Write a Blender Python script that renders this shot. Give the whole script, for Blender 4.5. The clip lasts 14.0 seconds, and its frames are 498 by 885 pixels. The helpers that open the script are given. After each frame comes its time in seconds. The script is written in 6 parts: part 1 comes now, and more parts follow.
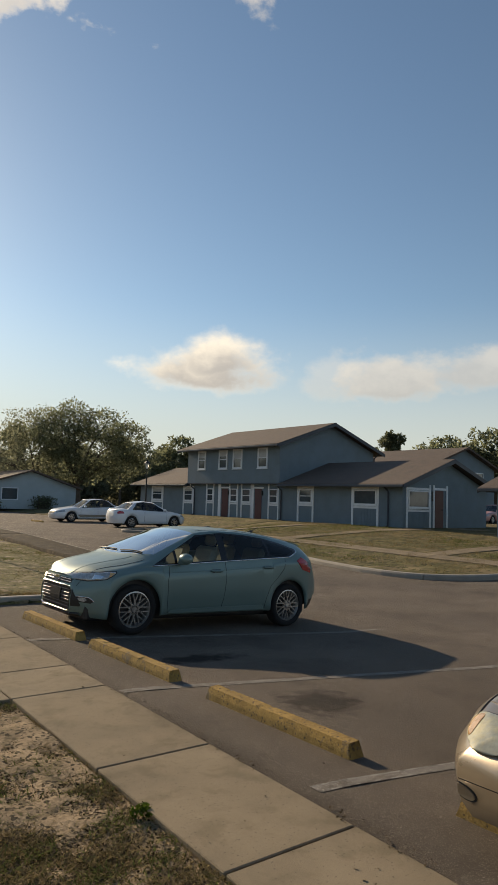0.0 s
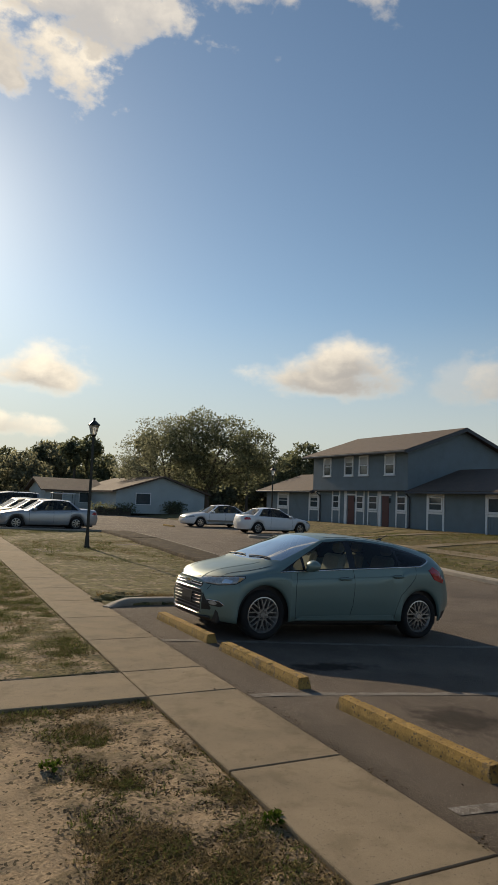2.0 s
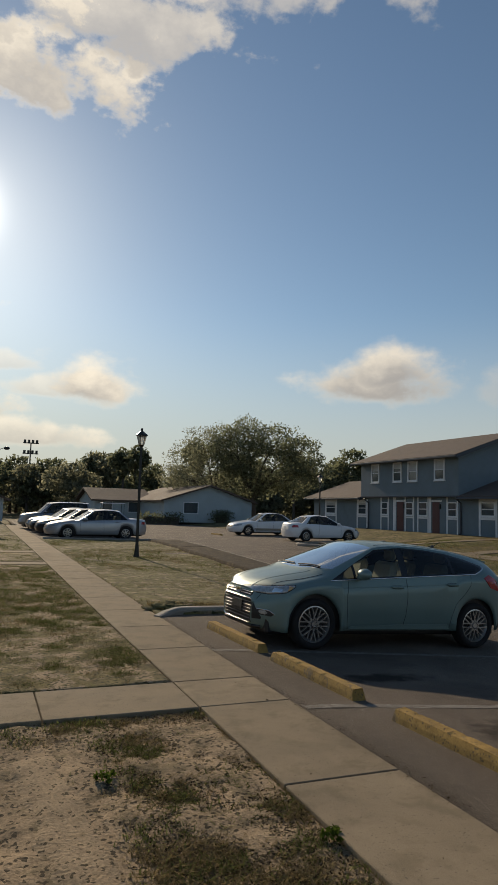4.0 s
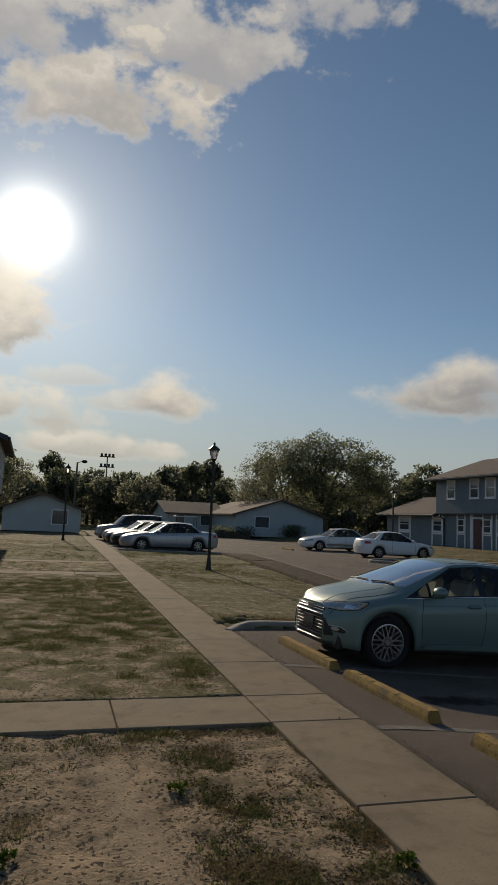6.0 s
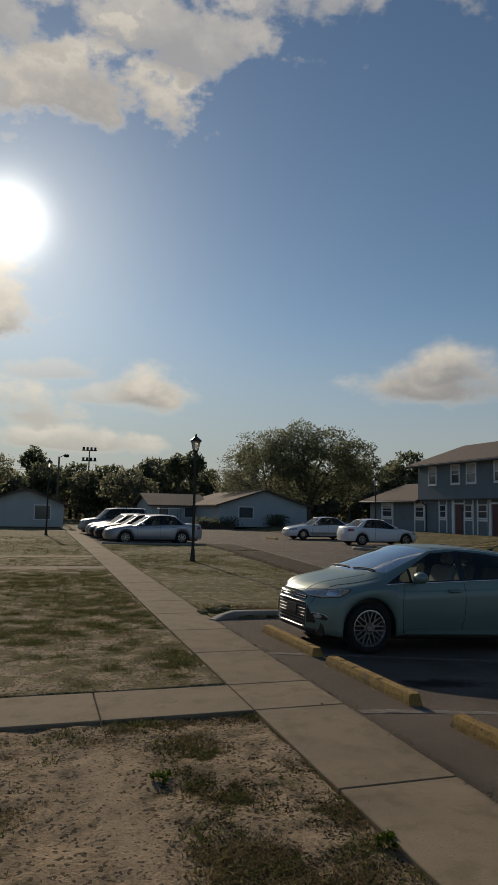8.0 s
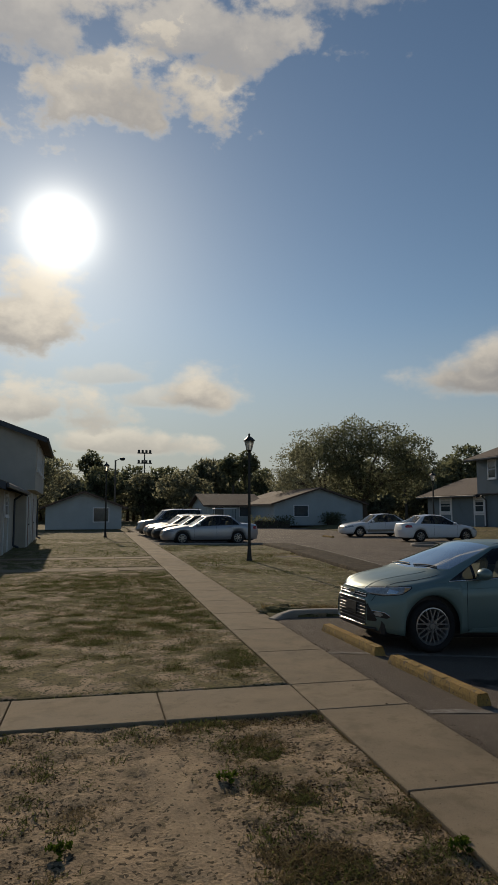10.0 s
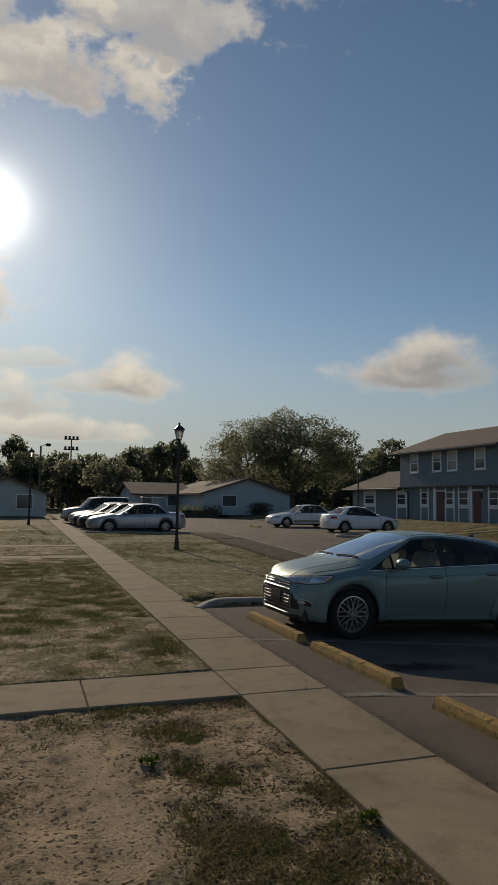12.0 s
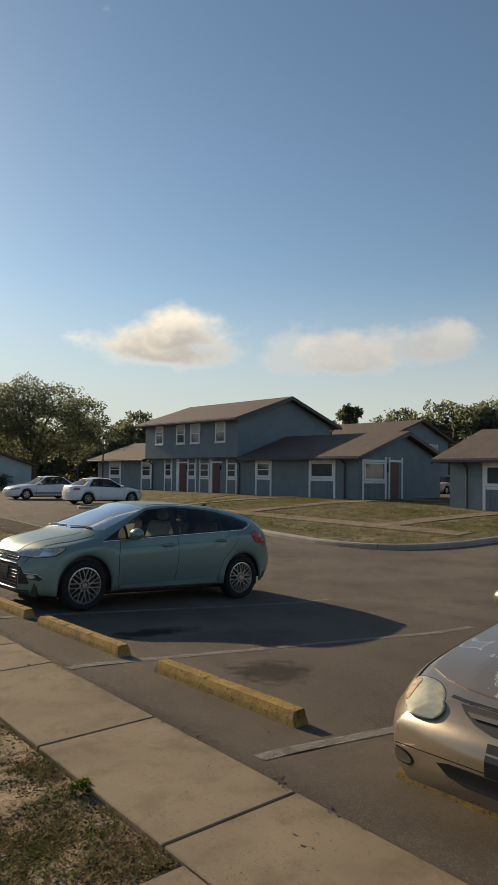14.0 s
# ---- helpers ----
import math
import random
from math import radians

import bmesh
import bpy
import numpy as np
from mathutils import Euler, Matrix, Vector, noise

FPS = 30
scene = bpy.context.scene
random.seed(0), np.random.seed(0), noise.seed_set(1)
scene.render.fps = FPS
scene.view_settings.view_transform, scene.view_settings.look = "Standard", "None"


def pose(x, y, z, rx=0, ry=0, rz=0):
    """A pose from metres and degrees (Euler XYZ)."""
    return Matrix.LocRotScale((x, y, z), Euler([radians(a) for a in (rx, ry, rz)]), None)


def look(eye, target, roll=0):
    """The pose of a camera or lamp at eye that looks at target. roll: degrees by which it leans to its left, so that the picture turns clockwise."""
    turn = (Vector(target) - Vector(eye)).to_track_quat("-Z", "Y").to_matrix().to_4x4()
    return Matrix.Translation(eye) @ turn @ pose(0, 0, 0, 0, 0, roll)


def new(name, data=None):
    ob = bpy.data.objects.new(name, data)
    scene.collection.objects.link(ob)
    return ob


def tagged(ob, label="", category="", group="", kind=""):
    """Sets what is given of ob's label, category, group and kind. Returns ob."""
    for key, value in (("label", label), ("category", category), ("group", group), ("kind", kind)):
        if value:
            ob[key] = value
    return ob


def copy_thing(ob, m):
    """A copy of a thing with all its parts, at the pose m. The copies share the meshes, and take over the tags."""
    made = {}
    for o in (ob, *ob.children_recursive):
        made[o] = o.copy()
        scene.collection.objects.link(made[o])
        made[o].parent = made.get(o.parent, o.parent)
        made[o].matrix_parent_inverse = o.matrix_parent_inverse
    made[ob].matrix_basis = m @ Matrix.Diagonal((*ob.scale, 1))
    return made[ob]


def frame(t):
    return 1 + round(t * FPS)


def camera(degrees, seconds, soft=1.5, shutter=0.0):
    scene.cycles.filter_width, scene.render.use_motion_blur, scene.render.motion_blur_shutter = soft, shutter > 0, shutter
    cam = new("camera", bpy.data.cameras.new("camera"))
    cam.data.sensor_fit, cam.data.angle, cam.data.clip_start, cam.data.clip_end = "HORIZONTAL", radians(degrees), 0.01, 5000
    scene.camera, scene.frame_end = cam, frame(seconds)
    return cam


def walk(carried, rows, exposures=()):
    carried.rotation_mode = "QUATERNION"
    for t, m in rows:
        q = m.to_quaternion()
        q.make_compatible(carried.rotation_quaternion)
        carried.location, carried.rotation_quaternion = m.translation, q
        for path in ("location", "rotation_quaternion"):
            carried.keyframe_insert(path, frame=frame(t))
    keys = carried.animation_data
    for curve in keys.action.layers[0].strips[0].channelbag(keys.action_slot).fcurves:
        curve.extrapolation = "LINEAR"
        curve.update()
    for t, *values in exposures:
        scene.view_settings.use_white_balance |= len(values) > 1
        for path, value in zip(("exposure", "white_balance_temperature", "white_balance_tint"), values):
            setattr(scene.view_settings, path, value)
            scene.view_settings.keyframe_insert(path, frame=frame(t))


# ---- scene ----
cam = camera(40.86, 14.0)
PATH = [
    (0, (-0.002, -0.050, 1.696), (1.2462, 1.5031, 1.8673), 1.78),
    (0.5, (-0.024, -0.020, 1.707), (1.0430, 1.6631, 1.8784), 1.53),
    (1, (-0.027, -0.033, 1.705), (0.9873, 1.6817, 1.8827), 1.99),
    (1.5, (-0.025, -0.031, 1.696), (0.9459, 1.7081, 1.8778), 2.42),
    (2, (-0.012, -0.016, 1.692), (0.9250, 1.7416, 1.8702), 2.32),
    (4.5, (-0.005, 0.055, 1.693), (0.7621, 1.8904, 1.9002), 1.63),
    (5, (-0.029, 0.063, 1.689), (0.6936, 1.9145, 1.9098), 1.46),
    (5.5, (-0.031, 0.048, 1.680), (0.6727, 1.9056, 1.9100), 0.95),
    (6, (-0.021, 0.028, 1.690), (0.5900, 1.9182, 1.9224), 2.50),
    (6.5, (-0.001, 0.020, 1.688), (0.5488, 1.9294, 1.9176), 2.15),
    (7, (0.018, -0.008, 1.688), (0.6355, 1.8808, 1.9140), 1.50),
    (7.5, (0.023, 0.007, 1.690), (0.6822, 1.8830, 1.9027), 1.16),
    (8, (0.018, 0.005, 1.687), (0.6792, 1.8811, 1.8929), 1.17),
    (8.5, (0.019, 0.047, 1.679), (0.6157, 1.9463, 1.8681), 0.15),
    (9, (0.024, 0.057, 1.681), (0.5323, 1.9823, 1.8710), -0.04),
    (11.5, (-0.027, -0.023, 1.692), (0.5293, 1.8863, 1.9051), -0.15),
    (12, (-0.016, -0.038, 1.687), (0.6946, 1.8230, 1.8590), 0.84),
    (12.5, (0.013, -0.035, 1.682), (0.8452, 1.7780, 1.8206), 0.91),
    (13, (0.045, -0.043, 1.678), (0.9895, 1.7160, 1.7903), 0.72),
    (13.5, (0.074, -0.055, 1.671), (1.1912, 1.6013, 1.7667), 0.77),
    (14, (0.136, -0.071, 1.678), (1.4802, 1.4062, 1.7764), 0.89),
]
EXPOSURES = [(0, 0.46, 7260, 8), (0.5, 0.35, 7110, 8), (2, 0.26, 7110, 8), (4.3, 0.0, 6910, 8), (5.5, -0.25, 6760, 8), (6.5, -0.4, 6640, 8), (7.5, -0.43, 6540, 8), (9, -0.40, 6760, 8), (11.5, -0.42, 6680, 8), (12.0, -0.36, 6700, 8), (12.5, -0.04, 6740, 8), (13.3, 0.32, 7060, 8), (14, 0.42, 7260, 8)]
walk(cam, [(t, look(eye, target, roll)) for t, eye, target, roll in PATH], EXPOSURES)

# ---- world, sun, exposure ----
scene.view_settings.exposure = 0.0
SUN_AZ, SUN_EL = radians(-1.5), radians(22.6)


def heading(az, el):
    a, e = radians(az), radians(el)
    return Vector((math.sin(a) * math.cos(e), math.cos(a) * math.cos(e), math.sin(e)))


def make_world():
    w = bpy.data.worlds.new("sky")
    w.use_nodes = True
    scene.world = w
    nt = w.node_tree
    nt.nodes.clear()

    def nd(kind, **kw):
        n = nt.nodes.new(kind)
        for k, v in kw.items():
            n.inputs[k].default_value = v
        return n

    def mth(op, a, b=0.0, clamp=False):
        n = nt.nodes.new("ShaderNodeMath")
        n.operation, n.use_clamp = op, clamp
        for i, v in enumerate((a, b)):
            if isinstance(v, (int, float)):
                n.inputs[i].default_value = v
            else:
                nt.links.new(v, n.inputs[i])
        return n.outputs[0]

    def vdot(vec, d):
        n = nt.nodes.new("ShaderNodeVectorMath")
        n.operation = "DOT_PRODUCT"
        nt.links.new(vec, n.inputs[0])
        n.inputs[1].default_value = d
        return n.outputs["Value"]

    def smooth(v, lo, hi):
        n = nt.nodes.new("ShaderNodeMapRange")
        n.interpolation_type = "SMOOTHSTEP"
        n.inputs["From Min"].default_value, n.inputs["From Max"].default_value = lo, hi
        nt.links.new(v, n.inputs["Value"])
        return n.outputs["Result"]

    def mix(fac, a, b, mode="MIX"):
        n = nt.nodes.new("ShaderNodeMix")
        n.data_type, n.blend_type = "RGBA", mode
        for sock, v in ((n.inputs[0], fac), (n.inputs[6], a), (n.inputs[7], b)):
            if isinstance(v, (int, float)):
                sock.default_value = v
            elif isinstance(v, tuple):
                sock.default_value = v
            else:
                nt.links.new(v, sock)
        return n.outputs[2]

    sky = nt.nodes.new("ShaderNodeTexSky")
    sky.sky_type, sky.sun_disc = "NISHITA", False
    sky.sun_elevation, sky.sun_rotation = SUN_EL, SUN_AZ
    sky.altitude, sky.air_density, sky.dust_density, sky.ozone_density = 0, 1.0, SKY_DUST, 1.3
    co = nt.nodes.new("ShaderNodeTexCoord").outputs["Generated"]

    def clouds(scale, detail, rough, stretch):
        mp = nd("ShaderNodeMapping", Scale=stretch)
        nt.links.new(co, mp.inputs[0])
        n = nd("ShaderNodeTexNoise", Scale=scale, Detail=detail, Roughness=rough)
        nt.links.new(mp.outputs[0], n.inputs["Vector"])
        return n.outputs["Fac"]

    fine = clouds(13.0, 8.0, 0.58, (1, 1, 1.5))
    broad = clouds(5.0, 4.0, 0.55, (1, 1, 1.8))
    body, shade = None, None
    # azimuth, elevation, half width, half height (degrees), density, raggedness
    for az, el, wa, we, k, rag in CLOUDS:
        d = heading(az, el)
        right = Vector((d.y, -d.x, 0)).normalized()
        up = right.cross(d)
        a = mth("DIVIDE", vdot(co, right), math.sin(radians(wa)))
        e = mth("DIVIDE", vdot(co, up), math.sin(radians(we)))
        # flatter undersides: the lower half falls off faster
        e2 = mth("MULTIPLY", e, mth("ADD", 1.0, mth("MULTIPLY", smooth(e, 0.0, -0.6), 0.6)))
        r = mth("SQRT", mth("ADD", mth("MULTIPLY", a, a), mth("MULTIPLY", e2, e2)))
        wob = mth("ADD", mth("MULTIPLY", mth("SUBTRACT", fine, 0.5), rag * 2.6), mth("MULTIPLY", mth("SUBTRACT", broad, 0.5), rag * 1.6))
        q = mth("ADD", mth("SUBTRACT", 1.0, r), wob)
        q = mth("MULTIPLY", smooth(q, -0.02, 0.62), k)
        q = mth("MULTIPLY", q, smooth(vdot(co, d), 0.5, 0.7))
        under = mth("MULTIPLY", q, smooth(mth("ADD", e, mth("MULTIPLY", mth("SUBTRACT", fine, 0.5), 2.5)), 0.85, -0.55))
        body = q if body is None else mth("MAXIMUM", body, q)
        shade = under if shade is None else mth("MAXIMUM", shade, under)
    near = vdot(co, heading(-1.5, 22.6))
    lit = smooth(near, 0.60, 0.995)
    edge = mix(lit, CLOUD_EDGE_FAR, CLOUD_EDGE_NEAR)
    core = mix(lit, CLOUD_CORE_FAR, CLOUD_CORE_NEAR)
    colour = mix(shade, edge, core)
    low = smooth(vdot(co, (0, 0, 1)), 0.30, 0.02)
    clear = mix(1.0, sky.outputs[0], SKY_TINT, "MULTIPLY")
    air = mix(mth("MULTIPLY", low, 0.86), clear, HAZE)
    out = mix(mth("MULTIPLY", body, 0.92), air, colour)
    # the sun's disc and its aureole in the hazy air
    disc = mth("MULTIPLY", smooth(near, 0.9993, 0.9999), 40.0)
    ring = mth("MULTIPLY", mth("POWER", mth("MAXIMUM", near, 0.0), 1100.0), 26.0)
    wide = mth("MULTIPLY", mth("POWER", mth("MAXIMUM", near, 0.0), 110.0), 2.2)
    glow = mth("ADD", disc, mth("ADD", ring, wide))
    gl = nt.nodes.new("ShaderNodeVectorMath")
    gl.operation = "SCALE"
    gl.inputs[0].default_value = (1.0, 0.95, 0.86)
    nt.links.new(glow, gl.inputs["Scale"])
    total = mix(1.0, out, gl.outputs[0], "ADD")
    bg = nd("ShaderNodeBackground", Strength=SKY_STRENGTH)
    nt.links.new(total, bg.inputs[0])
    o = nt.nodes.new("ShaderNodeOutputWorld")
    nt.links.new(bg.outputs[0], o.inputs[0])


SKY_STRENGTH, SKY_DUST = 0.080, 0.25
SKY_TINT = (0.87, 0.97, 1.05, 1)
HAZE = (5.55, 5.75, 5.75, 1)
CLOUD_EDGE_FAR, CLOUD_CORE_FAR = (7.4, 6.9, 6.4, 1), (4.3, 4.1, 4.1, 1)
CLOUD_EDGE_NEAR, CLOUD_CORE_NEAR = (12.5, 11.2, 9.4, 1), (5.6, 5.2, 4.9, 1)
CLOUDS = [
    (34.7, 10.7, 7.4, 3.0, 1.0, 0.62), (35.9, 11.7, 4.6, 2.9, 1.0, 0.55), (50.5, 10.3, 4.6, 3.0, 0.75, 0.8), (46.0, 10.2, 3.0, 2.2, 0.35, 0.9), (58.0, 11.0, 5.2, 2.6, 0.65, 0.8),
    (-4.5, 15.4, 6.6, 5.0, 1.0, 0.9), (10.6, 9.8, 4.4, 2.7, 1.0, 0.65), (6.6, 9.4, 4.0, 1.4, 0.6, 0.9), (-3.0, 8.2, 8.0, 2.6, 0.85, 1.0), (4.0, 5.6, 7.5, 1.5, 0.75, 0.9), (3.0, 11.2, 4.5, 1.4, 0.5, 1.0),
    (4.5, 33.0, 7.6, 5.2, 0.95, 1.5), (12.5, 37.4, 11.0, 4.8, 0.72, 1.5), (-4.5, 36.5, 9.0, 4.6, 0.7, 1.5), (25.0, 39.5, 11.0, 3.8, 0.55, 1.4), (-16.0, 20.0, 8.0, 5.0, 0.85, 1.1),
]
make_world()
sun = new("sun", bpy.data.lights.new("sun", "SUN"))
sun.data.energy, sun.data.angle, sun.data.color = 3.9, radians(0.6), (1.0, 0.83, 0.63)
sun.matrix_world = look((0, 0, 30), tuple(Vector((0, 0, 30)) - heading(-1.5, 22.6)))

# ---- materials ----


def mat(name, colour, rough=0.7, vary=0.25, scale=3.0, fine=60.0, bump=0.15, metal=0.0, second=None, mask=(0.45, 0.6), mask_scale=1.5, per_piece=0.0, speck=None, **inputs):
    """A procedural surface: two scales of variation in tone, fine relief, and an optional second tone in ragged patches."""
    m = bpy.data.materials.new(name)
    m.use_nodes = True
    nt = m.node_tree
    b = nt.nodes["Principled BSDF"]
    b.inputs["Roughness"].default_value, b.inputs["Metallic"].default_value = rough, metal
    for k, v in inputs.items():
        b.inputs[k.replace("_", " ")].default_value = v
    pos = nt.nodes.new("ShaderNodeNewGeometry").outputs["Position"]

    def noise_of(s, detail=6.0, r=0.6):
        n = nt.nodes.new("ShaderNodeTexNoise")
        n.inputs["Scale"].default_value, n.inputs["Detail"].default_value, n.inputs["Roughness"].default_value = s, detail, r
        nt.links.new(pos, n.inputs["Vector"])
        return n.outputs["Fac"]

    def ranged(v, a, c, lo, hi, kind="LINEAR"):
        n = nt.nodes.new("ShaderNodeMapRange")
        n.interpolation_type = kind
        for i, x in zip(("From Min", "From Max", "To Min", "To Max"), (a, c, lo, hi)):
            n.inputs[i].default_value = x
        nt.links.new(v, n.inputs["Value"])
        return n.outputs["Result"]

    def mixed(fac, a, c, mode="MIX"):
        n = nt.nodes.new("ShaderNodeMix")
        n.data_type, n.blend_type = "RGBA", mode
        for sock, v in ((n.inputs[0], fac), (n.inputs[6], a), (n.inputs[7], c)):
            if isinstance(v, (int, float, tuple)):
                sock.default_value = v
            else:
                nt.links.new(v, sock)
        return n.outputs[2]

    coarse, small = noise_of(scale), noise_of(fine, 4.0, 0.7)
    col = (*colour, 1)
    if second:
        col = mixed(ranged(noise_of(mask_scale, 8.0, 0.65), mask[0], mask[1], 0, 1, "SMOOTHSTEP"), col, (*second, 1))
    if speck:
        sc_, lo_, hi_, tint = speck
        grain = nt.nodes.new("ShaderNodeTexVoronoi")
        grain.inputs["Scale"].default_value = sc_
        nt.links.new(pos, grain.inputs["Vector"])
        sep = nt.nodes.new("ShaderNodeSeparateColor")
        nt.links.new(grain.outputs["Color"], sep.inputs[0])
        col = mixed(ranged(sep.outputs[0], lo_, hi_, 0, 1), col, (*tint, 1))
    tone = ranged(coarse, 0.25, 0.75, 1 - vary, 1 + vary)
    tone2 = ranged(small, 0.25, 0.75, 1 - vary * 0.8, 1 + vary * 0.8)
    mul = nt.nodes.new("ShaderNodeMath")
    mul.operation = "MULTIPLY"
    nt.links.new(tone, mul.inputs[0])
    nt.links.new(tone2, mul.inputs[1])
    fac = mul.outputs[0]
    if per_piece:
        r = ranged(nt.nodes.new("ShaderNodeObjectInfo").outputs["Random"], 0, 1, 1 - per_piece, 1 + per_piece)
        mul2 = nt.nodes.new("ShaderNodeMath")
        mul2.operation = "MULTIPLY"
        nt.links.new(fac, mul2.inputs[0])
        nt.links.new(r, mul2.inputs[1])
        fac = mul2.outputs[0]
    sc = nt.nodes.new("ShaderNodeVectorMath")
    sc.operation = "SCALE"
    if isinstance(col, tuple):
        sc.inputs[0].default_value = col[:3]
    else:
        nt.links.new(col, sc.inputs[0])
    nt.links.new(fac, sc.inputs["Scale"])
    nt.links.new(sc.outputs[0], b.inputs["Base Color"])
    if bump:
        bp = nt.nodes.new("ShaderNodeBump")
        bp.inputs["Strength"].default_value, bp.inputs["Distance"].default_value = min(1.0, bump), 0.02
        nt.links.new(small, bp.inputs["Height"])
        nt.links.new(bp.outputs[0], b.inputs["Normal"])
    if rough > 0.15:
        nt.links.new(ranged(coarse, 0.3, 0.7, max(0.02, rough - 0.08), min(1, rough + 0.08)), b.inputs["Roughness"])
    return m


M = {
    "soil": mat("dry_sandy_soil", (0.335, 0.250, 0.160), 0.95, 0.46, 3.2, 48, 1.0, second=(0.195, 0.152, 0.092), mask=(0.49, 0.62), mask_scale=4.2, speck=(46, 0.80, 0.88, (0.070, 0.055, 0.036)), Specular_IOR_Level=0.12),
    "turf": mat("thin_lawn", (0.150, 0.132, 0.060), 0.95, 0.5, 3.4, 30, 1.0, second=(0.290, 0.228, 0.150), mask=(0.52, 0.60), mask_scale=3.0, speck=(14, 0.8, 0.9, (0.061, 0.061, 0.027)), Specular_IOR_Level=0.12),
    "turf_far": mat("dry_lawn", (0.130, 0.113, 0.050), 0.95, 0.5, 1.6, 22, 1.0, second=(0.195, 0.152, 0.085), mask=(0.46, 0.62), mask_scale=0.9, speck=(9, 0.72, 0.9, (0.060, 0.057, 0.026)), Specular_IOR_Level=0.12),
    "asphalt": mat("worn_asphalt", (0.150, 0.123, 0.099), 0.88, 0.42, 0.9, 150, 1.0, second=(0.105, 0.088, 0.073), mask=(0.48, 0.7), mask_scale=0.45, speck=(330, 0.91, 0.96, (0.46, 0.40, 0.335)), Specular_IOR_Level=0.12),
    "concrete": mat("weathered_concrete", (0.252, 0.201, 0.137), 0.9, 0.25, 1.5, 170, 0.35, second=(0.200, 0.159, 0.106), mask=(0.48, 0.66), mask_scale=3.4, per_piece=0.08, speck=(150, 0.975, 0.99, (0.124, 0.103, 0.077)), Specular_IOR_Level=0.12),
    "lawnmix": mat("patchy_lawn", (0.172, 0.142, 0.066), 0.95, 0.5, 3.6, 48, 1.0, second=(0.355, 0.270, 0.180), mask=(0.48, 0.56), mask_scale=2.3, speck=(42, 0.72, 0.9, (0.056, 0.056, 0.025)), Specular_IOR_Level=0.12),
    "dark_ground": mat("dark_brown_ground", (0.050, 0.039, 0.028), 0.95, 0.4, 3, 40, 1.0, second=(0.085, 0.066, 0.043), mask=(0.5, 0.65), mask_scale=3, Specular_IOR_Level=0.12),
    "sand": mat("pressed_sand", (0.345, 0.262, 0.170), 0.95, 0.36, 3.2, 48, 1.0, second=(0.20, 0.155, 0.095), mask=(0.58, 0.68), mask_scale=6, speck=(60, 0.90, 0.95, (0.10, 0.08, 0.05)), Specular_IOR_Level=0.12),
    "kerb": mat("kerb_concrete", (0.284, 0.257, 0.221), 0.85, 0.2, 2, 80, 0.3, per_piece=0.08),
    "line": mat("worn_white_paint", (0.288, 0.270, 0.240), 0.85, 0.25, 8, 120, 0.4, second=(0.132, 0.118, 0.102), mask=(0.47, 0.60), mask_scale=11, speck=(190, 0.6, 0.9, (0.132, 0.118, 0.102)), Specular_IOR_Level=0.12),
    "line_worn": mat("rubbed_white_paint", (0.200, 0.182, 0.160), 0.85, 0.25, 8, 120, 0.4, second=(0.140, 0.120, 0.100), mask=(0.42, 0.60), mask_scale=9, speck=(230, 0.89, 0.94, (0.40, 0.36, 0.31)), Specular_IOR_Level=0.12),
    "yellow": mat("chipped_yellow_paint", (0.365, 0.235, 0.075), 0.85, 0.40, 6, 70, 0.9, second=(0.22, 0.165, 0.10), mask=(0.57, 0.66), mask_scale=7, speck=(75, 0.92, 0.97, (0.15, 0.11, 0.06)), Specular_IOR_Level=0.2),
}



def soak(m, spots):
    """Oil soaked into a surface: dark blots with ragged edges at (x, y, rx, ry)."""
    nt = m.node_tree
    b = nt.nodes["Principled BSDF"]
    src = b.inputs["Base Color"].links[0].from_socket
    pos = nt.nodes.new("ShaderNodeNewGeometry").outputs["Position"]
    nz = nt.nodes.new("ShaderNodeTexNoise")
    nz.inputs["Scale"].default_value, nz.inputs["Detail"].default_value = 7.0, 6.0
    nt.links.new(pos, nz.inputs["Vector"])
    for x, y, rx, ry, k in spots:
        mp = nt.nodes.new("ShaderNodeMapping")
        mp.vector_type = "TEXTURE"
        mp.inputs["Location"].default_value, mp.inputs["Scale"].default_value = (x, y, 0), (rx, ry, 50)
        nt.links.new(pos, mp.inputs[0])
        ln = nt.nodes.new("ShaderNodeVectorMath")
        ln.operation = "LENGTH"
        nt.links.new(mp.outputs[0], ln.inputs[0])
        ad = nt.nodes.new("ShaderNodeMath")
        ad.operation = "MULTIPLY_ADD"
        ad.inputs[1].default_value = 1.6
        nt.links.new(nz.outputs["Fac"], ad.inputs[0])
        nt.links.new(ln.outputs["Value"], ad.inputs[2])
        rg = nt.nodes.new("ShaderNodeMapRange")
        rg.interpolation_type = "SMOOTHSTEP"
        for i, v in zip(("From Min", "From Max", "To Min", "To Max"), (1.1, 1.9, k, 0.0)):
            rg.inputs[i].default_value = v
        nt.links.new(ad.outputs[0], rg.inputs["Value"])
        mx = nt.nodes.new("ShaderNodeMix")
        mx.data_type = "RGBA"
        nt.links.new(rg.outputs["Result"], mx.inputs[0])
        nt.links.new(src, mx.inputs[6])
        mx.inputs[7].default_value = (0.022, 0.019, 0.017, 1)
        src = mx.outputs[2]
    nt.links.new(src, b.inputs["Base Color"])


soak(M["asphalt"], [(4.35, 6.16, 0.75, 0.22, 0.85), (4.40, 4.27, 0.5, 0.45, 0.7), (6.0, 1.2, 0.6, 0.5, 0.5)])

# ---- shared builders ----


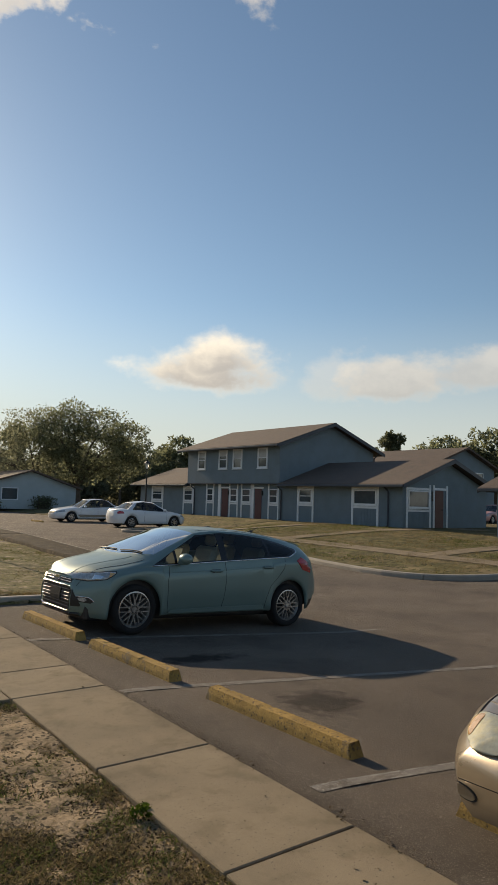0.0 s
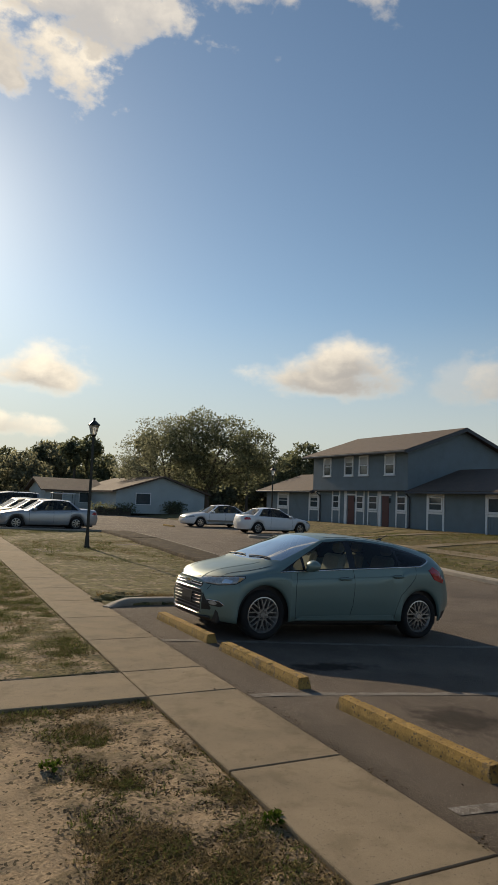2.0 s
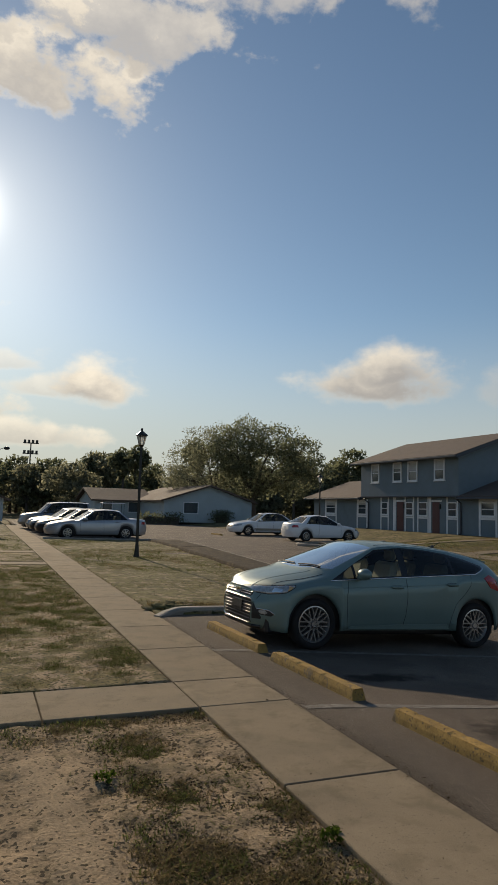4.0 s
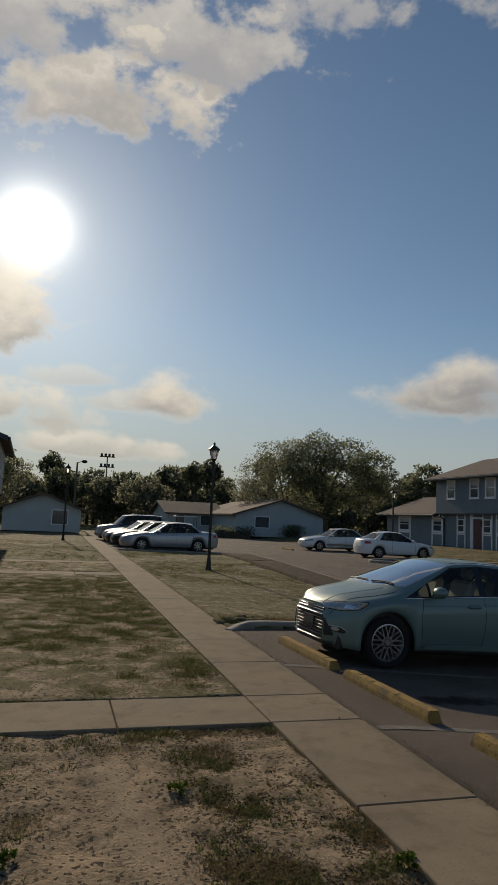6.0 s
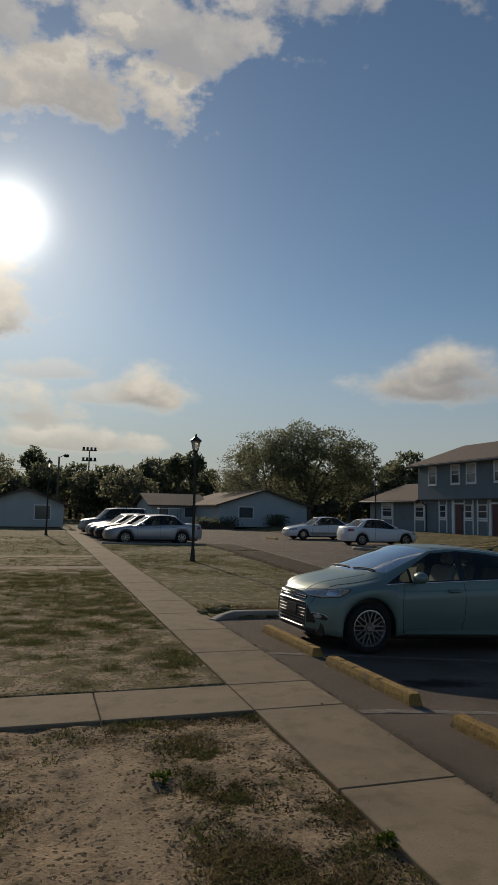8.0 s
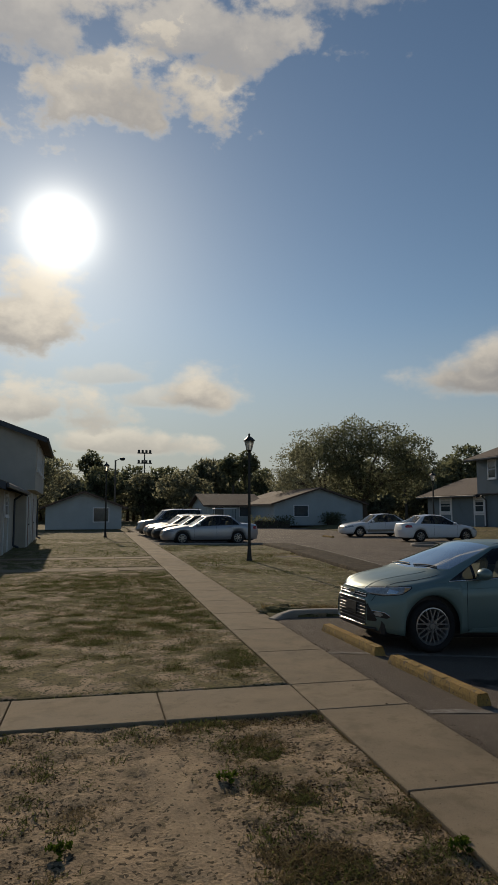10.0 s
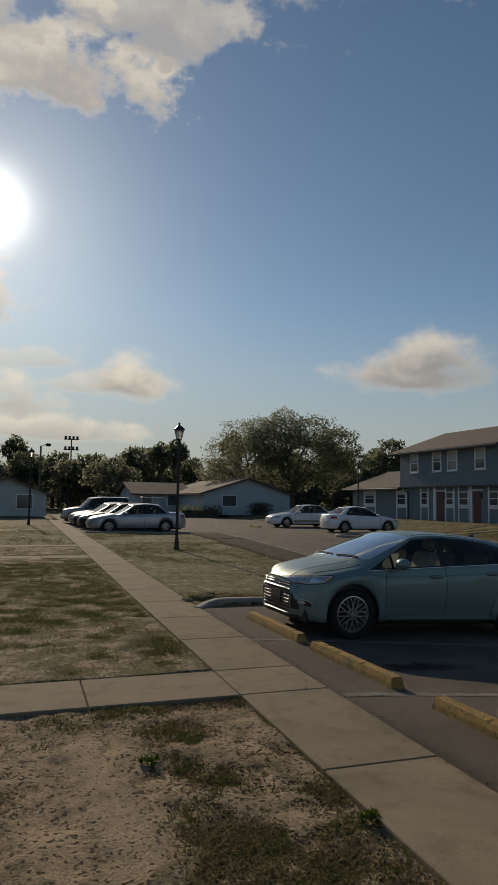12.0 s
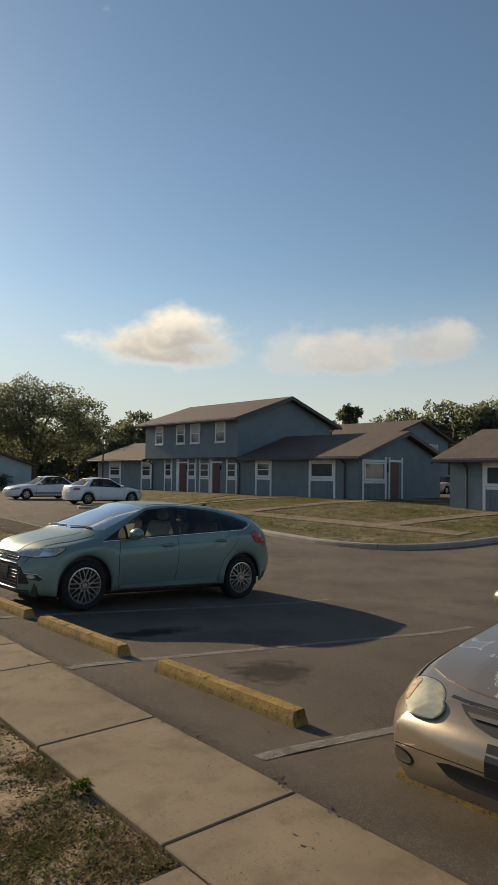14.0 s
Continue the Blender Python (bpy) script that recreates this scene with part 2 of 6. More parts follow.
def finish(bm, name, material, smooth=False):
    me = bpy.data.meshes.new(name)
    bmesh.ops.recalc_face_normals(bm, faces=bm.faces)
    bm.to_mesh(me)
    bm.free()
    for m in material if isinstance(material, (list, tuple)) else [material]:
        me.materials.append(m)
    if smooth:
        me.polygons.foreach_set("use_smooth", [True] * len(me.polygons))
    return me


def part(name, bm, material, parent=None, label="", smooth=False):
    """One mesh object, under a thing or a part where parent is given."""
    ob = new(name, finish(bm, name, material, smooth))
    if parent is not None:
        ob.parent = parent
    if label:
        ob["label"] = label
    return ob


def box(bm, lo, hi, bevel=0.0):
    lo, hi = Vector(lo), Vector(hi)
    geo = bmesh.ops.create_cube(bm, size=1.0, matrix=Matrix.Translation((lo + hi) / 2) @ Matrix.Diagonal((*(hi - lo), 1)))
    if bevel:
        edges = list({e for v in geo["verts"] for e in v.link_edges})
        bmesh.ops.bevel(bm, geom=edges, offset=bevel, segments=1, affect="EDGES")
    return bm


def boxm(lo, hi, bevel=0.0):
    return box(bmesh.new(), lo, hi, bevel)


def tube(bm, a, b, r0, r1=None, seg=10, caps=True):
    a, b = Vector(a), Vector(b)
    d = b - a
    m = Matrix.Translation((a + b) / 2) @ d.to_track_quat("Z", "Y").to_matrix().to_4x4()
    bmesh.ops.create_cone(bm, cap_ends=caps, segments=seg, radius1=r0, radius2=r0 if r1 is None else r1, depth=d.length, matrix=m)
    return bm


def prism(bm, outline, axis_from, axis_to, place):
    """Extrudes a 2D outline: place(u, v, w) gives the 3D point; w runs from axis_from to axis_to."""
    a = [bm.verts.new(place(u, v, axis_from)) for u, v in outline]
    b = [bm.verts.new(place(u, v, axis_to)) for u, v in outline]
    bm.faces.new(a)
    bm.faces.new(list(reversed(b)))
    for i in range(len(a)):
        j = (i + 1) % len(a)
        bm.faces.new((a[i], b[i], b[j], a[j]))
    return bm


def empty(name, at=(0, 0, 0), rz=0.0):
    ob = new(name)
    ob.matrix_world = pose(*at, 0, 0, rz)
    return ob


def sstep(v, lo, hi):
    t = min(1.0, max(0.0, (v - lo) / (hi - lo)))
    return t * t * (3 - 2 * t)


def ground_z(x, y):
    """The lie of the land: the car park dips towards its middle, and rises to the houses."""
    dip = -0.215 * min(1.0, max(0.0, (x - 3.2) / 4.3)) * (1 - sstep(x, 11, 20)) * (1 - 0.7 * sstep(y, 12, 30))
    rise = 0.48 * sstep(x, 13 + 8 * sstep(y, 24, 30), 26) * (1 - 0.45 * sstep(y, 40, 60)) * (0.35 + 0.65 * sstep(y, 8, 21))
    along = 0.06 * sstep(y, 9, 26) * (1 - sstep(x, 10, 22))
    return dip + rise + along


def sheet(poly, lift, step, depth=0.12, rough=0.0, mound=0.0):
    """A slab over a convex outline that follows the land, its top finely divided, with sides."""
    xs, ys = [p[0] for p in poly], [p[1] for p in poly]
    x0, x1, y0, y1 = min(xs), max(xs), min(ys), max(ys)
    nx, ny = max(1, round((x1 - x0) / step)), max(1, round((y1 - y0) / step))
    bm = bmesh.new()
    g = [[bm.verts.new((x0 + (x1 - x0) * i / nx, y0 + (y1 - y0) * j / ny, 0)) for j in range(ny + 1)] for i in range(nx + 1)]
    for i in range(nx):
        for j in range(ny):
            bm.faces.new((g[i][j], g[i + 1][j], g[i + 1][j + 1], g[i][j + 1]))
    n = len(poly)
    for i in range(n):
        a, b = poly[i], poly[(i + 1) % n]
        geom = list(bm.verts) + list(bm.edges) + list(bm.faces)
        bmesh.ops.bisect_plane(bm, geom=geom, plane_co=(*a, 0), plane_no=(b[1] - a[1], -(b[0] - a[0]), 0), clear_outer=True)
    rim = [e for e in bm.edges if e.is_boundary]
    ends = {v for e in rim for v in e.verts}
    ex = bmesh.ops.extrude_edge_only(bm, edges=rim)
    low = {v for v in ex["geom"] if isinstance(v, bmesh.types.BMVert)}
    for v in bm.verts:
        z = ground_z(v.co.x, v.co.y) + lift
        if v in low:
            z -= depth
        elif v not in ends and (rough or mound):
            p = v.co
            z += rough * (noise.noise(Vector((p.x * 2.3, p.y * 2.3, 3))) + 0.6 * noise.noise(Vector((p.x * 6.1, p.y * 6.1, 9))) + 0.45 * noise.noise(Vector((p.x * 15, p.y * 15, 5)))) + mound * noise.noise(Vector((p.x * 0.35, p.y * 0.35, 1)))
        v.co.z = z
    return bm

M.update({
    "blue": mat("blue_siding_paint", (0.145, 0.190, 0.220), 0.75, 0.14, 1.2, 60, 0.15, second=(0.120, 0.165, 0.190), mask=(0.5, 0.75), mask_scale=0.8),
    "roof": mat("brown_shingles", (0.105, 0.076, 0.060), 0.9, 0.22, 1.0, 18, 0.6, second=(0.08, 0.06, 0.05), mask=(0.45, 0.7), mask_scale=2.5),
    "trim": mat("white_painted_board", (0.72, 0.74, 0.76), 0.6, 0.08, 2, 50, 0.08),
    "door": mat("dark_red_door", (0.085, 0.022, 0.02), 0.5, 0.12, 3, 40, 0.05),
    "gutter": mat("dark_gutter", (0.035, 0.045, 0.06), 0.5, 0.12, 3, 40, 0.05),
    "pane": mat("window_glass", (0.06, 0.075, 0.085), 0.06, 0.2, 0.8, 5, 0.0, Specular_IOR_Level=0.8),
    "blind": mat("window_blind", (0.42, 0.43, 0.43), 0.6, 0.1, 2, 30, 0.0),
    # grey-tan siding, its colour raised to include the haze over the house
    "hazed_siding": mat("hazed_grey_tan_siding", (0.42, 0.40, 0.35), 0.8, 0.12, 1.2, 60, 0.15, second=(0.37, 0.35, 0.31), mask=(0.5, 0.75), mask_scale=0.8),
    "pale": mat("pale_blue_stucco", (0.40, 0.46, 0.48), 0.85, 0.1, 0.8, 40, 0.15),
    "metal": mat("dark_green_black_metal", (0.02, 0.022, 0.02), 0.45, 0.2, 4, 60, 0.05, metal=0.3),
    "lampglass": mat("frosted_lamp_glass", (0.75, 0.72, 0.65), 0.3, 0.08, 6, 60, 0.0, Transmission_Weight=0.5),
    "hedge": mat("hedge_leaves", (0.035, 0.05, 0.02), 0.8, 0.35, 3, 20, 0.8),
    "timber": mat("grey_timber", (0.13, 0.11, 0.09), 0.85, 0.2, 3, 60, 0.3),
    "far_white": mat("white_vinyl", (0.6, 0.6, 0.58), 0.5, 0.08, 1, 20, 0.0),
})

# ---- ground, paths and car park ----
WALK = (2.05, 2.895)


def askew(x, y):
    """The footpaths, and the lawns between them, run a little askew to the car park."""
    return x + 0.0395 * (y - 4.8), y - 0.045 * (x - 2.05)


SOIL = -0.024


def base_ground():
    bm = bmesh.new()
    xs = [-900, -300, -120, -60, -30, -15, -5, 2, 10, 18, 26, 34, 45, 60, 90, 140, 300, 900]
    ys = [-900, -300, -100, -40, -15, -5, 5, 12, 20, 28, 36, 45, 55, 70, 90, 130, 200, 400, 1200]
    g = [[bm.verts.new((x, y, ground_z(x, y) - 0.32 * (1 - sstep(max(abs(x - 15), abs(y - 30)), 55, 75)))) for y in ys] for x in xs]
    for i in range(len(xs) - 1):
        for j in range(len(ys) - 1):
            bm.faces.new((g[i][j], g[i + 1][j], g[i + 1][j + 1], g[i][j + 1]))
    return tagged(part("ground", bm, M["turf_far"], smooth=True), "dry patchy grassland reaching to the tree line", "ground", kind="structure")


base_ground()
for name, y0, y1, x0, step, m, label in (
        ("lawn_near", -8, 1.40, -9, 0.15, "soil", "bare sandy soil with tufts of dry grass"),
        ("lawn_sandy", 2.32, 5.54, -9, 0.045, "soil", "bare sandy soil with tyre tracks and tufts of grass"),
        ("lawn_between", 6.44, 18.98, -40, 0.15, "lawnmix", "thin lawn with bare sandy patches"),
        ("lawn_strip", 19.87, 23.28, -40, 0.3, "lawnmix", "strip of thin lawn between two paths"),
        ("lawn_far", 24.17, 60, -40, 0.5, "turf", "thin green and brown lawn beside the path")):
    lawn = part(name, sheet([askew(x0, y0), askew(2.04, y0), askew(2.04, y1), askew(x0, y1)], SOIL if y0 < 3 else -0.012, step, 0.2, 0.024 if y0 < 3 else 0.02, 0.03), M[m], smooth=True)
    tagged(lawn, label, "lawn", kind="structure")
ISLAND = [(3.13, 10.35), (6.0, 10.9), (8.2, 13.5), (9.2, 17.5), (9.9, 26.0), (10.2, 31.0), (9.2, 31.9), (3.98, 31.9)]
lawn = part("lawn_island", sheet(ISLAND, 0.02, 0.2, 0.3, 0.02, 0.05), M["turf"], smooth=True)
tagged(lawn, "kerbed island of patchy lawn in the car park", "lawn", kind="structure")
for name, poly in (("lawn_houses", [(14.1, 11.0), (14.9, 9.7), (16.8, 8.9), (60, 4), (60, 29), (21.2, 29), (15.8, 20), (14.3, 14)]), ("lawn_houses_far", [(21.2, 29), (60, 29), (60, 62), (21.2, 62)])):
    lawn = part(name, sheet(poly, 0.045, 0.4, 0.4, 0.012, 0.02), M["turf_far"], smooth=True)
    tagged(lawn, "brown and green lawn in front of the blue houses", "lawn", kind="structure")
road = part("road", sheet([(1.48, -30), (46, -30), (46, 66), (5.27, 66)], -0.01, 0.4, 0.15), M["asphalt"], smooth=True)
tagged(road, "worn grey asphalt car park and road with oil stains", "road", kind="structure")


def follow(points, step=0.25):
    """Points along a polyline at even steps, with the land's height."""
    out = []
    for (x0, y0), (x1, y1) in zip(points, points[1:]):
        n = max(1, round(math.hypot(x1 - x0, y1 - y0) / step))
        out += [(x0 + (x1 - x0) * i / n, y0 + (y1 - y0) * i / n) for i in range(n)]
    return out + [points[-1]]


def rounded(points, times=2):
    for _ in range(times):
        q = [points[0]]
        for (x0, y0), (x1, y1) in zip(points, points[1:]):
            q += [(x0 * 0.75 + x1 * 0.25, y0 * 0.75 + y1 * 0.25), (x0 * 0.25 + x1 * 0.75, y0 * 0.25 + y1 * 0.75)]
        points = q + [points[-1]]
    return points


def kerb_line(name, points, piece, label, width=0.16, top=0.10):
    """A kerb of single stones along a line, each with a rounded upper edge."""
    root = tagged(empty(name), label, "kerb", kind="structure")
    pts = follow(points, 0.05)
    dist = [0.0]
    for a, b in zip(pts, pts[1:]):
        dist.append(dist[-1] + math.hypot(b[0] - a[0], b[1] - a[1]))

    def at(s):
        s = min(max(s, 0), dist[-1])
        i = max(j for j in range(len(dist)) if dist[j] <= s)
        i = min(i, len(pts) - 2)
        f = (s - dist[i]) / max(1e-6, dist[i + 1] - dist[i])
        return Vector((pts[i][0] + (pts[i + 1][0] - pts[i][0]) * f, pts[i][1] + (pts[i + 1][1] - pts[i][1]) * f, 0))

    n = max(1, round(dist[-1] / piece))
    for k in range(n):
        s0, s1 = dist[-1] * k / n + 0.006, dist[-1] * (k + 1) / n - 0.006
        bm = bmesh.new()
        rings = []
        m = max(1, round((s1 - s0) / 0.25))
        for i in range(m + 1):
            s = s0 + (s1 - s0) * i / m
            p, d = at(s), (at(s + 0.06) - at(s - 0.06)).normalized()
            side = Vector((d.y, -d.x, 0))
            z = ground_z(p.x, p.y) - (top - 0.015) * (1 - sstep(s, 0.0, 0.55))
            ring = []
            for u, h in ((0, -0.25), (0, top - 0.05), (0.02, top - 0.012), (0.05, top), (width - 0.02, top), (width, top - 0.02), (width, -0.25)):
                q = p - side * u
                ring.append(bm.verts.new((q.x, q.y, z + h)))
            rings.append(ring)
        for a, b in zip(rings, rings[1:]):
            for i in range(len(a) - 1):
                bm.faces.new((a[i], b[i], b[i + 1], a[i + 1]))
        bm.faces.new(rings[0])
        bm.faces.new(list(reversed(rings[-1])))
        part("kerb_stone", bm, M["kerb"], root)


kerb_line("kerb_island", [(3.12, 10.12)] + rounded([(3.30, 10.30), (3.85, 10.58), (6.2, 10.8), (8.4, 13.4), (9.35, 17.5), (10.05, 26.0), (10.4, 31.0), (9.4, 32.05), (4.1, 32.05)]), 1.8, "low concrete kerb round the lawn island")
kerb_line("kerb_houses", rounded([(21.3, 30.5), (15.75, 20.2), (14.2, 14.4), (13.75, 11.0), (14.8, 9.4), (16.8, 8.75), (24, 8.0), (40, 6.2)]), 2.4, "curved concrete kerb of the lawn before the houses", top=0.13)
kerb_line("kerb_bay", rounded([(22.5, 31.0), (17.4, 30.2), (15.4, 29.2), (15.6, 27.6), (17.5, 26.4), (20.5, 27.5)]), 2.2, "rounded concrete kerb beside a parked white car", top=0.12)


def slab(x0, x1, y0, y1, parent):
    """One cast slab with eased edges that follows the land."""
    bm = boxm((x0 + 0.006, y0 + 0.008, -0.12), (x1 - 0.006, y1 - 0.008, 0.0), 0.006)
    bm.verts.ensure_lookup_table()
    for v in bm.verts:
        if x1 < 4:
            v.co.x, v.co.y = askew(v.co.x, v.co.y)
        v.co.z += ground_z(2.0, v.co.y) if x1 < 4 else ground_z(v.co.x, v.co.y) + 0.075
    return part("slab", bm, M["concrete"], parent)


path_a = tagged(empty("pavement"), "concrete footpath of cast slabs beside the car park", "path", kind="structure")
joints = [2.475 - 1.5 * i for i in range(6, 0, -1)] + [2.475, 3.875] + [5.57, 6.42] + [6.42 + 1.52 * i for i in range(1, 30)]
for y0, y1 in zip(joints, joints[1:]):
    slab(WALK[0], WALK[1], y0, y1, path_a)
for y0, y1, x_far in ((1.42, 2.30, -13), (5.56, 6.42, -20), (19.0, 19.85, -20), (23.3, 24.15, -20), (35.0, 35.8, -1.5), (50.0, 51.0, -16)):
    path_b = tagged(empty("pavement"), "concrete side path of cast slabs across the lawn", "path", kind="structure")
    x = WALK[0]
    while x > x_far:
        slab(x - 1.29, x, y0, y1, path_b)
        x -= 1.29
path_c = tagged(empty("pavement"), "narrow concrete path on the lawn before the houses", "path", kind="structure")
for x0, x1, y0, y1, n, along in ((17.4, 18.3, 10.0, 30.0, 14, "y"), (18.3, 27.4, 19.6, 20.4, 6, "x"), (18.3, 26.6, 12.6, 13.4, 6, "x"), (18.3, 29.9, 24.9, 25.7, 6, "x"), (29.9, 31.2, 19.0, 20.6, 1, "y")):
    for i in range(n):
        if along == "y":
            slab(x0, x1, y0 + (y1 - y0) * i / n, y0 + (y1 - y0) * (i + 1) / n, path_c)
        else:
            slab(x0 + (x1 - x0) * i / n, x0 + (x1 - x0) * (i + 1) / n, y0, y1, path_c)


def painted_line(x, y, length, slope, width=0.10):
    bm = bmesh.new()
    n = 44
    rows = []
    for i in range(n + 1):
        px = x + length * i / n
        py = y + slope * (px - x)
        rows.append([bm.verts.new((px, py + s * width / 2, ground_z(px, py) - 0.0068)) for s in (-1, -0.62, 0.62, 1)])
    for a, b in zip(rows, rows[1:]):
        for j in range(3):
            bm.faces.new((a[j], b[j], b[j + 1], a[j + 1])).material_index = 1 if j == 1 else 0
    tagged(part("parking_line", bm, [M["line"], M["line_worn"]]), "worn white parking line painted on asphalt", "road marking", "parking lines", kind="structure")


for y0 in (0.42, 2.89, 5.30, 7.72):
    painted_line(2.95, y0, 5.2, -0.17)
for i in range(5):
    painted_line(3.2, 35.3 + i * 2.7, 4.6, -0.05)


def wheel_stop(x, y0, y1, damage=0):
    """A concrete bumper bar with a tapered section, sloped ends and chipped edges."""
    rng = random.Random(damage)
    L = y1 - y0
    p = empty("wheel_stop", (x, y0, ground_z(x, (y0 + y1) / 2) - 0.01))
    bm = bmesh.new()
    rings = []
    n = 64
    for i in range(n + 1):
        s = i / n
        yy = 0.05 + (L - 0.1) * s
        c = [rng.uniform(-0.0016, 0.0016) for _ in range(4)]
        if i not in (0, n) and rng.random() < 0.07:
            c[rng.choice((1, 1, 2))] -= rng.uniform(0.004, 0.014)
        pts = [(-0.070, 0.0), (-0.066, 0.05 + c[0]), (-0.050, 0.102 + c[1]), (0.048, 0.105 + c[2]), (0.066, 0.05 + c[3]), (0.070, 0.0)]
        tuck = 0.05 if i == 0 else -0.05 if i == n else 0.0
        rings.append([bm.verts.new((px, yy + tuck * pz / 0.115, pz)) for px, pz in pts])
    for a, b in zip(rings, rings[1:]):
        for i in range(5):
            bm.faces.new((a[i], b[i], b[i + 1], a[i + 1]))
        bm.faces.new((a[0], a[5], b[5], b[0]))
    bm.faces.new(rings[0])
    bm.faces.new(list(reversed(rings[-1])))
    part("bar", bm, M["yellow"], p)
    return tagged(p, "chipped yellow-painted concrete wheel stop on asphalt", "wheel stop", "wheel stops")


for k, (x, y0, y1) in enumerate(((3.45, 0.42, 2.27), (3.56, 3.06, 4.84), (3.56, 5.32, 7.15), (3.58, 7.42, 9.25), (15.6, 38.6, 40.4))):
    wheel_stop(x, y0, y1, k + 1)


VERGE = [(10.95, 5.1), (13.5, 6.95), (17.5, 7.95), (26.0, 8.65), (31.0, 8.95)]
edge = [(6.2, 10.95), (8.15, 13.5), (9.15, 17.5), (9.85, 26.0), (10.15, 31.0)]
# a strip of ground, darker brown than the lawn, inside the island's kerb
for (x0, y0), (x1, y1) in zip(edge, edge[1:]):
    strip = part("earth_strip", sheet([(x0 - 1.15, y0 + 0.02), (x0 + 0.02, y0 + 0.02), (x1 + 0.02, y1), (x1 - 1.25, y1)], 0.12, 0.25, 0.2, 0.03, 0.02), M["dark_ground"], smooth=True)
    tagged(strip, "dark brown strip of ground along the kerb of the island", "soil", kind="structure")


def earth_mound(x, y, r, seed):
    bm = bmesh.new()
    bmesh.ops.create_icosphere(bm, subdivisions=4, radius=1)
    for v in bm.verts:
        k = 1 + 0.35 * noise.noise(v.co * 2.2 + Vector((seed, 0, 0))) + 0.18 * noise.noise(v.co * 6)
        v.co = Vector((v.co.x * r * k, v.co.y * r * 0.8 * k, max(-0.02, v.co.z * r * 0.34 * k)))
    ob = part("earth_mound", bm, M["turf"], smooth=True)
    ob.matrix_world = Matrix.Translation((x, y, ground_z(x, y)))
    tagged(ob, "small heap of soil and dry grass beside the kerb", "soil heap")


earth_mound(3.42, 10.95, 0.34, 1)
earth_mound(3.85, 11.15, 0.26, 2)

# ---- houses ----


def gable_roof(name, parent, x0, x1, y0, y1, z_eave, z_ridge, material, thick=0.14):
    """A pitched roof with its ridge along y: two slabs and fascia boards."""
    xm = (x0 + x1) / 2
    roof = part(name, prism(bmesh.new(), [(x0, z_eave), (xm, z_ridge), (x1, z_eave), (x1, z_eave + thick), (xm, z_ridge + thick), (x0, z_eave + thick)], y0, y1, lambda u, v, w: (u, w, v)), material, parent)
    slope = (z_ridge - z_eave) / (xm - x0)
    for y in (y0 - 0.03, y1):
        part("rake_board", prism(bmesh.new(), [(x0, z_eave - 0.10), (xm, z_ridge - 0.10), (x1, z_eave - 0.10), (x1, z_eave + thick - 0.02), (xm, z_ridge + thick - 0.02), (x0, z_eave + thick - 0.02)], y, y + 0.03, lambda u, v, w: (u, w, v)), M["gutter"], roof)
    for x, s in ((x0, -1), (x1, 1)):
        part("gutter", boxm((min(x, x + 0.09 * s), y0, z_eave - 0.03), (max(x, x + 0.09 * s), y1, z_eave + 0.10), 0.02), M["gutter"], roof)
    return roof


def gable_block(parent, x0, x1, y0, y1, z0, z1, z_peak, material, name="wall"):
    """Four walls with gabled ends as one closed shell."""
    xm = (x0 + x1) / 2
    return part(name, prism(bmesh.new(), [(x0, z0), (x1, z0), (x1, z1), (xm, z_peak), (x0, z1)], y0, y1, lambda u, v, w: (u, w, v)), material, parent)


def window_at(parent, face, pos, a0, a1, z0, z1, blind=0.5, frame=0.07, split=True, out=-1):
    """A sash window on a wall. face 'x': the wall stands at x = pos, spans a in y; 'y' the other way. out: the side that it faces."""
    def P(a, d, z):
        return (pos + d * out, a, z) if face == "x" else (a, pos + d * out, z)

    def bx(a, b, d0, d1, za, zb):
        p, q = P(a, d0, za), P(b, d1, zb)
        return boxm([min(i, j) for i, j in zip(p, q)], [max(i, j) for i, j in zip(p, q)])

    a0, a1 = min(a0, a1), max(a0, a1)
    w = part("window", bx(a0 + frame, a1 - frame, 0.002, 0.015, z0 + frame, z1 - frame), M["pane"], parent)
    fr = bmesh.new()
    for a, b, za, zb in ((a0, a0 + frame, z0, z1), (a1 - frame, a1, z0, z1), (a0 + frame, a1 - frame, z0, z0 + frame), (a0 + frame, a1 - frame, z1 - frame, z1)):
        p, q = P(a, 0.0, za), P(b, 0.06, zb)
        box(fr, [min(i, j) for i, j in zip(p, q)], [max(i, j) for i, j in zip(p, q)])
    part("frame", fr, M["trim"], w)
    if split:
        part("meeting_rail", bx(a0 + frame, a1 - frame, 0.0, 0.04, (z0 + z1) / 2 - 0.025, (z0 + z1) / 2 + 0.025), M["trim"], w)
    if blind:
        part("blind", bx(a0 + frame, a1 - frame, 0.016, 0.02, z1 - frame - blind * (z1 - z0 - 2 * frame), z1 - frame), M["blind"], w)
    part("sill", bx(a0 - 0.03, a1 + 0.03, 0.0, 0.09, z0 - 0.05, z0), M["trim"], w)
    return w


def board(parent, face, pos, a, z0, z1, width=0.10, out=-1, name="trim_board"):
    lo, hi = (pos, a - width / 2, z0), (pos + 0.035 * out, a + width / 2, z1)
    if face == "y":
        lo, hi = (a - width / 2, pos, z0), (a + width / 2, pos + 0.035 * out, z1)
    return part(name, boxm([min(i, j) for i, j in zip(lo, hi)], [max(i, j) for i, j in zip(lo, hi)]), M["trim"], parent)


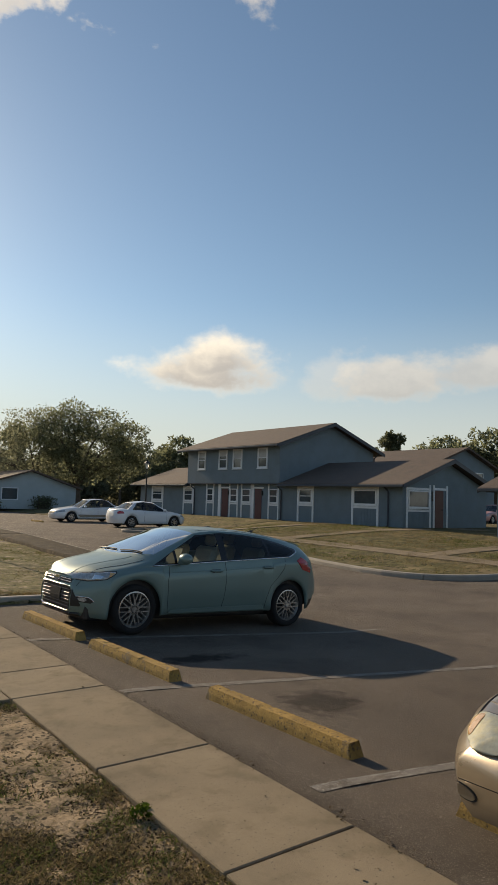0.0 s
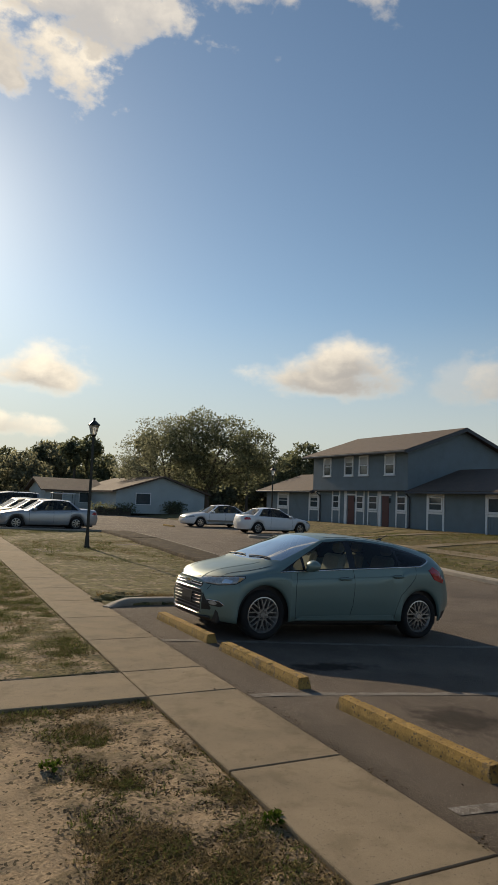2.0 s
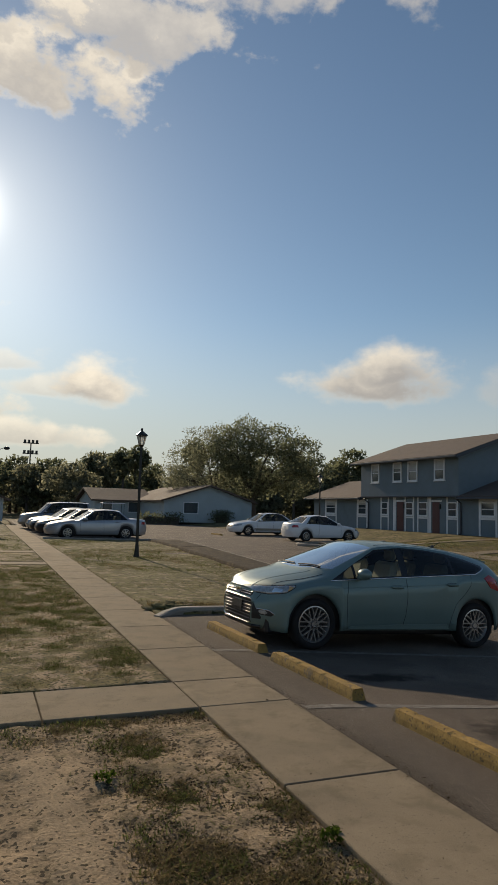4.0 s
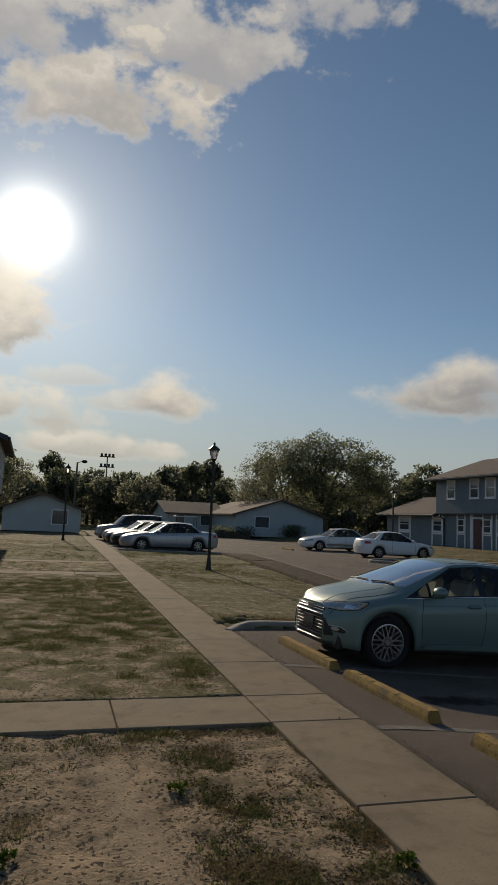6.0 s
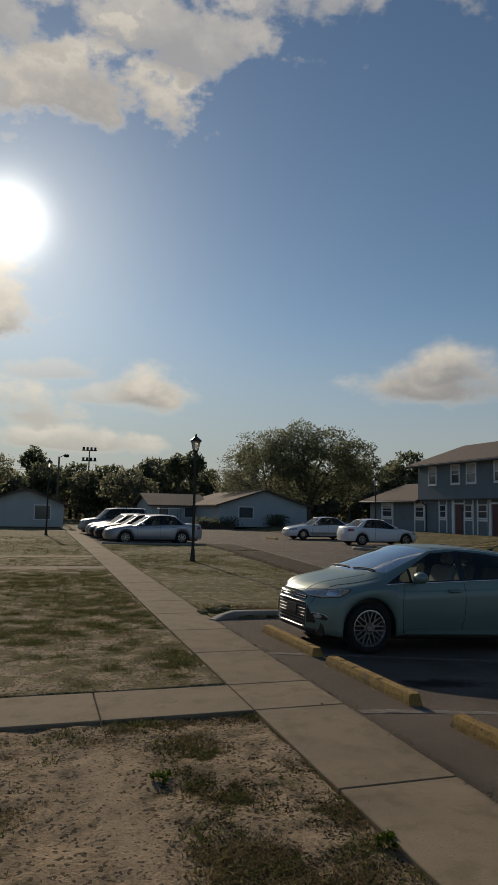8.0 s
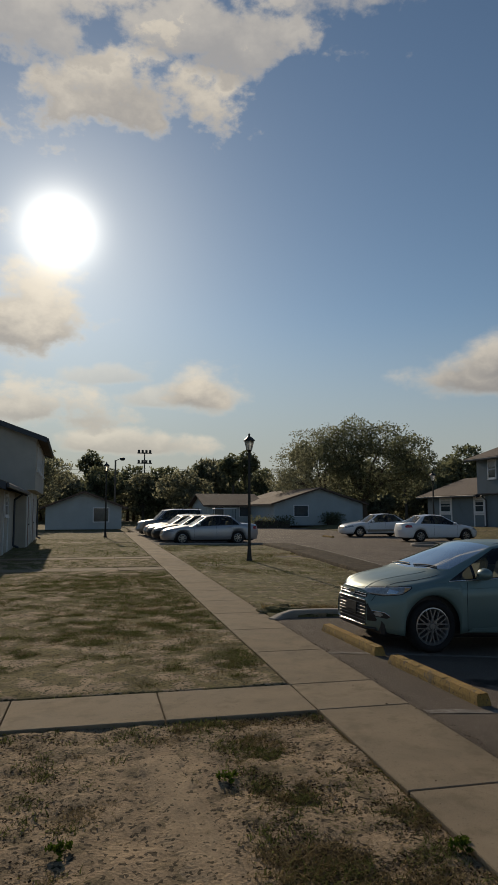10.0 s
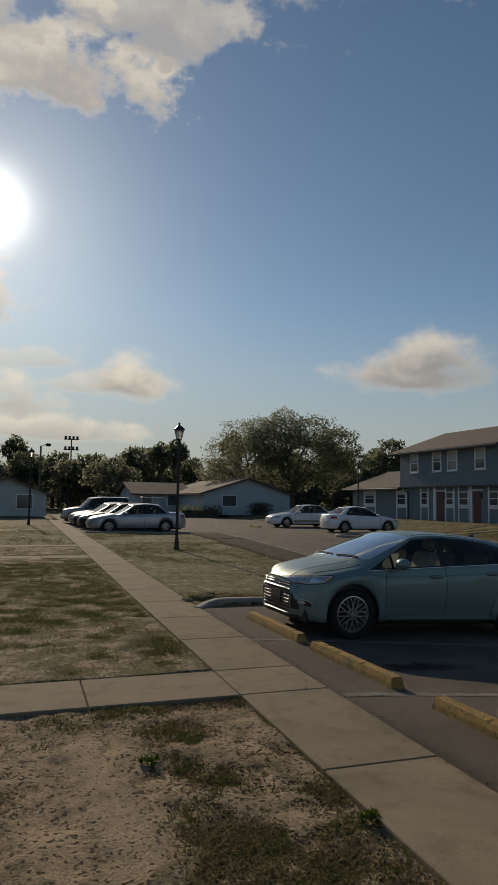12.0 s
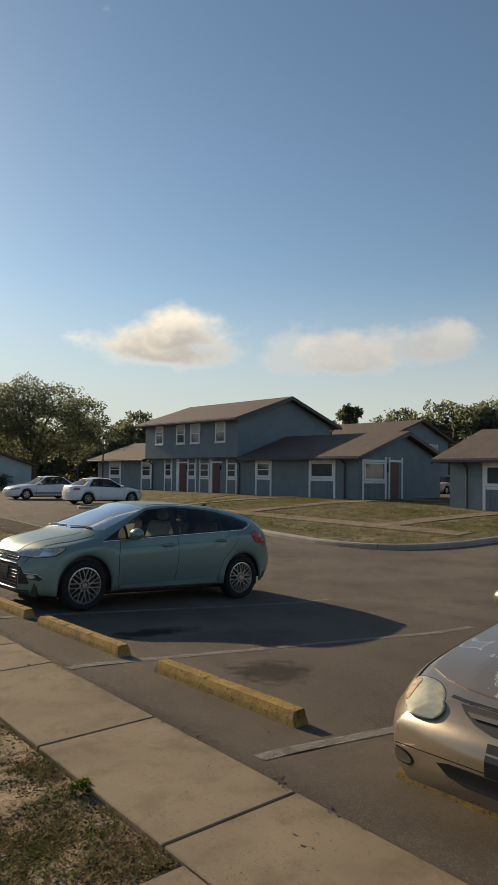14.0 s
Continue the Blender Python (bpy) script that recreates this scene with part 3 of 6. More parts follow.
def rail(parent, face, pos, a0, a1, z, height=0.10, out=-1):
    lo, hi = (pos, a0, z), (pos + 0.03 * out, a1, z + height)
    if face == "y":
        lo, hi = (a0, pos, z), (a1, pos + 0.03 * out, z + height)
    return part("trim_rail", boxm([min(i, j) for i, j in zip(lo, hi)], [max(i, j) for i, j in zip(lo, hi)]), M["trim"], parent)


def door_at(parent, face, pos, a0, a1, z0, z1, out=-1):
    lo, hi = (pos, min(a0, a1), z0), (pos + 0.02 * out, max(a0, a1), z1)
    if face == "y":
        lo, hi = (min(a0, a1), pos, z0), (max(a0, a1), pos + 0.02 * out, z1)
    d = part("door", boxm([min(i, j) for i, j in zip(lo, hi)], [max(i, j) for i, j in zip(lo, hi)]), M["door"], parent, "dark red front door")
    knob = Vector(((lo[0] + hi[0]) / 2, (lo[1] + hi[1]) / 2, z0 + 0.95))
    if face == "x":
        knob += Vector((0.04 * out, 0.3 * abs(a1 - a0), 0))
    else:
        knob += Vector((0.3 * abs(a1 - a0), 0.04 * out, 0))
    bm = bmesh.new()
    bmesh.ops.create_icosphere(bm, subdivisions=1, radius=0.035, matrix=Matrix.Translation(knob))
    part("knob", bm, M["metal"], d)
    return d


def panel_below(parent, face, pos, a0, a1, z0, z1, out=-1):
    """Grooved vertical siding under a window: narrow boards side by side."""
    a0, a1 = min(a0, a1), max(a0, a1)
    n = max(3, round((a1 - a0) / 0.2))
    bm = bmesh.new()
    for i in range(n):
        b0, b1 = a0 + (a1 - a0) * i / n + 0.008, a0 + (a1 - a0) * (i + 1) / n - 0.008
        lo, hi = (pos, b0, z0), (pos + 0.012 * out, b1, z1)
        if face == "y":
            lo, hi = (b0, pos, z0), (b1, pos + 0.012 * out, z1)
        box(bm, [min(i, j) for i, j in zip(lo, hi)], [max(i, j) for i, j in zip(lo, hi)])
    return part("siding_panel", bm, M["blue"], parent)


def downspout(parent, x, y, z0, z1, out=(-1, 0)):
    bm = bmesh.new()
    dx, dy = out
    tube(bm, (x + dx * 0.07, y + dy * 0.07, z0 + 0.12), (x + dx * 0.07, y + dy * 0.07, z1 - 0.28), 0.045, seg=8)
    tube(bm, (x + dx * 0.07, y + dy * 0.07, z1 - 0.30), (x + dx * 0.45, y + dy * 0.45, z1 - 0.03), 0.045, seg=8)
    tube(bm, (x + dx * 0.07, y + dy * 0.07, z0 + 0.14), (x + dx * 0.28, y + dy * 0.28, z0 + 0.05), 0.045, seg=8)
    return part("downspout", bm, M["gutter"], parent)


def blue_house():
    h = empty("house", (0, 0, 0))
    F, U, Z = 27.4, 27.0, 0.45
    # single-storey wings and the two-storey middle
    gable_block(h, F, 35.0, 21.48, 30.5, Z - 0.4, 2.66, 4.05, M["blue"])
    gable_block(h, F, 35.0, 40.5, 47.9, Z - 0.4, 2.66, 4.05, M["blue"])
    part("wall", boxm((F, 30.5, Z - 0.4), (35.4, 40.5, 2.80)), M["blue"], h)
    gable_block(h, U, 35.6, 30.48, 40.52, 2.80, 5.14, 6.72, M["blue"], "upper_wall")
    gable_roof("roof", h, F - 0.55, 35.55, 21.0, 30.47, 2.60, 4.10, M["roof"])
    gable_roof("roof", h, F - 0.55, 35.55, 40.53, 48.6, 2.60, 4.10, M["roof"])
    gable_roof("roof", h, U - 0.6, 36.2, 30.0, 41.0, 5.02, 6.72, M["roof"])
    part("skirt_board", boxm((U - 0.02, 30.5, 2.72), (U + 0.4, 40.5, 2.80)), M["gutter"], h)
    # upper windows
    for a, b, bl in ((39.21, 38.28, 0.35), (36.73, 35.78, 0.3), (35.16, 34.17, 0.45), (32.58, 31.62, 0.5)):
        window_at(h, "x", U, a, b, 3.72, 5.02, bl, 0.10)
    # ground floor under the overhang
    top = 2.72
    for a, b in ((38.61, 37.77), (35.93, 35.07), (34.64, 33.64), (31.90, 30.99)):
        board(h, "x", F, a, Z, top)
        board(h, "x", F, b, Z, top)
        window_at(h, "x", F, min(a, b) + 0.05, max(a, b) - 0.05, 1.55, 2.42, 0.0, 0.06)
        rail(h, "x", F, min(a, b) + 0.06, max(a, b) - 0.06, 1.38)
    for a, b in ((36.82, 36.12), (33.24, 32.59)):
        door_at(h, "x", F, a, b, Z + 0.05, 2.42)
        rail(h, "x", F, min(a, b) - 0.2, max(a, b) + 0.3, 2.44)
        board(h, "x", F, max(a, b) + 0.26, Z, top, 0.28)
        part("wall_lamp", boxm((F - 0.10, min(a, b) - 0.14, 2.0), (F, min(a, b) - 0.04, 2.3), 0.015), M["metal"], h)
    # windows of the wings
    for a, b, bl, z0, pan in ((29.20, 27.94, 0.0, 1.62, False), (24.87, 23.10, 0.0, 1.62, True), (46.06, 44.45, 0.3, 1.5, False), (41.54, 40.28, 0.2, 1.5, False)):
        lo, hi = min(a, b), max(a, b)
        board(h, "x", F, lo, Z, 2.60, 0.13)
        board(h, "x", F, hi, Z, 2.60, 0.13)
        rail(h, "x", F, lo + 0.07, hi - 0.07, 2.46, 0.13)
        window_at(h, "x", F, lo + 0.07, hi - 0.07, z0, 2.45, bl, 0.08, split=not pan)
        rail(h, "x", F, lo + 0.07, hi - 0.07, z0 - 0.18, 0.12)
        if pan:
            panel_below(h, "x", F, lo + 0.07, hi - 0.07, Z, z0 - 0.18)
    for y in (22.37, 30.67, 40.06):
        downspout(h, F, y, Z, 2.66)
    downspout(h, 35.6, 30.48, 4.0, 5.1, (0, -1))
    # gable end
    G = 21.48
    for x in (27.72, 29.65, 29.98, 31.15):
        board(h, "y", G, x, Z, 2.78, 0.12)
    rail(h, "y", G, 27.78, 29.59, 2.48, 0.12)
    rail(h, "y", G, 30.04, 31.09, 2.52, 0.12)
    window_at(h, "y", G, 27.80, 29.57, 1.55, 2.46, 0.0, 0.07, split=False)
    rail(h, "y", G, 27.78, 29.59, 1.36, 0.12)
    panel_below(h, "y", G, 27.79, 29.58, Z, 1.36)
    door_at(h, "y", G, 30.10, 30.82, Z + 0.08, 2.50)
    part("door_step", boxm((29.9, G - 0.9, Z - 0.3), (31.2, G, Z + 0.06), 0.02), M["concrete"], h)
    part("number_plaque", boxm((29.80, G - 0.03, 1.95), (29.90, G, 2.45)), M["metal"], h)
    return tagged(h, "blue two-storey house with brown roof and white trim", "house")


def blue_house_beside():
    h = empty("house")
    F, Z, y1 = 26.6, 0.22, 15.8
    gable_block(h, F, 34.2, 2.0, y1, Z - 0.4, 2.46, 3.95, M["blue"])
    gable_roof("roof", h, F - 0.6, 34.8, 1.5, y1 + 0.55, 2.40, 3.95, M["roof"])
    a, b = 14.17, 14.17 - 2.2
    board(h, "x", F, a, Z, 2.40, 0.13)
    board(h, "x", F, b, Z, 2.40, 0.13)
    rail(h, "x", F, b + 0.07, a - 0.07, 2.26, 0.13)
    window_at(h, "x", F, b + 0.07, a - 0.07, 1.42, 2.25, 0.0, 0.08, split=False)
    rail(h, "x", F, b + 0.07, a - 0.07, 1.24, 0.12)
    panel_below(h, "x", F, b + 0.07, a - 0.07, Z, 1.24)
    downspout(h, F, 14.95, Z, 2.46)
    return tagged(h, "single-storey blue house with brown roof and white window trim", "house")


def far_house(x, y, wide, deep, z0, z1, rise, ridge_x, wall, windows, label):
    """A plain low house; the ridge runs along x where ridge_x, else along y."""
    h = empty("house", (x, y, 0))
    if ridge_x:
        t = lambda u, v, w: (w, u, v)
        u0, u1, w0, w1 = 0, deep, 0, wide
    else:
        t = lambda u, v, w: (u, w, v)
        u0, u1, w0, w1 = 0, wide, 0, deep
    um = (u0 + u1) / 2
    part("wall", prism(bmesh.new(), [(u0, z0), (u1, z0), (u1, z1), (um, z1 + rise), (u0, z1)], w0, w1, t), M[wall], h)
    e, k = 0.5, rise / (um - u0)
    part("roof", prism(bmesh.new(), [(u0 - e, z1 - e * k), (um, z1 + rise), (u1 + e, z1 - e * k), (u1 + e, z1 - e * k + 0.16), (um, z1 + rise + 0.16), (u0 - e, z1 - e * k + 0.16)], w0 - 0.5, w1 + 0.5, t), M["roof"], h)
    for a, b, za, zb in windows:
        w = part("window", boxm((a, -0.03, za), (b, 0.0, zb)), M["pane"], h)
        bm = bmesh.new()
        for p, q, s, r in ((a - 0.08, a, za - 0.08, zb + 0.08), (b, b + 0.08, za - 0.08, zb + 0.08), (a, b, za - 0.08, za), (a, b, zb, zb + 0.08)):
            box(bm, (p, -0.06, s), (q, 0.0, r))
        part("frame", bm, M["trim"], w)
    return tagged(h, label, "house")


def house_by_path():
    """The two-storey house on the other side of the path, seen edge on."""
    h = empty("house")
    F, Z = -1.9, 0.05
    gable_block(h, -10.0, F - 0.5, 21.5, 31.4, Z - 0.4, 2.45, 3.9, M["hazed_siding"])
    part("wall", boxm((-10.0, 31.4, Z - 0.4), (F, 40.7, 2.60)), M["hazed_siding"], h)
    gable_block(h, -10.0, F + 0.35, 31.38, 40.72, 2.60, 4.95, 6.5, M["hazed_siding"], "upper_wall")
    gable_roof("roof", h, -10.6, F + 0.05, 21.0, 31.37, 2.40, 3.95, M["roof"])
    gable_roof("roof", h, -10.6, -1.1, 31.0, 41.2, 4.80, 6.5, M["roof"])
    for y in (32.6, 34.4, 36.0, 38.6):
        window_at(h, "x", F + 0.35, y, y + 0.85, 3.5, 4.75, 0.3, 0.10, out=1)
    for y in (31.9, 33.2, 34.5, 35.8, 37.2, 38.5, 39.8):
        board(h, "x", F, y, Z, 2.55, 0.14, out=1)
    for y in (22.3, 24.0, 26.4, 28.2):
        board(h, "x", F - 0.5, y, Z, 2.40, 0.14, out=1)
    for y in (22.35, 26.5):
        window_at(h, "x", F - 0.5, y + 0.1, y + 1.5, 1.45, 2.3, 0.3, 0.08, out=1)
    for y in (32.1, 36.1):
        door_at(h, "x", F, y, y + 0.9, Z + 0.05, 2.3, out=1)
    downspout(h, F - 0.5, 30.6, Z, 2.45, (1, 0))
    downspout(h, F, 40.4, Z, 2.60, (1, 0))
    return tagged(h, "two-storey house with haze-paled grey-tan siding and white boards beside the path", "house")


blue_house()
blue_house_beside()
house_by_path()
far_house(19.0, 62.0, 9.2, 16.0, 0.2, 2.3, 1.45, False, "pale", [(2.0, 3.4, 1.1, 2.1)], "low pale blue house with a brown gabled roof")
far_house(14.2, 71.0, 6.0, 9.0, 0.2, 2.2, 1.2, True, "pale", [(0.8, 1.8, 1.0, 2.0), (3.6, 4.8, 1.0, 2.0)], "low pale house with a porch roof")
far_house(-2.0, 58.0, 6.2, 12.0, 0.1, 1.95, 1.2, False, "pale", [(3.9, 5.1, 0.75, 1.85)], "small pale blue house with one dark window")
far_house(45.5, 33.0, 9.5, 15.0, 0.4, 5.0, 1.6, False, "blue", [(6.2, 7.6, 3.4, 4.6)], "blue two-storey house standing behind the others")
far_house(-30.0, 62.0, 14.0, 9.0, 0.1, 2.4, 1.4, True, "pale", [(2, 3.2, 1, 2), (8, 9.2, 1, 2)], "low pale house among trees")


# ---- lamp posts and masts ----
def lamp_post(x, y, height):
    z = ground_z(x, y) - 0.02
    p = empty("street_lamp", (x, y, z))
    bm = bmesh.new()
    tube(bm, (0, 0, 0), (0, 0, height - 0.55), 0.055, 0.04, 12)
    part("pole", bm, M["metal"], p)
    bm = bmesh.new()
    tube(bm, (0, 0, 0), (0, 0, 0.10), 0.11, 0.10, 14)
    tube(bm, (0, 0, 0.10), (0, 0, 0.45), 0.085, 0.06, 14)
    part("base", bm, M["metal"], p)
    h0 = height - 0.56
    bm = bmesh.new()
    tube(bm, (0, 0, h0 - 0.08), (0, 0, h0), 0.045, 0.10, 12)
    part("collar", bm, M["metal"], p)
    bm = bmesh.new()
    tube(bm, (0, 0, h0 + 0.01), (0, 0, h0 + 0.31), 0.085, 0.155, 6)
    part("lantern_glass", bm, M["lampglass"], p, "frosted glass lantern")
    bm = bmesh.new()
    for i in range(6):
        a = math.tau * i / 6
        tube(bm, (0.09 * math.cos(a), 0.09 * math.sin(a), h0), (0.165 * math.cos(a), 0.165 * math.sin(a), h0 + 0.32), 0.010, seg=5)
    part("lantern_frame", bm, M["metal"], p)
    bm = bmesh.new()
    tube(bm, (0, 0, h0 + 0.31), (0, 0, h0 + 0.35), 0.21, 0.20, 6)
    tube(bm, (0, 0, h0 + 0.35), (0, 0, h0 + 0.47), 0.20, 0.055, 6)
    tube(bm, (0, 0, h0 + 0.47), (0, 0, h0 + 0.52), 0.035, 0.035, 8)
    bmesh.ops.create_icosphere(bm, subdivisions=2, radius=0.04, matrix=Matrix.Translation((0, 0, h0 + 0.54)))
    part("cap", bm, M["metal"], p)
    return tagged(p, "dark metal lamp post with a glass lantern", "street lamp", "lamp posts")


lamp_post(5.88, 22.12, 4.34)
lamp_post(2.08, 41.91, 4.6)
lamp_post(20.97, 36.0, 4.0)


def mast():
    p = empty("floodlight_mast", (12.5, 119.4, 0))
    bm = bmesh.new()
    tube(bm, (0, 0, -0.5), (0, 0, 11.9), 0.16, 0.10, 8)
    part("pole", bm, M["timber"], p)
    for z in (11.8, 10.0):
        bm = box(bmesh.new(), (-1.3, -0.08, z - 0.08), (1.3, 0.08, z + 0.08))
        bar = part("crossbar", bm, M["timber"], p)
        for i in range(4):
            part("floodlight", boxm((-1.2 + i * 0.66, -0.25, z - 0.1), (-0.82 + i * 0.66, 0.1, z + 0.55), 0.03), M["metal"], bar)
    return tagged(p, "tall floodlight mast standing behind the trees", "mast")


def utility_pole(x, y, h, arm=False):
    p = empty("utility_pole", (x, y, 0))
    part("pole", tube(bmesh.new(), (0, 0, -0.4), (0, 0, h), 0.15, 0.11, 8), M["timber"], p)
    if arm:
        bm = bmesh.new()
        tube(bm, (0, 0, h - 0.1), (0.7, -0.1, h + 0.25), 0.04, 0.04, 6)
        part("arm", bm, M["metal"], p)
        bm = bmesh.new()
        bmesh.ops.create_uvsphere(bm, u_segments=10, v_segments=6, radius=0.32, matrix=Matrix.Translation((0.9, -0.1, h + 0.15)) @ Matrix.Diagonal((1.2, 0.8, 0.7, 1)))
        part("lamp_head", bm, M["metal"], p)
    return tagged(p, "wooden utility pole standing among distant trees", "utility pole")


mast()
utility_pole(5.6, 89.9, 8.3, True)
utility_pole(21.2, 118.2, 8.9)

def wire(a, b, sag):
    """A slack cable between two points."""
    bm = bmesh.new()
    a, b = Vector(a), Vector(b)
    pts = [a.lerp(b, i / 12) - Vector((0, 0, sag * 4 * (i / 12) * (1 - i / 12))) for i in range(13)]
    for p, q in zip(pts, pts[1:]):
        tube(bm, p, q, 0.022, seg=5, caps=False)
    tagged(part("power_line", bm, M["metal"]), "slack dark power cable above the distant trees", "cable", "power lines")


for z in (8.9, 8.2):
    wire((-4.0, 121.0, z), (22.0, 116.0, z), 0.25)
    wire((22.0, 116.0, z), (52.0, 108.0, z), 0.25)

# ---- cars ----
from mathutils.bvhtree import BVHTree


def paint(name, colour, metal=0.45, rough=0.32, coat=0.6, **more):
    return mat(name, colour, rough, more.pop("vary", 0.05), 1.5, more.pop("fine", 300), 0.0, metal=metal, Coat_Weight=coat, Coat_Roughness=0.06, **more)


def glass(name, tint, ior=1.55, least=0.0):
    m = bpy.data.materials.new(name)
    m.use_nodes = True
    nt = m.node_tree
    nt.nodes.remove(nt.nodes["Principled BSDF"])
    tr, gl, fr, mx = (nt.nodes.new(k) for k in ("ShaderNodeBsdfTransparent", "ShaderNodeBsdfGlossy", "ShaderNodeFresnel", "ShaderNodeMixShader"))
    tr.inputs[0].default_value = (*tint, 1)
    gl.inputs["Roughness"].default_value = 0.03
    fr.inputs["IOR"].default_value = ior
    ad = nt.nodes.new("ShaderNodeMath")
    ad.operation, ad.use_clamp = "ADD", True
    ad.inputs[1].default_value = least
    nt.links.new(fr.outputs[0], ad.inputs[0])
    nt.links.new(ad.outputs[0], mx.inputs[0])
    nt.links.new(tr.outputs[0], mx.inputs[1])
    nt.links.new(gl.outputs[0], mx.inputs[2])
    nt.links.new(mx.outputs[0], nt.nodes["Material Output"].inputs[0])
    return m


def peeled(name, paint_colour, lip, bare):
    """Metallic paint whose clear coat has flaked off in islands: a pale lip round each dull patch."""
    m = paint(name, paint_colour, 0.5, 0.34)
    nt = m.node_tree
    b = nt.nodes["Principled BSDF"]
    src = b.inputs["Base Color"].links[0].from_socket
    pos = nt.nodes.new("ShaderNodeNewGeometry").outputs["Position"]
    nz = nt.nodes.new("ShaderNodeTexNoise")
    nz.inputs["Scale"].default_value, nz.inputs["Detail"].default_value, nz.inputs["Roughness"].default_value = 2.6, 7.0, 0.6
    nt.links.new(pos, nz.inputs["Vector"])
    for lo, hi, tone in ((0.535, 0.540, lip), (0.552, 0.558, bare)):
        rg, mx = nt.nodes.new("ShaderNodeMapRange"), nt.nodes.new("ShaderNodeMix")
        rg.inputs["From Min"].default_value, rg.inputs["From Max"].default_value = lo, hi
        mx.data_type = "RGBA"
        nt.links.new(nz.outputs["Fac"], rg.inputs["Value"])
        nt.links.new(rg.outputs["Result"], mx.inputs[0])
        nt.links.new(src, mx.inputs[6])
        mx.inputs[7].default_value = (*tone, 1)
        src = mx.outputs[2]
    nt.links.new(src, b.inputs["Base Color"])
    return m


M.update({
    "peeled": peeled("peeling_champagne_paint", (0.255, 0.207, 0.150), (0.62, 0.57, 0.48), (0.27, 0.24, 0.20)),
    "tyre": mat("tyre_rubber", (0.010, 0.010, 0.011), 0.9, 0.15, 8, 90, 0.2),
    "rim": mat("alloy", (0.42, 0.42, 0.42), 0.3, 0.08, 6, 90, 0.0, metal=0.85),
    "black": mat("black_plastic", (0.012, 0.012, 0.013), 0.55, 0.15, 6, 90, 0.05),
    "chrome": mat("chrome", (0.75, 0.75, 0.76), 0.12, 0.03, 6, 90, 0.0, metal=1.0),
    "lens": mat("clear_lamp_lens", (0.36, 0.38, 0.39), 0.10, 0.35, 14, 40, 0.0, metal=0.35, Coat_Weight=1.0),
    "oldlens": mat("hazed_lamp_lens", (0.40, 0.36, 0.22), 0.42, 0.2, 9, 40, 0.0, Coat_Weight=0.25, second=(0.29, 0.30, 0.25), mask=(0.4, 0.6), mask_scale=6),
    "amber": mat("faded_amber_lens", (0.50, 0.31, 0.14), 0.25, 0.15, 9, 40, 0.0, Coat_Weight=0.7),
    "red": mat("red_lamp_lens", (0.36, 0.012, 0.015), 0.12, 0.15, 10, 40, 0.0, Coat_Weight=1.0),
    "seat": mat("beige_seat_cloth", (0.50, 0.47, 0.38), 0.8, 0.12, 8, 90, 0.1),
    "trimdark": mat("dark_cabin_plastic", (0.03, 0.03, 0.032), 0.7, 0.1, 8, 90, 0.05),
    "clear": glass("clear_glass", (0.80, 0.85, 0.83)),
    "screen": glass("windscreen_glass", (0.62, 0.74, 0.72), 1.6, 0.60),
    "tinted": glass("tinted_glass", (0.38, 0.41, 0.39)),
    "barsteel": mat("dark_grille_bar", (0.10, 0.10, 0.105), 0.35, 0.1, 6, 90, 0.0, metal=0.6),
    "gloss": mat("gloss_black_trim", (0.012, 0.012, 0.013), 0.12, 0.1, 6, 90, 0.0),
    "teal": paint("pale_teal_metallic", (0.150, 0.222, 0.215), 0.30, 0.42, 0.2),
    "champagne": paint("champagne_metallic", (0.255, 0.207, 0.150), 0.5, 0.32, second=(0.42, 0.36, 0.28), mask=(0.66, 0.675), mask_scale=7),
    "silverblue": paint("silver_paint", (0.42, 0.43, 0.45), 0.5, 0.36, 0.3),
    "whitecar": paint("white_paint", (0.70, 0.72, 0.74), 0.0, 0.35),
    "blackcar": paint("black_paint", (0.02, 0.021, 0.024), 0.1, 0.35, 0.2),
    "greycar": paint("grey_paint", (0.20, 0.21, 0.23), 0.5, 0.3),
    "goldtrim": mat("tan_lower_paint", (0.28, 0.24, 0.19), 0.45, 0.08, 3, 60, 0.0),
    "pinkcar": paint("faded_red_paint", (0.5, 0.25, 0.22), 0.0, 0.4),
})


def along(table, x):
    if x <= table[0][0]:
        return table[0][1]
    for (a, p), (b, q) in zip(table, table[1:]):
        if x <= b:
            t = (x - a) / (b - a)
            return p + (q - p) * t
    return table[-1][1]


def eased(table, x, r=0.10):
    return sum(along(table, x + d * r) for d in (-1, -0.5, 0, 0.5, 1)) / 5


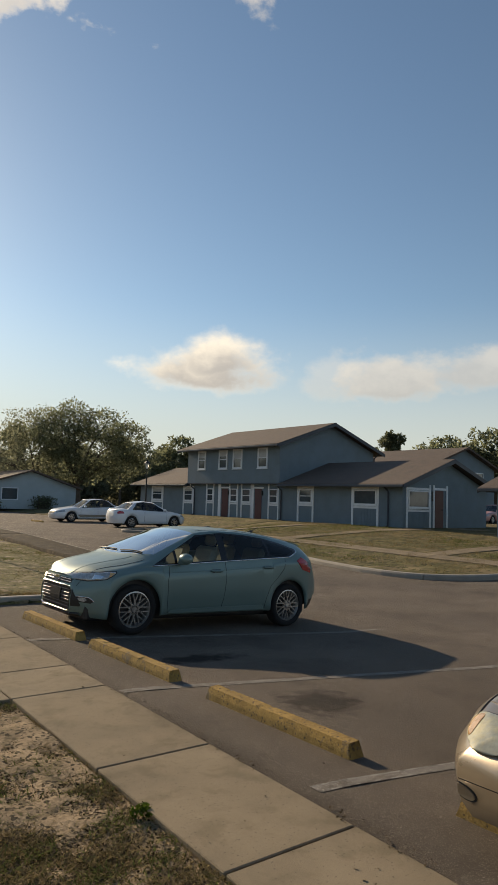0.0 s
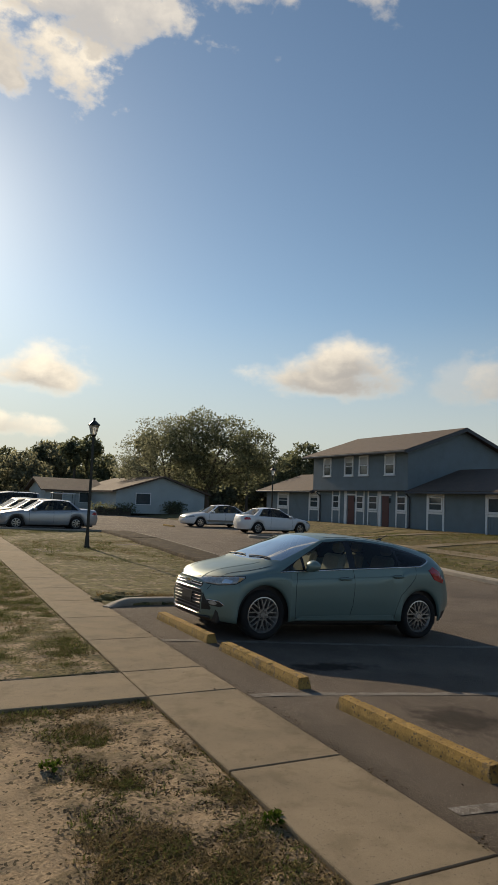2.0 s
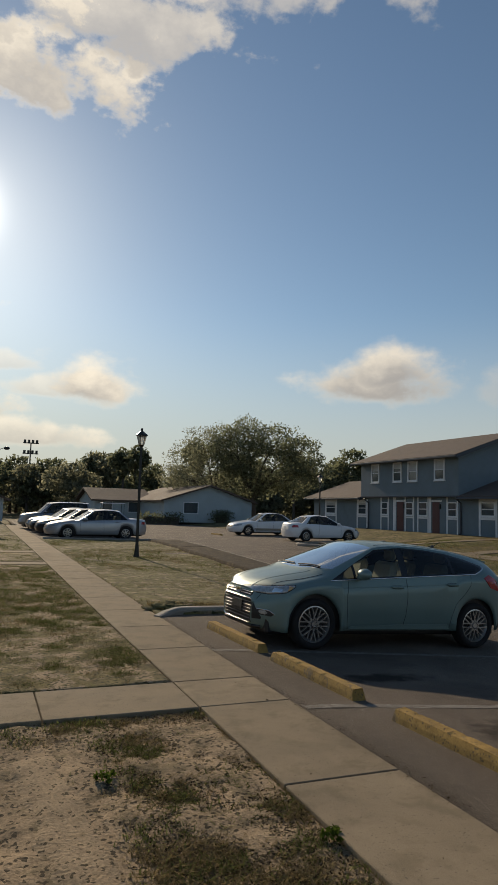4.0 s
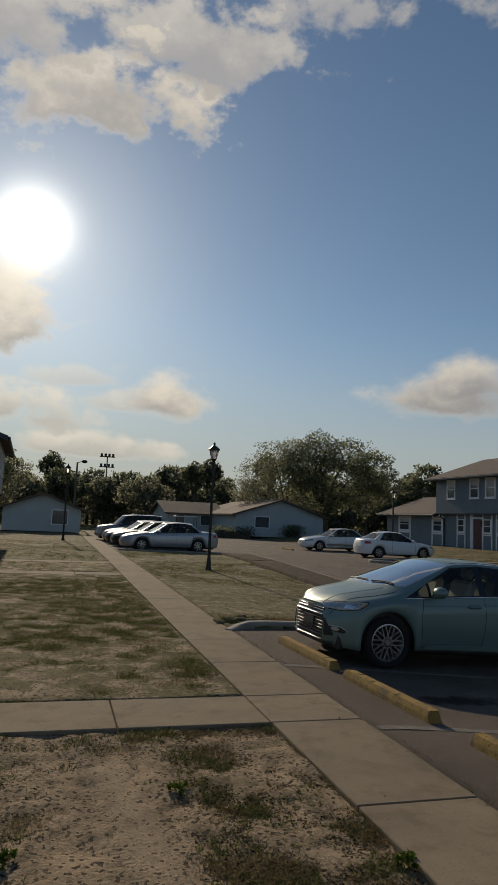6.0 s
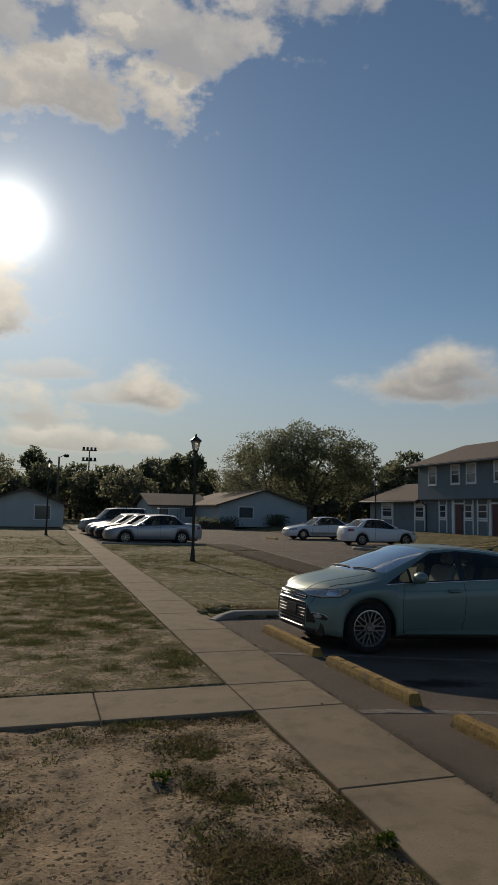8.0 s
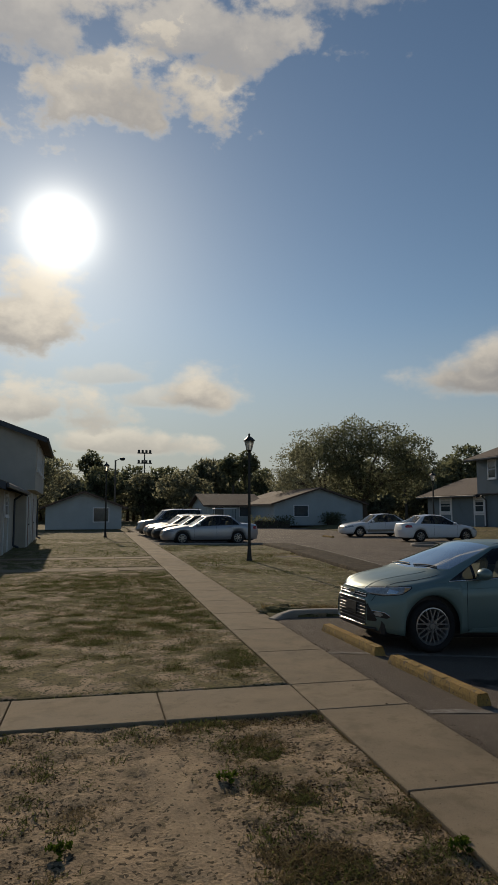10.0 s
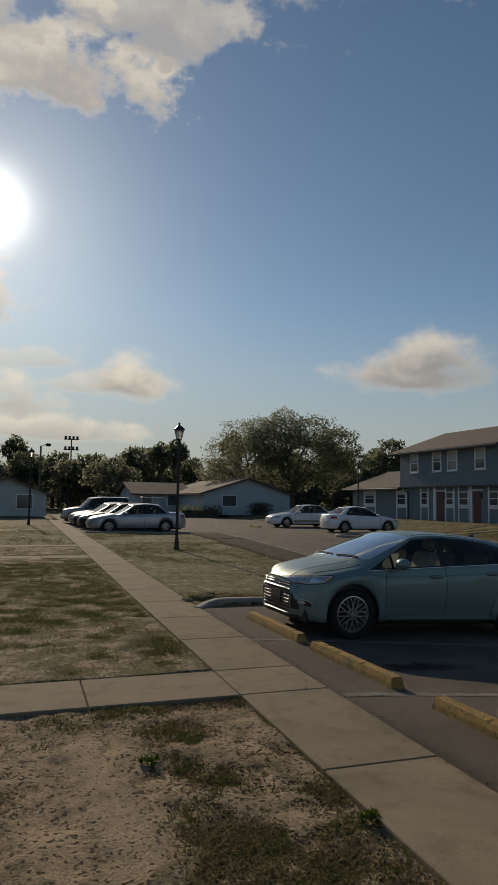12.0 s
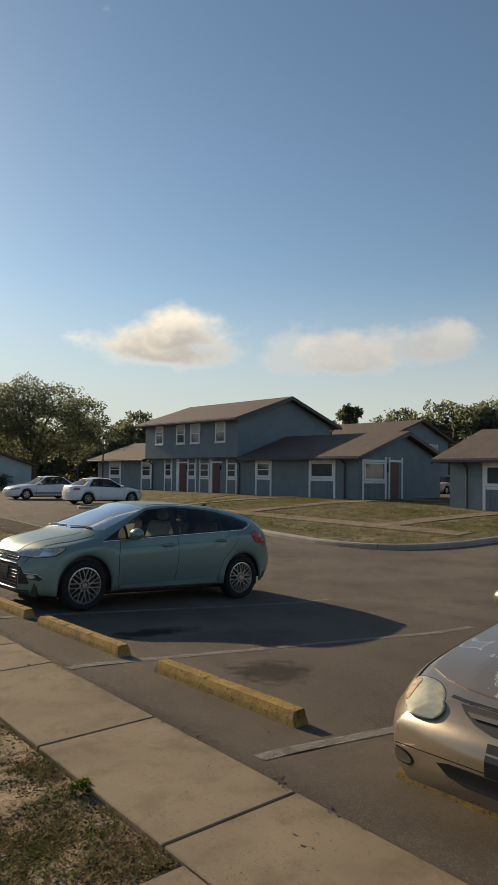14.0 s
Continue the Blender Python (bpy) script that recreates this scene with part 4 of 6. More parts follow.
class Car:
    """A car in its own axes: nose at x = 0 facing -x, tail at x = L, ground at z = 0."""

    def __init__(self, spec, name="car"):
        self.s = spec
        self.root = empty(name)
        self.lower()
        self.cabin()
        for x in spec["hubs"]:
            for side in (-1, 1):
                self.wheel(x, side)
        self.inside()

    def half(self, x):
        s = self.s
        L, w = s["L"], s["W"] / 2
        f = max(0.0, 1 - x / s["nose_len"]) ** 2.4 * s["nose_taper"]
        r = max(0.0, 1 - (L - x) / s["tail_len"]) ** 2.4 * s["tail_taper"]
        return w * (1 - f - r)

    def section(self, x):
        s = self.s
        hw, L = self.half(x), s["L"]
        zs, zt = eased(s["shoulder"], x), eased(s["top"], x)
        zb = along(s["sill"], x)
        for h in s["hubs"]:
            d = abs(x - h)
            if d < s["arch"]:
                zb = max(zb, s["tyre"] + math.sqrt(s["arch"] ** 2 - d * d) * 0.98)
        zb = min(zb, zs - 0.04)
        k = zs - zb
        pts = [(hw - 0.07, zb), (hw - 0.015, zb + 0.06 * min(1, k / 0.3)), (hw, zb + 0.28 * k), (hw + 0.004, zb + 0.5 * k), (hw - 0.006, zb + 0.74 * k), (hw - 0.035, zs - 0.02 * k),
               (hw - 0.07, zs + 0.25 * (zt - zs)), (hw * 0.82, zs + 0.62 * (zt - zs)), (hw * 0.5, zs + 0.92 * (zt - zs)), (0, zt)]
        out = []
        for y, z in pts:
            f = max(0.0, 1 - x / 0.55) ** 1.6
            r = max(0.0, 1 - (L - x) / 0.45) ** 1.6
            dx = f * along(s["nose"], z) - r * along(s["tail"], z)
            if s.get("bumper") and y > 0.05:
                y += 0.028 * (1 - sstep(z, s["bumper"] - 0.02, s["bumper"] + 0.03)) * (1 - sstep(x, 0.45, 0.6))
            out.append((x + dx, y, z))
        return out

    def lower(self):
        s = self.s
        L, n = s["L"], s.get("stations", 84)
        bm = bmesh.new()
        rings = []
        for i in range(n + 1):
            x = L * i / n
            half = self.section(x)
            rings.append((x, [bm.verts.new(p) for p in half], [bm.verts.new((p[0], -p[1], p[2])) for p in half[:-1]]))
        hole0, hole1 = s["cowl"], s["deck"]
        m = len(rings[0][1])
        for (x0, a, a2), (x1, b, b2) in zip(rings, rings[1:]):
            xm = (x0 + x1) / 2
            for i in range(m - 1):
                if i >= 6 and hole0 < xm < hole1:
                    continue
                bm.faces.new((a[i], b[i], b[i + 1], a[i + 1]))
                q0, q1 = (a2 + [a[-1]])[i + 1], (b2 + [b[-1]])[i + 1]
                bm.faces.new((a2[i], q0, q1, b2[i]))
        for x, a, a2 in (rings[0], rings[-1]):
            for i in range(m - 1):
                vs = [a[i], a[i + 1]] + ([a2[i + 1]] if i + 1 < m - 1 else []) + [a2[i]]
                bm.faces.new(vs)
        bmesh.ops.recalc_face_normals(bm, faces=bm.faces)
        self.bvh = BVHTree.FromBMesh(bm)
        self.body = part("body", bm, s["paint"], self.root, smooth=True)
        bm = boxm((0.28, -s["W"] / 2 + 0.24, 0.16), (L - 0.25, s["W"] / 2 - 0.24, 0.56), 0.03)
        for h in s["hubs"]:
            box(bm, (h - s["arch"] - 0.05, -s["W"] / 2 + 0.10, s["tyre"]), (h + s["arch"] + 0.05, s["W"] / 2 - 0.10, s["tyre"] + s["arch"] - 0.01))
        part("underbody", bm, M["black"], self.root)

    def cabin(self):
        s = self.s
        xa, xc, r0, r1 = s["a_base"], s["c_base"], s["roof"][0][0], s["roof"][-1][0]
        za, zc = eased(s["shoulder"], xa), eased(s["shoulder"], xc)
        bow_f, bow_r, crown = s.get("bow_f", 0.16), s.get("bow_r", 0.08), 0.05

        def low(u):
            x = xa + (xc - xa) * u
            return Vector((x, self.half(x) - 0.05, eased(s["shoulder"], x) + 0.0))

        def high(u):
            x = r0 + (r1 - r0) * u
            return Vector((x, s["roof_half"] * (1 - 0.06 * abs(2 * u - 1) ** 3), eased(s["roof"], x, 0.15)))

        def side(u, v):
            if s.get("quarter") and 0.04 < v < 0.95:
                q0, q1, k = s["quarter"]
                v = 0.05 + (v - 0.05) * (1 - k * min(1.0, max(0.0, (u - q0) / (q1 - q0))) ** 1.5)
            p = low(u).lerp(high(u), v)
            p.y += 0.025 * math.sin(math.pi * v)
            return p

        cuts = sorted({0.0, 1.0, *[c for a, b, _ in s["windows"] for c in (a, b)]})
        us = []
        for a, b in zip(cuts, cuts[1:]):
            k = max(1, round((b - a) / 0.05))
            us += [a + (b - a) * i / k for i in range(k)]
        us.append(1.0)
        vs = [0.0, 0.05, 0.25, 0.47, 0.69, 0.90, 1.0]
        frame_bm, panes = bmesh.new(), {}
        for sgn in (-1, 1):
            for u0, u1 in zip(us, us[1:]):
                for v0, v1 in zip(vs, vs[1:]):
                    um = (u0 + u1) / 2
                    win = next((i for i, (a, b, _) in enumerate(s["windows"]) if a < um < b), None)
                    glassy = win is not None and v0 > 0.04 and v1 < 0.95
                    bm = panes.setdefault((win, sgn), bmesh.new()) if glassy else frame_bm
                    ps = [side(u, v) for u, v in ((u0, v0), (u1, v0), (u1, v1), (u0, v1))]
                    if sgn < 0:
                        ps = [Vector((p.x, -p.y, p.z)) for p in ps]
                    f = bm.faces.new([bm.verts.new(p) for p in ps])
                    if not glassy and s["windows"][0][0] + 0.02 < um < s["windows"][-1][1]:
                        f.material_index = 1

        def pane_grid(edge, bow, lim, nv=8, ns=14):
            """Front and rear screens between the two corner pillars."""
            out = {}
            for kind in (0, 1):
                out[kind] = bmesh.new()
            ss = [-1, -lim] + [-lim + 2 * lim * i / ns for i in range(1, ns)] + [lim, 1]
            vv = [0, 0.05] + [0.05 + 0.88 * i / nv for i in range(1, nv + 1)] + [1.0]

            def at(q, v):
                p = side(edge, v)
                return Vector((p.x + bow * (1 - q * q) * (1 - 0.3 * v), p.y * q, p.z + crown * v * v * (1 - q * q)))

            for q0, q1 in zip(ss, ss[1:]):
                for v0, v1 in zip(vv, vv[1:]):
                    inner = abs(q0 + q1) / 2 < lim and v0 > 0.04 and v1 < 0.97
                    bm = out[1 if inner else 0]
                    bm.faces.new([bm.verts.new(at(a, b)) for a, b in ((q0, v0), (q1, v0), (q1, v1), (q0, v1))])
            return out

        def weld(bm):
            bmesh.ops.remove_doubles(bm, verts=bm.verts, dist=0.0005)
            return bm

        front, rear = pane_grid(0.0, -bow_f, 0.93), pane_grid(1.0, bow_r, 0.88)
        roof_bm = bmesh.new()
        n, m = 16, 14
        g = []
        for i in range(n + 1):
            t = i / n
            row = []
            for j in range(m + 1):
                q = -1 + 2 * j / m
                p = high(t)
                x = p.x - bow_f * 0.7 * (1 - q * q) * (1 - t) ** 3 + bow_r * 0.7 * (1 - q * q) * t ** 3
                row.append(roof_bm.verts.new((x, p.y * q, p.z + crown * (1 - q * q))))
            g.append(row)
        for i in range(n):
            for j in range(m):
                roof_bm.faces.new((g[i][j], g[i + 1][j], g[i + 1][j + 1], g[i][j + 1]))
        def outward(ob):
            mid = Vector((s["L"] / 2, 0, 0.9))
            if sum(p.normal.dot(p.center - mid) * p.area for p in ob.data.polygons) < 0:
                ob.data.flip_normals()

        part("roof", roof_bm, s["paint"], self.root, smooth=True)
        part("window_surround", weld(frame_bm), [s["paint"], M["black"]], self.root, smooth=True)
        part("screen_frame", weld(front[0]), s["paint"], self.root, smooth=True)
        part("screen_frame", weld(rear[0]), s["paint"], self.root, smooth=True)
        outward(part("windscreen", weld(front[1]), M["tinted"], self.root, smooth=True))
        outward(part("rear_window", weld(rear[1]), M["tinted"], self.root, smooth=True))
        for (i, sgn), bm in panes.items():
            outward(part("side_window", weld(bm), M[s["windows"][i][2]], self.root, smooth=True))
        self.side_at = side

    def wheel(self, x, side):
        s = self.s
        r, w = s["tyre"], 0.20
        y = side * (s["W"] / 2 - 0.035)
        t = Matrix.Translation((x, y, r)) @ Matrix.Diagonal((1, side, 1, 1))
        rim = s["rim"]
        prof = [(rim, -0.02), (rim + 0.01, 0.0), (rim + (r - rim) * 0.5, 0.012), (r - 0.02, 0.0), (r, -0.035), (r, -w + 0.035), (r - 0.03, -w), (rim, -w)]
        bm = self.lathe(prof, 40)
        bm.transform(t)
        wh = part("wheel", bm, M["tyre"], self.root, smooth=True)
        prof = [(rim + 0.004, -0.015), (rim - 0.012, -0.012), (rim - 0.03, -0.05), (rim - 0.035, -0.12)]
        bm = self.lathe(prof, 40)
        n = s["spokes"]
        for i in range(n):
            a = math.tau * i / n
            if s.get("crossed"):
                for d in (-1, 1):
                    self.spoke(bm, a, a + d * math.tau / n * 0.8, 0.05, rim - 0.012, 0.0062)
            else:
                self.spoke(bm, a, a, 0.05, rim - 0.012, 0.022)
        tube(bm, (0, -0.05, 0), (0, -0.012, 0), 0.052, 0.036, 20)
        bm.transform(t)
        part("rim", bm, M["rim"], wh)
        bm = bmesh.new()
        tube(bm, (0, -0.14, 0), (0, -0.10, 0), rim - 0.04, rim - 0.04, 24)
        bm.transform(t)
        part("brake_disc", bm, M["trimdark"], wh)

    @staticmethod
    def spoke(bm, a0, a1, r0, r1, w):
        p = Vector((r0 * math.cos(a0), -0.02, r0 * math.sin(a0)))
        q = Vector((r1 * math.cos(a1), -0.022, r1 * math.sin(a1)))
        d = (q - p).normalized()
        side = Vector((d.z, 0, -d.x)) * w
        vs = []
        for e, k in ((p, 1.2), (q, 0.9)):
            for o, sg in ((0.0, 1), (0.0, -1), (-0.03, -1), (-0.03, 1)):
                vs.append(bm.verts.new(e + side * sg * k + Vector((0, o, 0))))
        for i in range(4):
            j = (i + 1) % 4
            bm.faces.new((vs[i], vs[j], vs[4 + j], vs[4 + i]))
        bm.faces.new(vs[:4])
        bm.faces.new(vs[4:])

    @staticmethod
    def lathe(prof, n):
        bm = bmesh.new()
        rings = [[bm.verts.new((r * math.cos(math.tau * i / n), y, r * math.sin(math.tau * i / n))) for i in range(n)] for r, y in prof]
        for a, b in zip(rings, rings[1:]):
            for i in range(n):
                j = (i + 1) % n
                bm.faces.new((a[i], a[j], b[j], b[i]))
        return bm

    def inside(self):
        s = self.s
        xa, W = s["a_base"], s["W"]
        part("dashboard", boxm((xa + 0.02, -W / 2 + 0.16, 0.6), (xa + 0.50, W / 2 - 0.16, eased(s["shoulder"], xa) - 0.02), 0.05), M["trimdark"], self.root)
        part("cabin_floor", boxm((xa, -W / 2 + 0.14, 0.45), (s["c_base"] - 0.1, W / 2 - 0.14, 0.52)), M["trimdark"], self.root)
        rows = [(xa + 1.05, 0.37), (xa + 1.05, -0.37)] + ([(xa + 1.95, 0.37), (xa + 1.95, -0.37)] if s.get("rear_seats", True) else [])
        for x, y in rows:
            bm = boxm((x - 0.45, y - 0.24, 0.5), (x + 0.05, y + 0.24, 0.66), 0.05)
            st = part("seat", bm, M["seat"], self.root)
            bm = boxm((-0.06, -0.24, 0), (0.07, 0.24, 0.55), 0.05)
            bm.transform(pose(x + 0.04, y, 0.60, 0, 14, 0))
            part("backrest", bm, M["seat"], st)
            bm = boxm((-0.05, -0.12, 0), (0.05, 0.12, 0.17), 0.04)
            bm.transform(pose(x + 0.20, y, 1.15, 0, 10, 0))
            part("headrest", bm, M["seat"], st)
        bm = bmesh.new()
        n = 20
        for i in range(n):
            a, b = math.tau * i / n, math.tau * (i + 1) / n
            tube(bm, (0, 0.18 * math.cos(a), 0.18 * math.sin(a)), (0, 0.18 * math.cos(b), 0.18 * math.sin(b)), 0.014, seg=6, caps=False)
        bm.transform(pose(xa + 0.62, 0.37, 0.90, 0, 25, 0))
        part("steering_wheel", bm, M["trimdark"], self.root)

    def spot(self, origin, way):
        return self.bvh.ray_cast(Vector(origin), Vector(way))

    def patch(self, name, outline, material, view="side", sign=-1, lift=0.006, step=0.035, label="", parent=None):
        """A raised fitting with a convex outline, laid on the body. side: (x, z); front and rear: (y, z)."""
        area = sum(a[0] * b[1] - b[0] * a[1] for a, b in zip(outline, outline[1:] + outline[:1]))
        poly = outline if area > 0 else outline[::-1]
        us, vs = [p[0] for p in poly], [p[1] for p in poly]
        nx, ny = max(2, round((max(us) - min(us)) / step)), max(2, round((max(vs) - min(vs)) / step))
        bm = bmesh.new()
        g = [[bm.verts.new((min(us) + (max(us) - min(us)) * i / nx, min(vs) + (max(vs) - min(vs)) * j / ny, 0)) for j in range(ny + 1)] for i in range(nx + 1)]
        for i in range(nx):
            for j in range(ny):
                bm.faces.new((g[i][j], g[i + 1][j], g[i + 1][j + 1], g[i][j + 1]))
        for a, b in zip(poly, poly[1:] + poly[:1]):
            bmesh.ops.bisect_plane(bm, geom=list(bm.verts) + list(bm.edges) + list(bm.faces), plane_co=(*a, 0), plane_no=(b[1] - a[1], -(b[0] - a[0]), 0), clear_outer=True)
        rim = [e for e in bm.edges if e.is_boundary]
        ex = bmesh.ops.extrude_edge_only(bm, edges=rim)
        low = {v for v in ex["geom"] if isinstance(v, bmesh.types.BMVert)}
        drop = []
        for v in bm.verts:
            u, z = v.co.x, v.co.y
            if view == "side":
                o, d = (u, 3 * sign, z), (0, -sign, 0)
            elif view == "front":
                o, d = (-3, u, z), (1, 0, 0)
            elif view == "top":
                o, d = (u, z, 4), (0, 0, -1)
            elif view == "corner":
                o, d = (-2.0, u + 2.0 * sign, z), (0.7071, -0.7071 * sign, 0)
            else:
                o, d = (self.s["L"] + 3, u, z), (-1, 0, 0)
            loc, nrm, _, _ = self.spot(o, d)
            if loc is None:
                drop.append(v)
                continue
            v.co = loc + Vector(d) * (0.012 if v in low else -lift)
        bmesh.ops.delete(bm, geom=drop, context="VERTS")
        return part(name, bm, material, parent or self.root, label, smooth="lens" in name)

    def seam(self, pts, width=0.007, sign=-1):
        for (x0, z0), (x1, z1) in zip(pts, pts[1:]):
            d = Vector((x1 - x0, z1 - z0)).normalized()
            n = Vector((-d.y, d.x)) * width / 2
            q = [(x0 + n.x, z0 + n.y), (x0 - n.x, z0 - n.y), (x1 - n.x, z1 - n.y), (x1 + n.x, z1 + n.y)]
            self.patch("seam", q, M["black"], "side", sign, 0.002, 0.12)

    def handle(self, x, z, sign, material):
        loc, nrm, _, _ = self.spot((x, 3 * sign, z), (0, -sign, 0))
        if loc is not None:
            bm = boxm((-0.10, -0.018, -0.016), (0.10, 0.022, 0.016), 0.012)
            bm.transform(Matrix.Translation(loc + Vector((0, 0.02 * sign, 0))))
            part("door_handle", bm, material, self.root)

    def mirror(self, x, z, sign, material):
        bm = bmesh.new()
        bmesh.ops.create_uvsphere(bm, u_segments=16, v_segments=10, radius=1, matrix=Matrix.Translation((x, sign * (self.s["W"] / 2 + 0.09), z + 0.03)) @ Matrix.Diagonal((0.085, 0.12, 0.075, 1)))
        box(bm, (x - 0.02, min(sign * (self.s["W"] / 2 - 0.07), sign * (self.s["W"] / 2 + 0.05)), z - 0.05), (x + 0.04, max(sign * (self.s["W"] / 2 - 0.07), sign * (self.s["W"] / 2 + 0.05)), z - 0.01))
        part("door_mirror", bm, material, self.root, smooth=True)

    def place(self, x, y, z, rz=0.0, tilt=0.0):
        self.root.matrix_world = pose(x, y, z, 0, 0, rz) @ pose(0, 0, 0, 0, tilt, 0)


def row(table, x, k, r=0.06):
    """One column of a table of (x, a, b, ...), eased at its corners."""
    return eased([(p[0], p[k]) for p in table], x, r)


class Hatch(Car):
    """A hatchback with one continuous skin from sill to roof, its panes cut out along their outlines."""
    # station: half width and height of the edge that runs along bonnet, screen pillar, roof and tailgate; height on the centre line
    RAIL = [(0.00, 0.37, 0.660, 0.690), (0.05, 0.44, 0.700, 0.738), (0.14, 0.53, 0.738, 0.776), (0.30, 0.62, 0.778, 0.822), (0.60, 0.705, 0.840, 0.900), (0.90, 0.755, 0.900, 0.968), (1.08, 0.770, 0.950, 1.062), (1.50, 0.700, 1.140, 1.240), (1.86, 0.628, 1.318, 1.360), (2.05, 0.612, 1.350, 1.395),
            (2.35, 0.605, 1.366, 1.412), (2.70, 0.598, 1.362, 1.408), (3.20, 0.585, 1.326, 1.378), (3.60, 0.570, 1.272, 1.330), (3.90, 0.560, 1.215, 1.282), (4.00, 0.575, 1.165, 1.235), (4.10, 0.610, 1.070, 1.120), (4.20, 0.625, 0.960, 0.985), (4.30, 0.600, 0.845, 0.860)]
    BELT = [(0, 0.585), (0.15, 0.645), (0.35, 0.715), (0.60, 0.785), (0.90, 0.842), (1.06, 0.866), (1.6, 0.908), (2.3, 0.961), (3.24, 1.031), (3.7, 1.045), (3.95, 1.020), (4.1, 0.965), (4.2, 0.905), (4.3, 0.790)]
    DOORLIGHT = [(1.08, 0.878), (3.49, 1.047), (3.70, 1.125), (3.70, 1.160), (3.44, 1.238), (3.10, 1.300), (2.75, 1.333), (2.30, 1.346), (1.86, 1.298)]
    PANES = [([(1.17, 0.900), (1.43, 0.918), (1.43, 1.062)], "tinted"), ([(1.47, 0.922), (2.20, 0.974), (2.20, 1.325), (1.88, 1.280), (1.47, 1.085)], "clear"),
             ([(2.31, 0.982), (3.08, 1.038), (3.08, 1.282), (2.75, 1.315), (2.31, 1.328)], "tinted"), ([(3.13, 1.042), (3.46, 1.064), (3.64, 1.130), (3.64, 1.155), (3.40, 1.222), (3.13, 1.272)], "tinted")]
    SCREEN = [(0.93, 0.0), (0.955, -0.30), (1.03, -0.55), (1.17, -0.705), (1.86, -0.578), (1.86, 0.578), (1.17, 0.705), (1.03, 0.55), (0.955, 0.30)]
    REAR = [(4.03, -0.48), (4.16, -0.52), (4.16, 0.52), (4.03, 0.48)]

    def half(self, x):
        w, L = self.s["W"] / 2, self.s["L"]
        return w * (1 - 0.47 * max(0.0, 1 - x / 0.78) ** 2.5 - 0.30 * max(0.0, 1 - (L - x) / 0.62) ** 2.3)

    def section(self, x):
        s = self.s
        hw, L = self.half(x), s["L"]
        yr, zr, zt = (row(self.RAIL, x, k) for k in (1, 2, 3))
        zb = eased(self.BELT, x, 0.05)
        yr = min(yr, hw - 0.075)
        low = along(s["sill"], x)
        flare = 0.0
        for h in s["hubs"]:
            d = abs(x - h)
            if d < s["arch"]:
                low = max(low, s["tyre"] + math.sqrt(s["arch"] ** 2 - d * d))
            flare = max(flare, 0.018 * (1 - sstep(d, s["arch"] - 0.02, s["arch"] + 0.16)))
        low = min(low, zb - 0.05)
        k = zb - low
        sill_in = 0.05 * (1 - min(1.0, flare / 0.012))
        pts = [(hw - 0.10 + flare * 3, low), (hw - 0.028 - sill_in * 0.6 + flare, low + 0.012), (hw - 0.020 - sill_in * 0.5 + flare, low + 0.16 * k), (hw - 0.012 + flare * 0.8, low + 0.32 * k), (hw - 0.004 + flare * 0.5, low + 0.50 * k),
               (hw, low + 0.68 * k), (hw - 0.002, low + 0.80 * k), (hw - 0.020, low + 0.86 * k), (hw - 0.032, low + 0.93 * k)]
        yb = hw - 0.048
        for i in range(7):
            v = i / 7
            bulge = 0.020 * math.sin(math.pi * v)
            pts.append((yb + (yr - yb) * v + bulge, zb + (zr - zb) * v + bulge * 0.3))
        n = 10
        for i in range(n + 1):
            q = 1 - i / n
            pts.append((yr * q, zr + (zt - zr) * (1 - q ** (3.6 - 1.2 * sstep(x, 0.9, 1.8)))))
        out = []
        for y, z in pts:
            f = max(0.0, 1 - x / 0.50) ** 1.7
            r = max(0.0, 1 - (L - x) / 0.45) ** 1.6
            out.append((x + f * (along(s["nose"], z) + 0.42 * y * y) - r * along(s["tail"], z), y, z))
        return out

    def lower(self):
        s = self.s
        L = s["L"]
        xs = {round(L * i / 130, 4) for i in range(131)} | {0.02, 0.05, 0.08}
        for h in s["hubs"]:
            xs |= {round(h + d * (s["arch"] - e), 4) for d in (-1, 1) for e in (-0.004, 0.003, 0.012, 0.03)}
        bm = bmesh.new()
        rings = []
        for x in sorted(xs):
            half = self.section(x)
            rings.append([bm.verts.new(p) for p in half] + [bm.verts.new((p[0], -p[1], p[2])) for p in reversed(half[:-1])])
        for a, b in zip(rings, rings[1:]):
            for i in range(len(a) - 1):
                bm.faces.new((a[i], b[i], b[i + 1], a[i + 1]))
        m = len(rings[0])
        for ring in (rings[0], rings[-1]):
            for i in range(m // 2):
                vs = [ring[i], ring[i + 1], ring[m - 2 - i], ring[m - 1 - i]]
                vs = list(dict.fromkeys(vs))
                if len(vs) > 2:
                    bm.faces.new(vs)
        bmesh.ops.recalc_face_normals(bm, faces=bm.faces)
        self.bvh = BVHTree.FromBMesh(bm)
        skin = bm

        def inside(poly, u, v):
            sign = [(b[0] - a[0]) * (v - a[1]) - (b[1] - a[1]) * (u - a[0]) for a, b in zip(poly, poly[1:] + poly[:1])]
            return all(q >= 0 for q in sign) or all(q <= 0 for q in sign)

